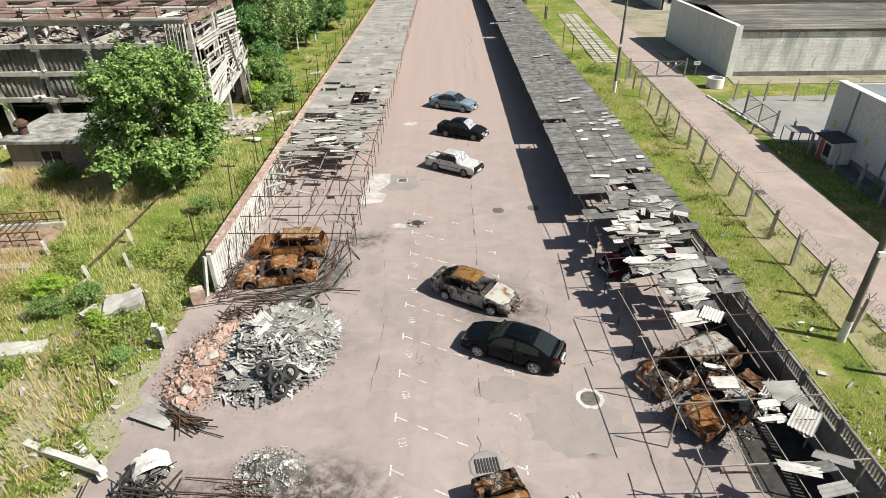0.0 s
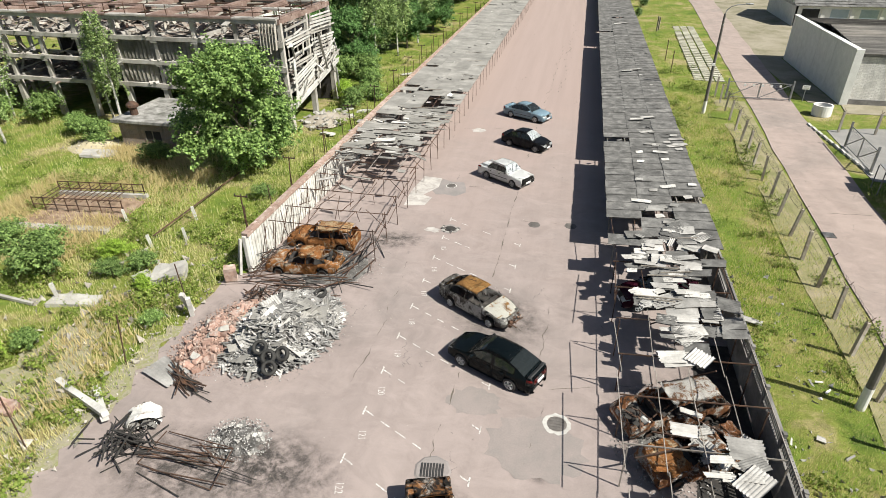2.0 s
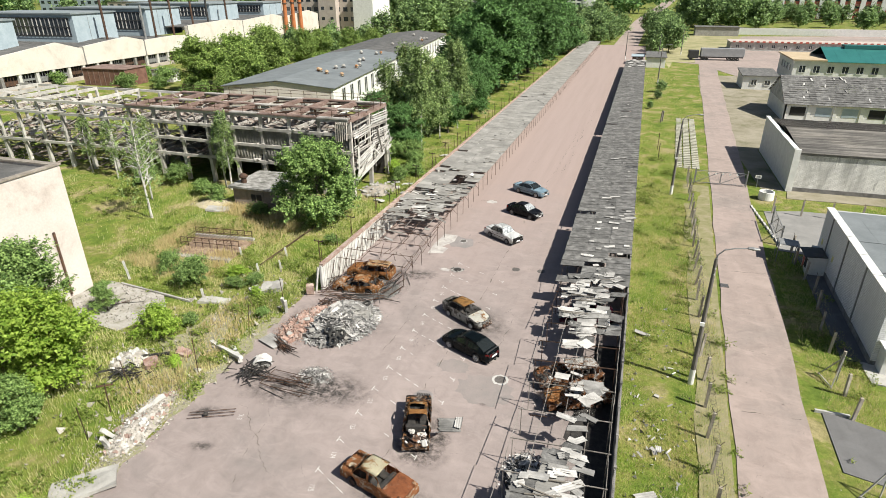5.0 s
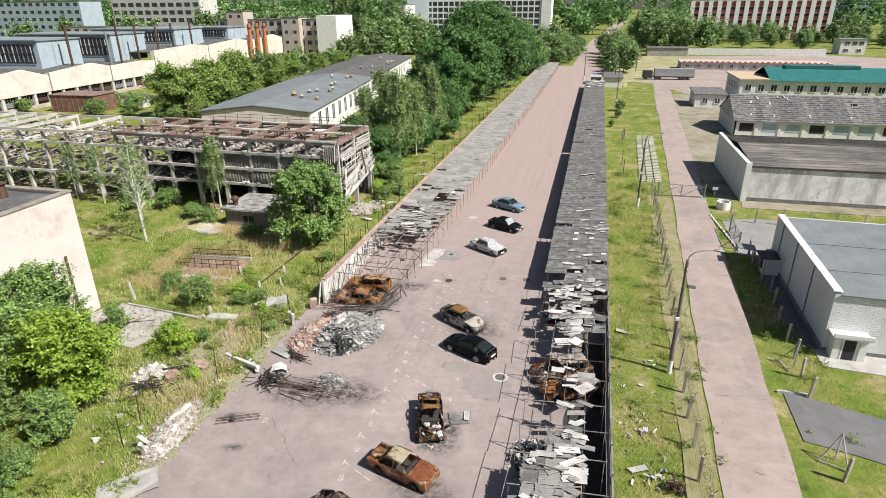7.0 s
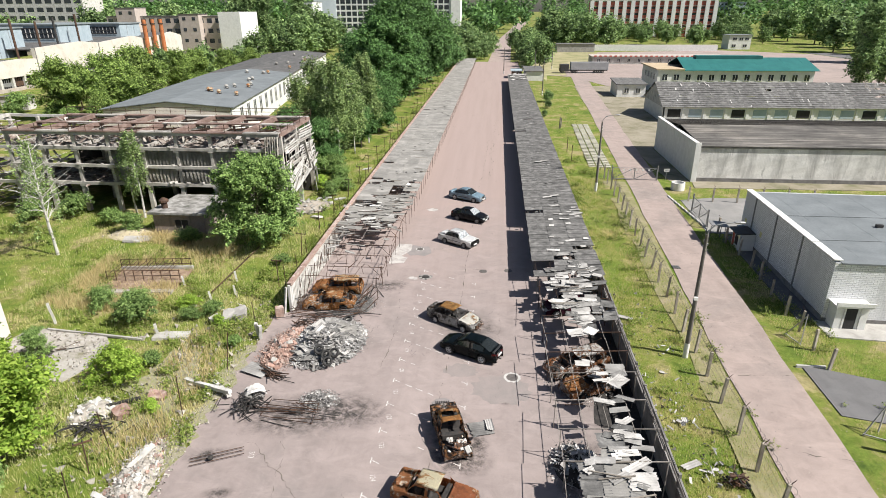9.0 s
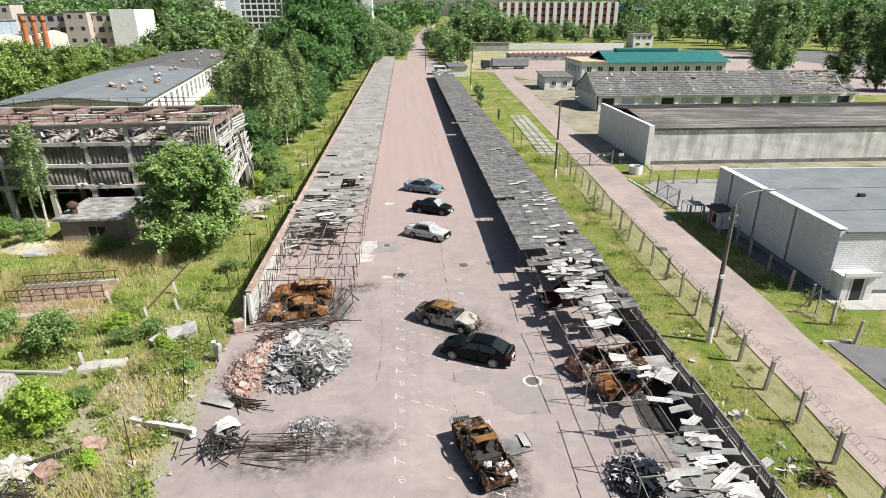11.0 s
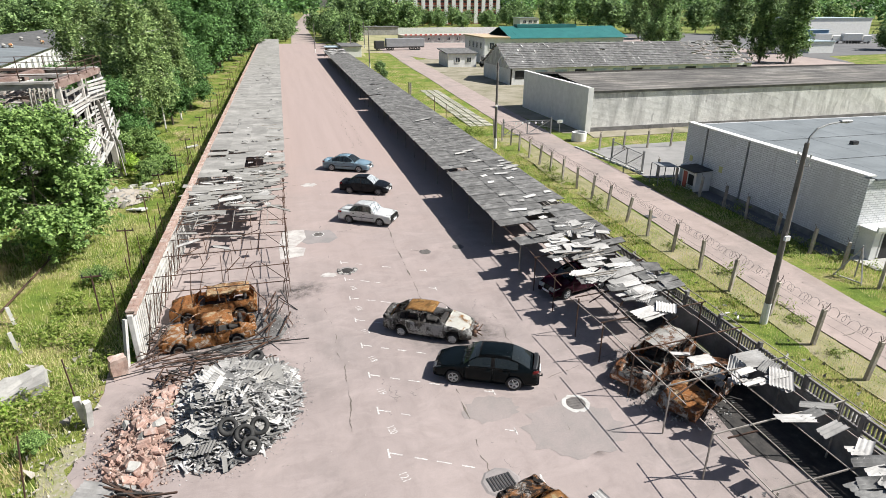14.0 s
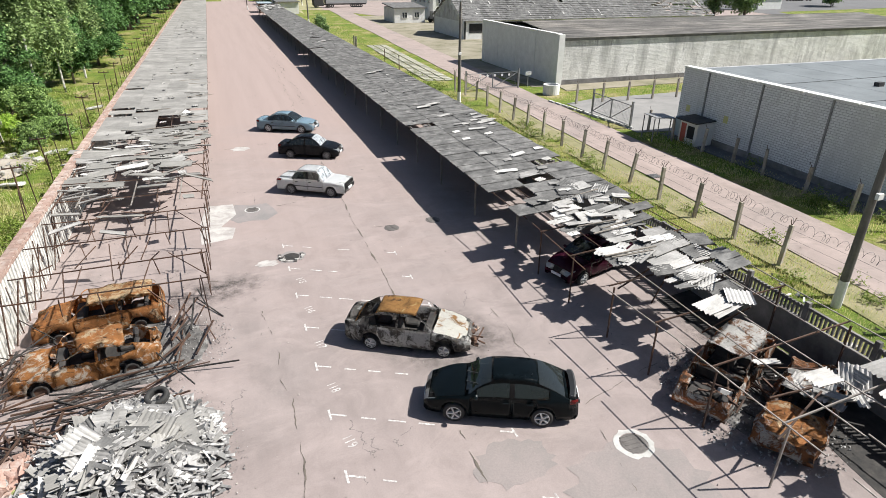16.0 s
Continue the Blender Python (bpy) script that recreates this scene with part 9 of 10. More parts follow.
# ---- poles and fences ----
def street_lamp(x, y, h=9.1, arm=True, box_on=True):
    t = thing("street_lamp", "tall grey concrete lamp pole with a whitewashed foot", "street lamp", pose(x, y, 0), "lamp poles")
    bm = B()
    tube(bm, (0, 0, 1.15), (0, 0, h), 0.165, 0.10, 12)
    part("pole", bm, POLEGREY, t, smooth=False)
    bm = B()
    tube(bm, (0, 0, -0.1), (0, 0, 1.15), 0.185, 0.172, 12)
    part("painted_foot", bm, WHITEPAINT, t, "whitewashed foot")
    if arm:
        bm = B()
        pts = [Vector((0, 0, h - 0.3)), Vector((0.05, 0, h + 0.25)), Vector((0.35, 0, h + 0.6)), Vector((0.9, 0, h + 0.78)), Vector((1.6, 0.02, h + 0.85))]
        for a, b in zip(pts, pts[1:]):
            tube(bm, a, b, 0.04, 0.04, 6)
        part("arm", bm, GREYSTEEL, t)
        bm = B()
        lathe(bm, [(0.001, -0.36), (0.10, -0.3), (0.16, 0.0), (0.10, 0.3), (0.001, 0.36)], 10, pose(1.85, 0.02, h + 0.86, 0, 90, 0) @ Matrix.Diagonal((0.6, 1, 1, 1)))
        part("lamp_head", bm, GREYSTEEL, t, "grey cobra-head lamp")
    if box_on:
        solid("switch_box", -0.20, 0.06, -0.30, -0.17, h * 0.50, h * 0.50 + 0.22, WHITEPAINT, t)
        for z in (h - 1.0, h - 0.6):
            for s in (-1, 1):
                bm = B()
                tube(bm, (0, 0, z), (0, s * 0.35, z + 0.02), 0.02)
                tube(bm, (0, s * 0.35, z), (0, s * 0.35, z + 0.14), 0.035)
                part("insulator", bm, WHITECON, t)

street_lamp(19.72, -0.55)
street_lamp(19.6, 39.3)
street_lamp(18.8, 131, 9.0, True, False)
street_lamp(19.2, 176, 9.0, False, False)
street_lamp(8.6, 186, 9.0, False, False)
street_lamp(27.5, 205, 9.0, False, False)

def fence_x(y):
    return 20.2 + 0.028 * (y + 11)

POSTCON = M("weathered_post_concrete", [(0.3, (0.22, 0.185, 0.15)), (0.5, (0.37, 0.325, 0.27)), (0.72, (0.48, 0.44, 0.385))], 1.6, 12, 0.92, rnd=0.15)

def fence_post(name, label, group, double=True, h=1.95):
    t = thing(name, label, "fence post", None, group)
    bm = B()
    bar(bm, (0, 0, -0.2), (0, 0, h), 0.165)
    part("shaft", bm, POSTCON, t)
    for s in ((1, -1) if double else (1,)):
        bm = B()
        bar(bm, (0, 0, h - 0.05), (s * 0.22, 0, h + 0.30), 0.022)
        part("arm", bm, RUSTBAR, t)
    return t

p0 = fence_post("fence_post", "leaning weathered concrete fence post with steel arms", "fence posts along the path")
y, k = -22.8, 0
frng = random.Random(15)
while y < 44:
    m = pose(fence_x(y) + frng.uniform(-0.08, 0.08), y, 0, frng.gauss(0, 2.2), frng.gauss(1.5, 2.2), frng.uniform(-15, 15))
    if k == 0:
        p0.matrix_basis = m
    else:
        copy_thing(p0, m)
    y += 2.85
    k += 1
y = 46
copy_thing(p0, pose(fence_x(46), 46, 0))
for i in range(6):
    copy_thing(p0, pose(30.4 + 2.9 * i, 35.6 - 0.1 * i, -0.1, 0, 0, 90))

def wire_run(name, label, paths, r, parent=None):
    bm = B()
    for pts in paths:
        for a, b in zip(pts, pts[1:]):
            tube(bm, a, b, r, r, 3, False)
    return tagged(part(name, bm, DARKSTEEL, parent), label, "wire")

coil = []
n = 1300
coil.append([Vector((fence_x(-23 + 66 * i / n) + 0.18 * math.cos(i * 0.9), -23 + 66 * i / n + 0.10 * math.sin(i * 0.31), 2.12 + 0.18 * math.sin(i * 0.9) - 0.08 * math.sin(i / n * 66 / 2.85 * math.pi) ** 2)) for i in range(n)])
wire_run("barbed_wire", "coiled rusty barbed wire along the fence tops", coil, 0.007)
wire_run("fence_wire", "thin rusty wire strands between the concrete posts", [[Vector((fence_x(-23 + 2.85 * i), -23 + 2.85 * i, z - 0.04 * (i % 2))) for i in range(24)] for z in (0.5, 0.95, 1.4, 1.8)], 0.006)

# fence round the brick shed
s0 = fence_post("fence_post", "thin pale concrete post with a bent arm", "fence posts by the brick shed", False, 1.7)
for i, (x, y) in enumerate(((28.8, -1.4), (29.0, 1.1), (29.2, 3.7), (29.3, 6.2), (29.4, 9.2), (30.0, 12.8), (30.3, 15.6), (30.2, 18.4), (30.0, 21.4), (30.3, 24.6), (28.3, -9.4))):
    m = pose(x, y, 0, frng.gauss(0, 2), frng.gauss(0, 2), 180 + frng.uniform(-30, 30))
    if i == 0:
        s0.matrix_basis = m
    else:
        copy_thing(s0, m)

def post_braces(x, y, a):
    t = thing("fence_brace", "pale steel corner brace of the inner fence", "fence brace", pose(x, y, 0, 0, 0, a), "fence braces")
    for p, q in (((0, 0, 0), (0, 0, 2.0)), ((1.1, 0, 0), (0, 0, 1.9)), ((0, 1.1, 0), (0, 0, 1.9)), ((1.1, 0, 0.1), (0, 1.1, 0.1))):
        bm = B()
        bar(bm, p, q, 0.06)
        part("strut", bm, CONCRETE, t)

post_braces(28.4, -7.6, 200)
post_braces(28.9, 2.6, 150)

def gate(x0, x1, y, h, label, turn=0.0):
    t = thing("gate", label, "gate", pose(x0, y, 0, 0, 0, turn))
    W = x1 - x0
    for x in (0, W):
        solid("gate_post", x - 0.07, x + 0.07, -0.07, 0.07, 0, h + 0.35, GREYSTEEL, t)
    for a, b in ((0.1, W / 2 - 0.04), (W / 2 + 0.04, W - 0.1)):
        bm = B()
        for p, q in (((a, 0, 0.2), (b, 0, 0.2)), ((a, 0, h), (b, 0, h)), ((a, 0, 0.2), (a, 0, h)), ((b, 0, 0.2), (b, 0, h)), ((a, 0, 0.2), (b, 0, h))):
            bar(bm, p, q, 0.06)
        leaf = part("leaf", bm, GREYSTEEL, t)
        bm = B()
        for i in range(14):
            x = lerp(a, b, (i + 1) / 15)
            bar(bm, (x, 0, 0.2), (x, 0, h), 0.008)
        for i in range(7):
            z = lerp(0.2, h, (i + 1) / 8)
            bar(bm, (a, 0, z), (b, 0, z), 0.008)
        part("mesh_panel", bm, GREYSTEEL, leaf)
    return t

g = gate(22.6, 28.8, 44.9, 1.75, "rusty grey pipe gate across the path")
for i in range(5):
    bm = B()
    lathe(bm, [(0.001, -0.02), (0.13, -0.02), (0.13, 0.02), (0.001, 0.02)], 12, pose(1.6 + 0.85 * i, -0.06, 1.5, 90, 0, 0))
    part("disc", bm, WHITEPAINT, g)
gate(29.7, 35.6, 31.8, 1.8, "open grey steel mesh gate of the inner yard", -92)

def sign(x, y):
    t = thing("sign", "small white sign board with dark lines on a post", "sign", pose(x, y, 0))
    solid("post", -0.03, 0.03, -0.03, 0.03, 0, 1.4, GREYSTEEL, t)
    solid("board", -0.35, 0.35, -0.05, -0.032, 1.25, 1.65, WHITEPAINT, t)
    for i in range(2):
        solid("bar", -0.25, 0.25, -0.056, -0.05, 1.36 + 0.13 * i, 1.41 + 0.13 * i, DARKSTEEL, t)

sign(30.1, 45.2)

def well_ring(x, y):
    t = thing("well_ring", "white concrete well ring lying open on the grass", "concrete ring", pose(x, y, 0))
    bm = B()
    lathe(bm, [(0.72, 0), (0.86, 0), (0.86, 1.0), (0.72, 1.0), (0.72, 0)], 24)
    part("ring", bm, WHITEPAINT, t, smooth=False)
    bm = B()
    lathe(bm, [(0.001, 0.12), (0.72, 0.12)], 24)
    part("fill", bm, DARKIN, t)

well_ring(30.5, 40.7)

def shelter(x, y):
    t = thing("shelter", "small steel canopy on thin legs", "shelter", pose(x, y, 0, 0, 0, -5))
    bm = B()
    box(bm, -0.8, 0.9, -0.8, 0.8, 1.75, 1.8, pose(0, 0, 0, 0, 4, 0))
    part("canopy", bm, GREYSTEEL, t)
    for a in (-0.7, 0.7):
        for b in (-0.7, 0.7):
            solid("leg", a - 0.03, a + 0.03, b - 0.03, b + 0.03, 0, 1.76, GREYSTEEL, t)

shelter(29.2, 22.4)

def hatch_cover(x, y):
    t = thing("drain_grate", "square iron grate set in the path", "drain", pose(x, y, 0.02), kind="structure")
    solid("frame", -0.35, 0.35, -0.35, 0.35, 0, 0.02, DARKSTEEL, t)
    for i in range(5):
        solid("grate_bar", -0.3, 0.3, -0.28 + 0.14 * i - 0.02, -0.28 + 0.14 * i + 0.02, 0.02, 0.035, GREYSTEEL, t)

hatch_cover(23.3, 14.9)
tagged(solid("kerb", 26.8, 28.7, -1.25, -1.1, -0.05, 0.16, WHITECON, None), "white painted kerb at the side drive", "kerb", kind="structure")
for i in range(11):
    tagged(solid("kerb", 28.4 + 0.1 * i, 28.6 + 0.1 * i, 36.5 - 1.1 * i, 37.5 - 1.1 * i, -0.05, 0.14, WHITECON, None), "low concrete kerb of the inner yard", "kerb", "kerb stones", "structure")

# paving slabs in the far grass strip
slab = thing("paving_slabs", "rows of mossy concrete paving slabs in the grass", "paving", pose(0, 0, 0), kind="structure")
sm = B()
box(sm, -0.48, 0.48, -0.36, 0.36, 0, 0.09)
sme = bpy.data.meshes.new("slab")
sm.to_mesh(sme)
sm.free()
sme.materials.append(M("mossy_slab", [(0.3, (0.28, 0.27, 0.20)), (0.7, (0.45, 0.43, 0.36))], 1.0, 10, 0.95, rnd=0.12))
for i in range(34):
    for j in range(3):
        laid("slab", sme, pose(21.0 + j * 1.15 + 0.04 * i, 52 + i * 1.05, 0.02, frng.gauss(0, 1), frng.gauss(0, 1), frng.gauss(0, 2)), slab)

def old_posts(x, y):
    t = thing("gate_stub", "pair of grey timber stakes in the grass", "stake", pose(x, y, 0))
    for dx, dy in ((0, 0), (0.35, 1.0), (0.2, 2.0)):
        bm = B()
        bar(bm, (dx, dy, 0), (dx + 0.05, dy + 0.1, 2.0), 0.16)
        part("stake", bm, WOOD, t)

old_posts(18.9, 82)
for yy in (55.0, 61.5):
    t = thing("pipe_post", "thin rusty pipe post in the grass", "post", pose(18.2, yy, 0), "pipe posts")
    bm = B()
    tube(bm, (0, 0, 0), (0, 0, 2.6), 0.05)
    part("pipe", bm, RUSTBAR, t)

# T-bar stakes behind the left wall
t0 = thing("tbar_post", "rusty steel stake with a crossbar and wire", "post", pose(-12.3, 8, 0), "crossbar stakes behind the wall")
bm = B()
bar(bm, (0, 0, 0), (0, 0, 2.5), 0.06)
part("stake", bm, RUSTBAR, t0)
bm = B()
bar(bm, (-0.45, 0, 2.45), (0.45, 0, 2.45), 0.07)
part("crossbar", bm, RUSTBAR, t0)
for s in (-0.4, 0, 0.4):
    bm = B()
    tube(bm, (s, 0, 2.48), (s, 0, 2.6), 0.035)
    part("insulator", bm, DARKSTEEL, t0)
for i in range(1, 26):
    copy_thing(t0, pose(-12.3 + frng.uniform(-0.2, 0.2), 8 + 6.4 * i, 0, frng.gauss(0, 3), frng.gauss(0, 3), frng.uniform(-8, 8)))
wire_run("stake_wire", "slack rusty wires between the stakes", [[Vector((-12.3 + s, 8 + 3.2 * i, 2.55 - 0.15 * (i % 2))) for i in range(44)] for s in (-0.4, 0.4)], 0.008)
t1 = thing("wire_stake", "thin rusty steel stake", "stake", pose(-10.9, 6, 0), "thin stakes behind the wall")
bm = B()
bar(bm, (0, 0, 0), (0, 0, 2.9), 0.04)
part("stake", bm, RUSTBAR, t1)
for i in range(1, 30):
    copy_thing(t1, pose(-10.9 + frng.uniform(-0.1, 0.1), 6 + 3.1 * i, 0, frng.gauss(0, 3), frng.gauss(0, 3), 0))
for x, y in ((-11.4, -4.6), (-10.9, -0.4), (-12.0, -9.5), (-13.8, -16.8), (-14.4, -12.8)):
    copy_thing(t1, pose(x, y, 0, frng.gauss(0, 6), frng.gauss(0, 6), 0))
copy_thing(t0, pose(-14.6, -14.4, -0.4, 4, 3, 40))

# ---- rubble ----
def chunk_mesh(seed, sx, sy, sz, rough=0.25):
    rng = random.Random(seed)
    bm = B()
    bmesh.ops.create_cube(bm, size=1)
    for v in bm.verts:
        v.co = Vector((v.co.x * sx * rng.uniform(1 - rough, 1 + rough), v.co.y * sy * rng.uniform(1 - rough, 1 + rough), v.co.z * sz * rng.uniform(1 - rough, 1 + rough)))
    bmesh.ops.bevel(bm, geom=[e for e in bm.edges if rng.random() < 0.5], offset=min(sx, sy, sz) * 0.18, segments=1, affect="EDGES")
    me = bpy.data.meshes.new("chunk")
    bm.to_mesh(me)
    bm.free()
    return me

CHUNKS = [chunk_mesh(s, 1.0, 0.7, 0.5, 0.35) for s in range(6)]
CH_BRICK, CH_WHITE, CH_DARK, CH_ASH, CH_CON = (tinted(CHUNKS, m) for m in (BRICKPINK, WHITECON, DARKCON, SLATE_LIGHT, CONCRETE))

def mound(name, label, cat, x, y, rx, ry, h, mat, seed, ang=0, amp=0.35):
    t = thing(name, label, cat, pose(x, y, 0, 0, 0, ang))
    def height(u, v):
        d = math.sqrt(u * u + v * v)
        return h * max(0.0, 1 - d ** 1.6) * (1 + amp * noise.noise((u * 2.2 + seed, v * 2.2, 0))) + 0.06 * noise.noise((u * 7 + seed, v * 7, 4))
    vs, fs = [(0, 0, height(0, 0))], []
    n, rings = 30, 8
    for r in range(1, rings + 1):
        for i in range(n):
            a = 2 * math.pi * i / n
            k = r / rings * (1 + 0.12 * noise.noise((math.cos(a) * 2 + seed, math.sin(a) * 2, 1)))
            u, v = k * math.cos(a), k * math.sin(a)
            vs.append((u * rx, v * ry, max(0.0, height(u, v)) if r < rings else -0.03))
    for i in range(n):
        fs.append((0, 1 + i, 1 + (i + 1) % n))
    for r in range(rings - 1):
        for i in range(n):
            a, b = 1 + r * n + i, 1 + r * n + (i + 1) % n
            fs.append((a, a + n, b + n, b))
    part_data("core", vs, fs, mat, t)
    return t, height

def strew(t, height, rx, ry, n, meshes, name, seed, smin, smax, tilt=25, bias=0.5, sink=0.0, zs=1.0, lie=None):
    rng = random.Random(seed)
    for i in range(n):
        a, d = rng.uniform(0, 2 * math.pi), rng.random() ** bias * 1.04
        u, v = d * math.cos(a), d * math.sin(a)
        s = rng.uniform(smin, smax)
        z = max(0.02, height(u, v)) + 0.05 * s - sink
        laid(name, rng.choice(meshes), pose(u * rx, v * ry, z, rng.gauss(0, tilt), rng.gauss(0, tilt), math.degrees(math.atan2(v * ry, u * rx)) + rng.gauss(0, lie) if lie else rng.uniform(0, 360)) @ Matrix.Diagonal((s, s, s * zs, 1)), t)

def crumbs(t, height, rx, ry, n, mat, seed, size, label=""):
    """Fine broken bits past counting."""
    nr = np.random.default_rng(seed)
    vs, fs = [], []
    for i in range(n):
        a, d = nr.uniform(0, 2 * math.pi), nr.uniform() ** 0.55 * 1.15
        u, v = d * math.cos(a), d * math.sin(a)
        c = Vector((u * rx, v * ry, max(0.0, height(u, v)) + 0.02))
        s = size * nr.uniform(0.4, 1.4)
        e = Euler(nr.uniform(0, 3, 3)).to_matrix()
        o = len(vs)
        vs += [c + e @ Vector(p) * s for p in ((1, 0.1, 0), (-0.5, 0.8, 0.1), (-0.4, -0.8, 0), (0.1, 0, 0.28))]
        fs += [(o, o + 1, o + 3), (o + 1, o + 2, o + 3), (o + 2, o, o + 3), (o, o + 2, o + 1)]
    return tagged(part_data("grit", vs, fs, mat, t), label, kind="stuff")

ASHBITS = M("slate_crumbs", [(0.3, (0.10, 0.096, 0.092)), (0.5, (0.30, 0.29, 0.28)), (0.7, (0.58, 0.565, 0.54))], 2.5, 10, 0.95, island=0.5)
BRICKBITS = M("brick_crumbs", [(0.3, (0.22, 0.13, 0.10)), (0.5, (0.34, 0.23, 0.185)), (0.7, (0.42, 0.36, 0.325))], 2.5, 10, 0.95, island=0.3)
STONEBITS = M("stone_crumbs", [(0.3, (0.20, 0.18, 0.15)), (0.5, (0.35, 0.32, 0.28)), (0.7, (0.52, 0.49, 0.45))], 2.5, 10, 0.95, island=0.35)

# slate heap
hp, hh = mound("slate_heap", "heap of broken pale grey corrugated slate", "rubble heap", -5.55, -0.9, 2.4, 3.2, 1.2, ASH, 3, -12)
def splinters(t, height, rx, ry, n, mat, seed, lo, hi, spread=55):
    """Broken slate strips past counting, fanned out down the slope."""
    nr = np.random.default_rng(seed)
    vs, fs = [], []
    for i in range(n):
        a, d = nr.uniform(0, 2 * math.pi), nr.uniform() ** 0.55 * 1.05
        u, v = d * math.cos(a), d * math.sin(a)
        m = pose(u * rx, v * ry, max(0.03, height(u, v)) + nr.uniform(0.0, 0.14), nr.normal(0, 16), nr.normal(0, 18), math.degrees(a) + nr.normal(0, spread))
        L, W, H = nr.uniform(lo, hi) / 2, nr.uniform(0.02, 0.055), 0.008
        o = len(vs)
        vs += [m @ Vector((sx * L * nr.uniform(0.85, 1.1), sy * W, sz * H)) for sx in (-1, 1) for sy in (-1, 1) for sz in (-1, 1)]
        fs += [tuple(o + k for k in f) for f in ((0, 1, 3, 2), (4, 6, 7, 5), (0, 4, 5, 1), (2, 3, 7, 6), (0, 2, 6, 4), (1, 5, 7, 3))]
    return tagged(part_data("splinter", vs, fs, mat, t), kind="stuff")

def slate_bit(seed):
    rng = random.Random(seed)
    L, W = rng.uniform(0.5, 1.15) / 2, rng.uniform(0.10, 0.24) / 2
    out = [(-L, -W), (-L * 0.1, -W * rng.uniform(0.7, 1.2)), (L * rng.uniform(0.7, 1.1), -W * rng.uniform(0.5, 1.1)), (L, W * rng.uniform(0.2, 1.0)), (0, W * rng.uniform(0.8, 1.2)), (-L * rng.uniform(0.7, 1.1), W)]
    bm = B()
    a = [bm.verts.new((x, y, 0.02 * math.sin(9 * y) + 0.008)) for x, y in out]
    b = [bm.verts.new((x, y, 0.02 * math.sin(9 * y) - 0.008)) for x, y in out]
    bm.faces.new(a)
    bm.faces.new(b[::-1])
    for k in range(6):
        bm.faces.new((a[k], b[k], b[(k + 1) % 6], a[(k + 1) % 6]))
    me = bpy.data.meshes.new("slate_bit")
    bm.to_mesh(me)
    bm.free()
    return me

PLANK = [slate_bit(80 + s) for s in range(8)]
PLANK_W, PLANK_L, PLANK_D = (tinted(PLANK, m) for m in (SLATE_LIGHT, LSLATE, SLATE))
strew(hp, hh, 2.2, 3.0, 44, TORN_W + STRIP_W + TORN_L + TORN_D[:1], "slate_piece", 4, 0.45, 0.85, 15, 0.55, -0.10, 1.0, 60)
strew(hp, hh, 2.3, 3.1, 80, STRIP_W + STRIP_W + STRIP_L + STRIP_D, "slate_piece", 5, 0.4, 0.85, 18, 0.5, -0.13, 1.0, 50)
strew(hp, hh, 2.45, 3.25, 130, PLANK_W + PLANK_W[:4] + PLANK_L + PLANK_D, "slate_piece", 6, 0.5, 1.05, 18, 0.5, -0.14, 1.0, 55)
splinters(hp, hh, 2.55, 3.35, 1900, ASHBITS, 61, 0.12, 0.6)
crumbs(hp, hh, 2.75, 3.5, 1600, ASHBITS, 7, 0.03)
# brick heap
bp, bh = mound("brick_heap", "heap of broken pinkish red brick", "rubble heap", -8.15, -1.6, 1.35, 2.6, 0.6, BRICKBITS, 9, -12)
strew(bp, bh, 1.4, 2.7, 190, CH_BRICK + CH_BRICK + CH_CON[:1], "brick", 10, 0.15, 0.50, 35, 0.55)
crumbs(bp, bh, 1.7, 3.2, 1800, BRICKBITS, 11, 0.07)

def tyre(x, y, z, rx, ry, r=0.34):
    t = thing("tyre", "worn black car tyre lying on the slate heap", "tyre", pose(x, y, z, rx, ry, 0), "discarded tyres")
    bm = B()
    w = 0.11
    rings = lathe(bm, [(r * 0.58, -w * 0.8), (r * 0.88, -w), (r, -w * 0.6), (r * 1.01, 0), (r, w * 0.6), (r * 0.88, w), (r * 0.58, w * 0.8), (r * 0.64, 0)], 22)
    for i in range(22):
        j = (i + 1) % 22
        bm.faces.new((rings[-1][i], rings[-1][j], rings[0][j], rings[0][i]))
    part("casing", bm, RUBBER, t, smooth=True)
    bm = B()
    lathe(bm, [(r * 1.015, -0.05), (r * 1.02, -0.03), (r * 1.02, 0.03), (r * 1.015, 0.05)], 22)
    part("tread", bm, RUBBER, t)

for p in ((-5.4, -3.2, 0.95, 38, 10), (-4.85, -3.55, 0.80, 40, -5), (-4.35, -3.2, 0.78, 48, -14), (-4.65, -3.95, 0.55, 44, 8), (-4.65, 1.75, 0.60, 12, -8)):
    tyre(*p)

def bag(x, y, z, s, mat, label, seed):
    t = thing("rag", label, "rag", pose(x, y, z, 0, 0, seed * 40), "rags on the heap")
    bm = B()
    bmesh.ops.create_icosphere(bm, subdivisions=2, radius=s)
    for v in bm.verts:
        v.co += noise.noise_vector(v.co * 4 + Vector((seed, 0, 0))) * s * 0.5
        v.co.z *= 0.45
    part("cloth", bm, mat, t)

bag(-5.6, -1.0, 1.22, 0.26, M("sand_cloth", [(0.3, (0.50, 0.40, 0.20)), (0.7, (0.62, 0.52, 0.30))], 3, 12, 0.9), "crumpled sand-coloured cloth on the heap", 1)
bag(-5.85, -1.45, 1.15, 0.22, M("red_cloth", [(0.3, (0.35, 0.05, 0.07)), (0.7, (0.46, 0.10, 0.12))], 3, 12, 0.9), "crumpled dark red cloth on the heap", 2)
bag(-7.5, -0.6, 0.35, 0.30, M("green_cloth", [(0.3, (0.32, 0.36, 0.10)), (0.7, (0.46, 0.48, 0.20))], 3, 12, 0.9), "faded yellow-green plastic sheet", 3)

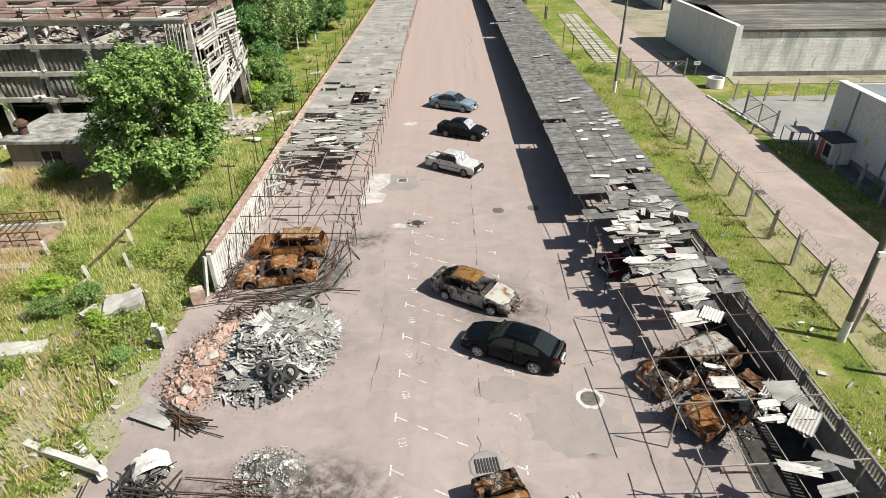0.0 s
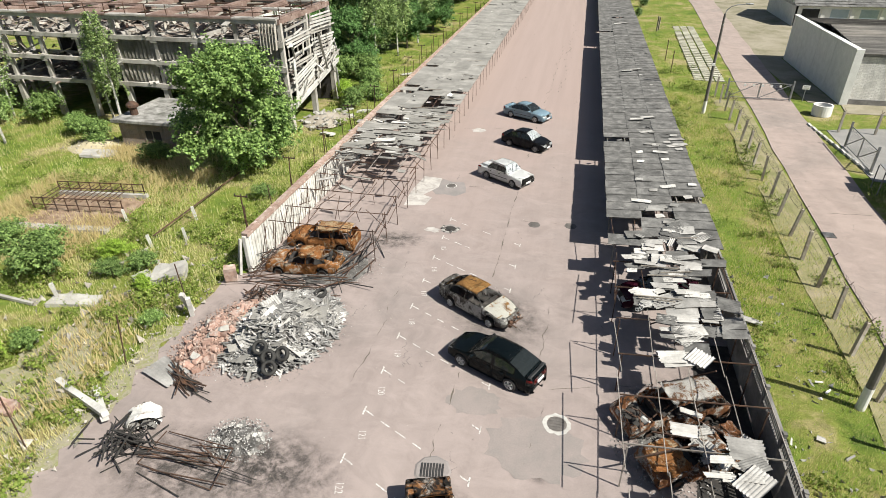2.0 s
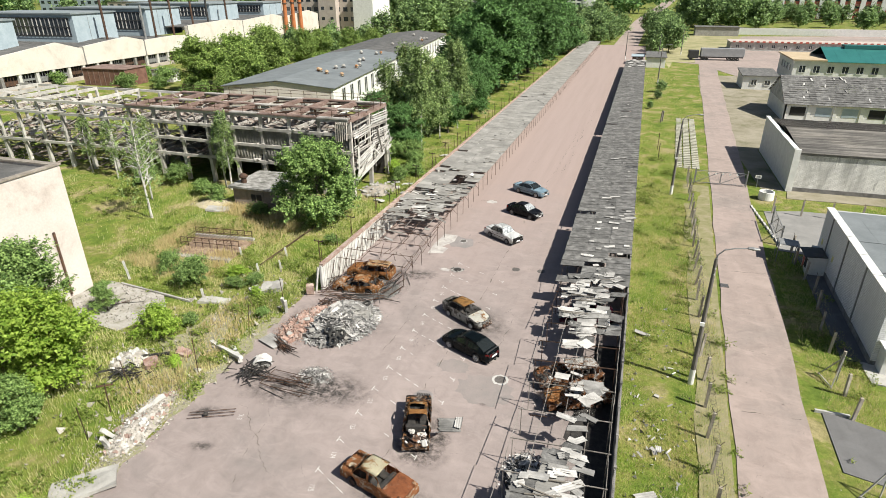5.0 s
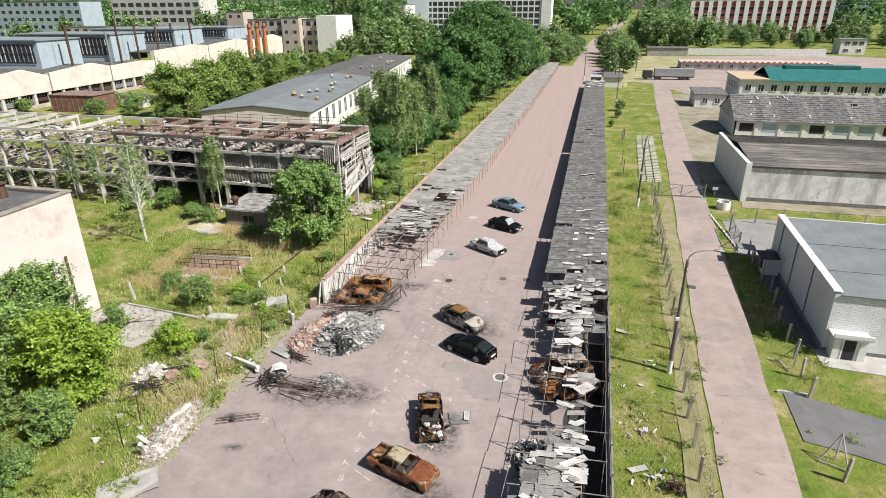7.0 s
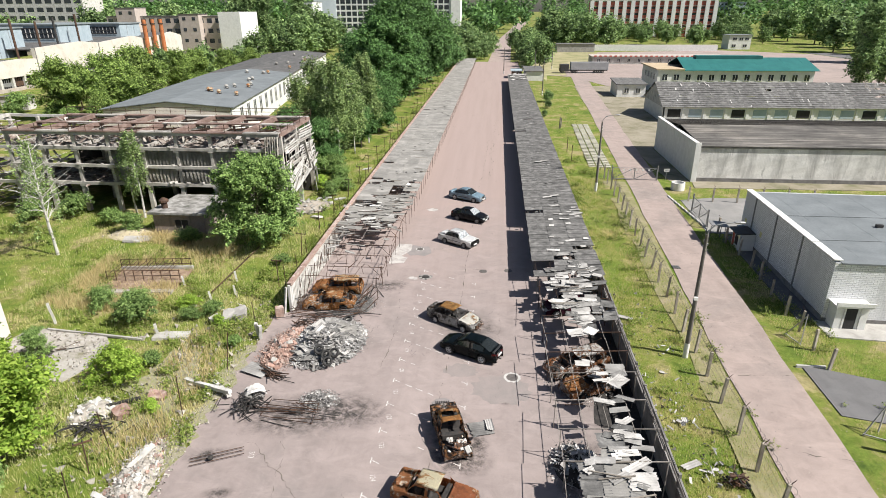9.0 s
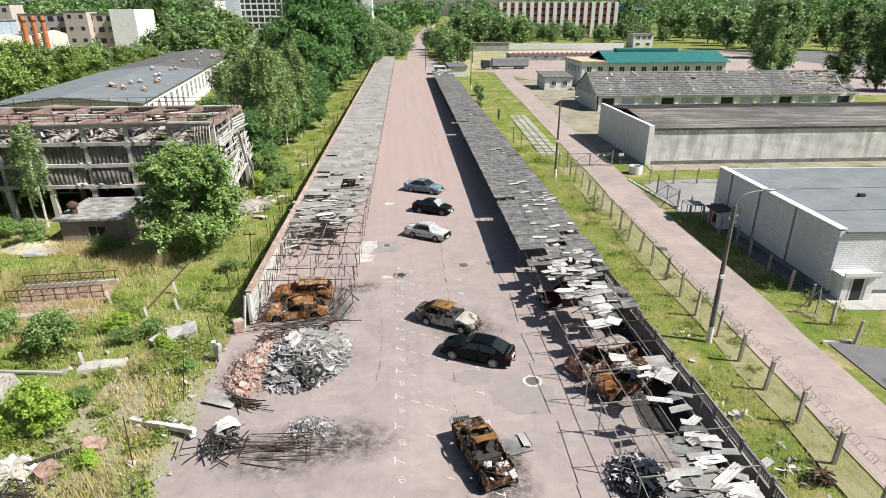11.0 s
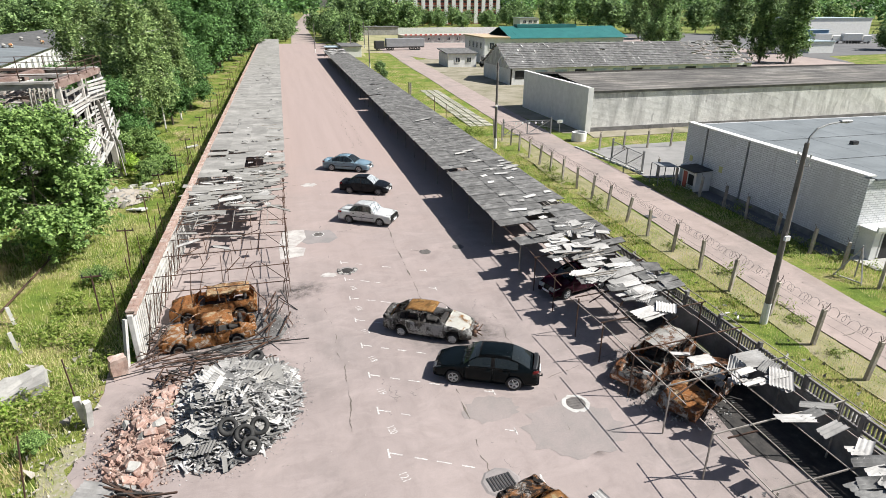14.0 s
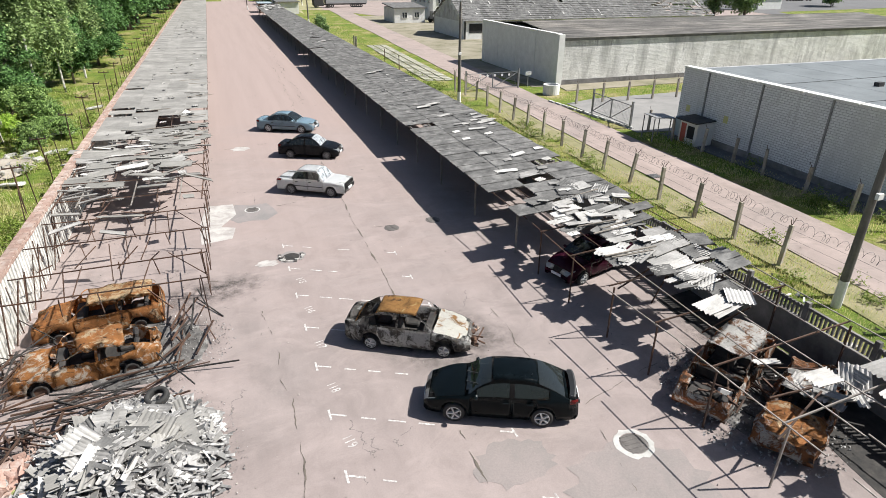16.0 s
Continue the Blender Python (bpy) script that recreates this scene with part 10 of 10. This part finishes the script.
def bar_heap(name, label, x, y, ang, lx, ly, n, seed, mat=RUSTBAR, zmax=0.4, lmin=1.0, lmax=3.2, align=25, th=0.04):
    t = thing(name, label, "scrap heap", pose(x, y, 0, 0, 0, ang))
    rng = random.Random(seed)
    for i in range(n):
        c = Vector((rng.gauss(0, lx * 0.4), rng.gauss(0, ly * 0.4), rng.uniform(0.03, zmax)))
        a = radians(rng.gauss(0, align))
        d = Vector((math.cos(a), math.sin(a), rng.uniform(-0.12, 0.12))) * rng.uniform(lmin, lmax) / 2
        p, q = c - d, c + d
        p.z, q.z = max(p.z, 0.03), max(q.z, 0.03)
        bm = B()
        bar(bm, p, q, th * rng.uniform(0.7, 1.5))
        part("bar", bm, rng.choice((mat, mat, SOOTBLACK)), t)
    return t

bar_heap("scrap_bars", "long rusty steel bars strewn over the ground", -6.5, 2.9, 8, 2.8, 1.2, 26, 1, zmax=0.3, lmin=0.9, lmax=3.0, align=18, th=0.034)
bar_heap("scrap_bars", "tangle of rusty bars beside the wrecks", -3.9, 5.3, 80, 2.4, 0.9, 17, 2, zmax=0.9, lmin=0.8, lmax=2.4, align=25)
bar_heap("scrap_bars", "tangle of rusty bars along the wall", -9.0, 4.6, 80, 2.2, 0.6, 26, 3, zmax=0.8, lmin=0.7, lmax=2.0, align=50, th=0.03)
bar_heap("scrap_bars", "rusty bars laid side by side on asphalt", -5.7, -8.6, -6, 2.2, 1.3, 14, 4, zmax=0.3, lmin=1.2, lmax=3.8, align=16, th=0.026)
bar_heap("scrap_bars", "black tangle of burnt steel strips", -8.3, -8.6, 20, 1.1, 1.1, 60, 5, mat=SOOTBLACK, zmax=0.7, lmin=0.4, lmax=1.6, align=70, th=0.035)
bar_heap("scrap_bars", "dark splintered bars beside a slate sheet", -8.0, -5.1, -30, 1.4, 0.5, 26, 6, zmax=0.4, lmin=0.8, lmax=2.0, align=18)
bar_heap("scrap_bars", "short rusty bars standing in brick rubble", -8.2, 1.5, 30, 1.2, 0.7, 22, 7, zmax=0.5, lmin=0.4, lmax=1.3, align=80)
bar_heap("scrap_bars", "burnt bars between the two wrecks", 12.2, -3.7, 110, 2.0, 0.8, 24, 8, zmax=0.8, lmin=0.6, lmax=2.2, align=50)
t = thing("bed_frame", "rusty steel frame lying flat on asphalt", "metal frame", pose(-5.6, -8.7, 0.12, 0, 0, -8))
for p, q in (((-1.6, -0.8, 0), (1.7, -0.8, 0)), ((-1.6, 0.8, 0), (1.5, 0.8, 0.3)), ((1.7, -0.8, 0), (1.5, 0.8, 0.3)), ((-1.6, -0.8, 0), (-1.7, 0.8, 0)), ((-1.6, 0, 0), (1.6, 0.1, 0.12))):
    bm = B()
    bar(bm, p, q, 0.03)
    part("rail", bm, RUSTBAR, t)
ap, ah = mound("ash_heap", "low heap of pale ash and crushed slate", "ash heap", -4.3, -7.4, 1.0, 0.8, 0.3, ASH, 21)
crumbs(ap, ah, 1.2, 1.0, 900, ASHBITS, 22, 0.05)
strew(ap, ah, 1.0, 0.8, 30, SHARD_W, "slate_piece", 23, 0.3, 0.6, 20)
ap, ah = mound("ash_heap", "ash and slag round the burnt cars", "ash heap", 12.0, -3.8, 1.3, 2.2, 0.25, ASH, 24)
crumbs(ap, ah, 2.0, 2.6, 1600, ASHBITS, 25, 0.05)
ap, ah = mound("ash_heap", "ash and slag below the orange wrecks", "ash heap", -5.4, 5.2, 2.2, 2.0, 0.2, ASH, 26)
crumbs(ap, ah, 2.6, 2.0, 1500, ASHBITS, 27, 0.03)
ap, ah = mound("ash_heap", "black heap of burnt scrap below the carport", "ash heap", 10.9, -11.9, 1.2, 1.5, 1.0, SOOTBLACK, 28)
strew(ap, ah, 1.2, 1.5, 70, STRIP_W + SHARD_W + PLANK_W + PLANK_W, "scrap_piece", 29, 0.35, 0.75, 22, 0.6, -0.1)
crumbs(ap, ah, 1.4, 1.9, 500, ASHBITS, 30, 0.09)
# soot and the east wall's shade together, painted as stains on the ground
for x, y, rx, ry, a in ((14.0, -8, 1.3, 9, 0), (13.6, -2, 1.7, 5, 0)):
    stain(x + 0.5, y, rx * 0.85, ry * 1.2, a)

# white burnt car shell
t = thing("car_shell", "white crumpled car fender and roof panel on the scrap", "car part", pose(-8.3, -7.4, 0.05, 0, 0, 30) @ Matrix.Diagonal((0.72, 0.8, 0.72, 1)))
bm = B()
for i in range(9):
    for j in range(5):
        a = math.pi * i / 8
        bm.verts.new((0.9 * math.cos(a), -0.5 + 0.25 * j, 0.25 + 0.62 * math.sin(a) + 0.05 * math.sin(j * 2)))
bm.verts.ensure_lookup_table()
for i in range(8):
    for j in range(4):
        bm.faces.new([bm.verts[k] for k in (i * 5 + j, i * 5 + 5 + j, i * 5 + 6 + j, i * 5 + 1 + j)])
ret = bmesh.ops.extrude_face_region(bm, geom=bm.faces[:])
for e in ret["geom"]:
    if isinstance(e, bmesh.types.BMVert):
        e.co *= 0.96
for v in bm.verts:
    v.co += noise.noise_vector(v.co * 2.5) * 0.14
part("panel", bm, burnt_paint("ash_fender", (0.20, 0.13, 0.09), (0.60, 0.58, 0.55), (0.06, 0.05, 0.045), 0.36, 0.42), t)
strew(t, lambda u, v: 0.25, 0.8, 0.6, 24, SHARD_W + CH_DARK, "scrap_piece", 33, 0.2, 0.5, 40)

def slab_thing(name, label, x, y, z, L, W, H, rx, ry, rz, mat, cat="concrete slab"):
    t = thing(name, label, cat, pose(x, y, z, rx, ry, rz))
    bm = B()
    box(bm, -L / 2, L / 2, -W / 2, W / 2, 0, H)
    bmesh.ops.subdivide_edges(bm, edges=bm.edges[:], cuts=3, use_grid_fill=True)
    for v in bm.verts:
        v.co += noise.noise_vector(v.co * 2 + Vector((x, y, 0))) * min(L, W, 0.8) * 0.15 + noise.noise_vector(v.co * 6 + Vector((y, x, 0))) * min(L, W, H) * 0.10
    part("block", bm, mat, t)
    return t

slab_thing("fallen_post", "fallen cracked concrete post", -11.6, -7.0, 0.25, 4.0, 0.26, 0.24, 0, -5, -22, WHITECON, cat="concrete post")
slab_thing("fallen_post", "fallen cracked concrete post", -10.7, -7.0, 0.1, 2.4, 0.26, 0.24, 0, -4, -42, WHITECON, cat="concrete post")
slab_thing("broken_post", "broken leaning concrete post", -10.8, -0.6, 0.5, 1.9, 0.22, 0.22, 0, 68, 100, WHITECON, cat="concrete post")
slab_thing("broken_post", "broken leaning concrete post", -10.5, -0.8, 0.4, 1.7, 0.22, 0.22, 0, 76, 130, WHITECON, cat="concrete post")
slab_thing("concrete_slab", "pale broken concrete slab in the grass", -13.7, 2.2, 0.05, 1.7, 1.2, 0.6, 10, -8, 20, CONCRETE)
slab_thing("concrete_slab", "pale broken concrete slab in the grass", -14.8, 1.5, 0.02, 1.3, 1.0, 0.3, -6, 10, -30, CONCRETE)
slab_thing("brick_block", "fallen block of brick masonry", -10.35, 2.7, 0.0, 0.62, 0.42, 0.95, 8, 0, 30, BRICKRED, cat="brick block")
slab_thing("concrete_slab", "flat broken concrete slab in the grass", -17.3, -0.9, 0.0, 2.6, 0.9, 0.2, 3, 2, 12, CONCRETE)
slab_thing("concrete_beam", "long white concrete beam on rubble", -12.2, -13.4, 0.3, 1.7, 0.24, 0.2, 0, -12, 68, WHITECON, cat="concrete beam")
slab_thing("concrete_slab", "large tilted white concrete slab at the lot's edge", -11.0, -19.6, 0.10, 3.2, 1.5, 0.18, 4, -5, 40, CONCRETE)
slab_thing("broken_post", "broken upright concrete post at the lot's edge", -12.4, -16.6, 0.55, 1.3, 0.22, 0.22, 0, 62, 80, WHITECON, cat="concrete post")
slab_thing("broken_post", "broken upright concrete post at the lot's edge", -12.0, -17.2, 0.5, 1.2, 0.22, 0.22, 0, 70, 110, WHITECON, cat="concrete post")
slab_thing("brick_block", "fallen block of brick masonry", -15.6, -9.8, 0.0, 1.0, 0.8, 0.5, 10, 5, 60, BRICKPINK, cat="brick block")
slab_thing("brick_block", "fallen block of brick masonry", -14.4, -8.0, 0.0, 1.0, 0.7, 0.4, 10, 5, 10, BRICKPINK, cat="brick block")
slab_thing("timber_beam", "charred timber beam in the weeds", -16.6, -9.2, 0.15, 3.2, 0.2, 0.18, 0, -4, 24, SOOTBLACK, cat="beam")
slab_thing("concrete_kerb", "long concrete kerb across the weeds", -23.2, -1.2, 0.05, 8.0, 0.16, 0.16, 0, 0, -6, CONCRETE, cat="kerb")
slab_thing("timber_beam", "long rusty pipe lying in the grass", -17.2, 11.4, 0.35, 11.5, 0.07, 0.07, 0, 0, 89, RUSTBAR, cat="pipe")
for x, y, h in ((-18.5, -0.9, 1.1), (-27.5, 0.2, 1.9), (-17.2, 5.0, 0.9), (-15.6, 6.2, 0.9), (-20.8, 7.5, 1.0), (-16.6, 8.8, 1.0)):
    slab_thing("old_stake", "short pale concrete stake in the weeds", x, y, h / 2 - 0.1, h, 0.16, 0.16, 0, 84, 30, WHITECON, cat="stake")
ap, ah = mound("rubble_heap", "heap of pale concrete rubble in the weeds", "rubble heap", -17.6, -9.9, 1.2, 1.4, 0.7, STONEBITS, 41)
strew(ap, ah, 1.2, 1.4, 60, CH_WHITE, "chunk", 42, 0.12, 0.4, 35)
ap, ah = mound("rubble_heap", "rubble and brick bits at the lot's edge", "rubble heap", -11.9, -14.6, 1.1, 3.2, 0.45, STONEBITS, 43, 8)
strew(ap, ah, 1.1, 3.2, 80, CH_WHITE + CH_BRICK, "chunk", 44, 0.1, 0.35, 30)
crumbs(ap, ah, 1.5, 4.2, 1100, STONEBITS, 45, 0.08)
ap, ah = mound("rubble_heap", "fallen planks and rubble below the ruin", "rubble heap", -16.0, 30.0, 2.2, 2.6, 0.5, DIRT, 46)
strew(ap, ah, 2.4, 3.0, 46, CH_CON + STRIP_L + STRIP_W[:1], "chunk", 47, 0.2, 0.6, 25)
for x, y in ((-15.0, 33.6), (-13.8, 38.5), (-14.2, 26.0), (-13.2, 33.0), (-13.0, 48.0)):
    slab_thing("concrete_slab", "white broken panel in the grass", x, y, 0.05, 1.4, 0.7, 0.12, 5, 6, x * 40, WHITECON)
bar_heap("scrap_bars", "charred scrap and springs in the weeds", -16.6, -11.4, 10, 1.8, 0.9, 64, 48, mat=SOOTBLACK, zmax=0.6, lmin=0.3, lmax=1.2, align=70)
bar_heap("scrap_bars", "rusty lump of scrap iron on the grass", 18.9, -12.4, 10, 0.6, 0.5, 40, 49, zmax=0.6, lmin=0.2, lmax=0.8, align=80, th=0.05)

def axle(x, y, a):
    t = thing("axle", "rusty steel axle with bars on asphalt", "axle", pose(x, y, 0.12, 0, 0, a))
    for o in (-0.2, 0.1, 0.35):
        bm = B()
        tube(bm, (-1.4, o, 0), (1.4, o + 0.1, 0.02), 0.02)
        part("rod", bm, RUSTBAR, t)
    bm = B()
    lathe(bm, [(0.001, -0.16), (0.10, -0.12), (0.13, 0), (0.10, 0.12), (0.001, 0.16)], 12, pose(-0.3, 0, 0.1, 0, 90, 0))
    part("casing", bm, SOOTBLACK, t)

axle(-8.3, -12.9, 22)
def lone_sheet(x, y, z, a, meshes, label, ry=2):
    t = thing("slate_sheet", label, "roof sheet", pose(x, y, z, 1, ry, a), "loose slate sheets")
    laid("sheet", meshes, pose(0, 0, 0), t)

lone_sheet(5.75, -9.3, 0.06, 18, TORN_D[0], "torn grey slate sheet on asphalt")
lone_sheet(6.3, -9.0, 0.12, 100, STRIP_W[0], "striped broken slate sheet on asphalt", 5)
lone_sheet(5.45, -10.4, 0.4, 110, STRIP_W[1], "slate strip leaning on the burnt car", 40)
lone_sheet(-9.3, -4.7, 0.15, -20, SHEET_W[0], "whole pale slate sheet on rubble")
for x, y, a in ((17.0, -11.3, 30), (16.6, 4.6, -20)):
    lone_sheet(x, y, 0.12, a, STRIP_W[2], "pale slate strip in the grass")

# soot with the wall's shade painted in, along the burnt stretch of the east wall
flat("burnt_shade_floor", [(15.2, -22)] + [(15.2, 2.4)] + [(13.4 - 0.7 * noise.noise((y * 0.45, 3, 1)) - 0.8 * (-9 < y < -1), y) for y in (2.2 - 0.8 * i for i in range(31))], 0.009, SOOTBLACK, "soot-black burnt ground with painted shade along the concrete wall", "burnt ground")
t = thing("slate_scraps", "white corrugated slate pieces fallen on the burnt car", "rubble", pose(13.3, -5.0, 1.25))
rng = random.Random(411)
for i in range(16):
    x, y = rng.uniform(-0.9, 1.2), rng.gauss(0, 0.55)
    laid("slate_piece", rng.choice(STRIP_W + SHARD_W + TORN_W[:1]), pose(x, y, rng.uniform(0.0, 0.35) - 0.12 * abs(y), rng.gauss(0, 14), rng.gauss(0, 14), rng.gauss(20, 30)) @ Matrix.Diagonal((0.7, 0.7, 1, 1)), t)

# slate scraps thrown over the wall into the grass
t = thing("slate_scraps", "white broken slate scraps scattered in the grass strip", "rubble", pose(18.0, -6.0, 0.06))
for k, (cx, cy, n) in enumerate(((-0.4, -1.5, 9), (0.1, -5.5, 12), (-0.7, -8.0, 10), (0.5, 6.5, 5), (-0.8, 3.0, 4), (0.3, -12.0, 6))):
    rng = random.Random(300 + k)
    for i in range(n):
        q = rng.uniform(0.3, 0.8)
        laid("slate_piece", rng.choice(SHARD_W + PLANK_W), pose(cx + rng.gauss(0, 0.5), cy + rng.gauss(0, 0.7), rng.uniform(0.05, 0.14), rng.gauss(0, 10), rng.gauss(0, 10), rng.uniform(0, 360)) @ Matrix.Diagonal((q, q, 1, 1)), t)

# small stones: on the lot, its edge and the grass strip
flat0 = lambda u, v: 0.0
t = thing("loose_stones", "crushed stone and brick bits along the lot's edge", "stones", pose(-11.4, -14, 0.03), kind="stuff")
crumbs(t, flat0, 1.0, 18, 1300, STONEBITS, 51, 0.07)
t = thing("loose_stones", "pale stones and slate bits in the grass strip", "stones", pose(17.6, -3, 0.05), kind="stuff")
crumbs(t, flat0, 1.8, 12, 200, ASHBITS, 52, 0.13)
t = thing("loose_stones", "scattered stones in the weedy field", "stones", pose(-15.5, -6, 0.12), kind="stuff")
crumbs(t, flat0, 5, 12, 420, STONEBITS, 53, 0.13)
crumbs(t, flat0, 4, 10, 150, STONEBITS, 153, 0.26)
t = thing("loose_stones", "small pebbles and bits on the asphalt", "stones", pose(2.5, 2, 0.0), kind="stuff")
crumbs(t, flat0, 10, 24, 500, STONEBITS, 54, 0.028)
t = thing("loose_stones", "small stones on the pink path", "stones", pose(24.6, 0, 0.02), kind="stuff")
crumbs(t, flat0, 2.0, 24, 160, STONEBITS, 55, 0.04)

SAND = M("tan_sand", [(0.3, (0.40, 0.34, 0.22)), (0.7, (0.55, 0.48, 0.33))], 1.0, 12, 0.95, bump=0.5)
sp, sh = mound("sand_heap", "low heap of tan sand beside the hut", "sand heap", -32.4, 19.0, 2.6, 2.0, 0.6, SAND, 71)
crumbs(sp, sh, 2.8, 2.2, 200, STONEBITS, 72, 0.1)
slab_thing("concrete_slab", "grey broken slab beside the sand heap", -30.9, 17.4, 0.1, 2.6, 1.2, 0.2, 4, 6, 20, CONCRETE)

t = thing("loose_stones", "crumbled concrete bits on the broken slab", "stones", pose(-25, -3.8, 0.12), kind="stuff")
crumbs(t, flat0, 3.6, 2.6, 380, STONEBITS, 81, 0.11)
bar_heap("scrap_bars", "thin rusty bars lying on the broken slab", -24.6, -3.6, 30, 1.6, 0.4, 7, 82, zmax=0.2, lmin=1.5, lmax=3.0, align=10, th=0.03)
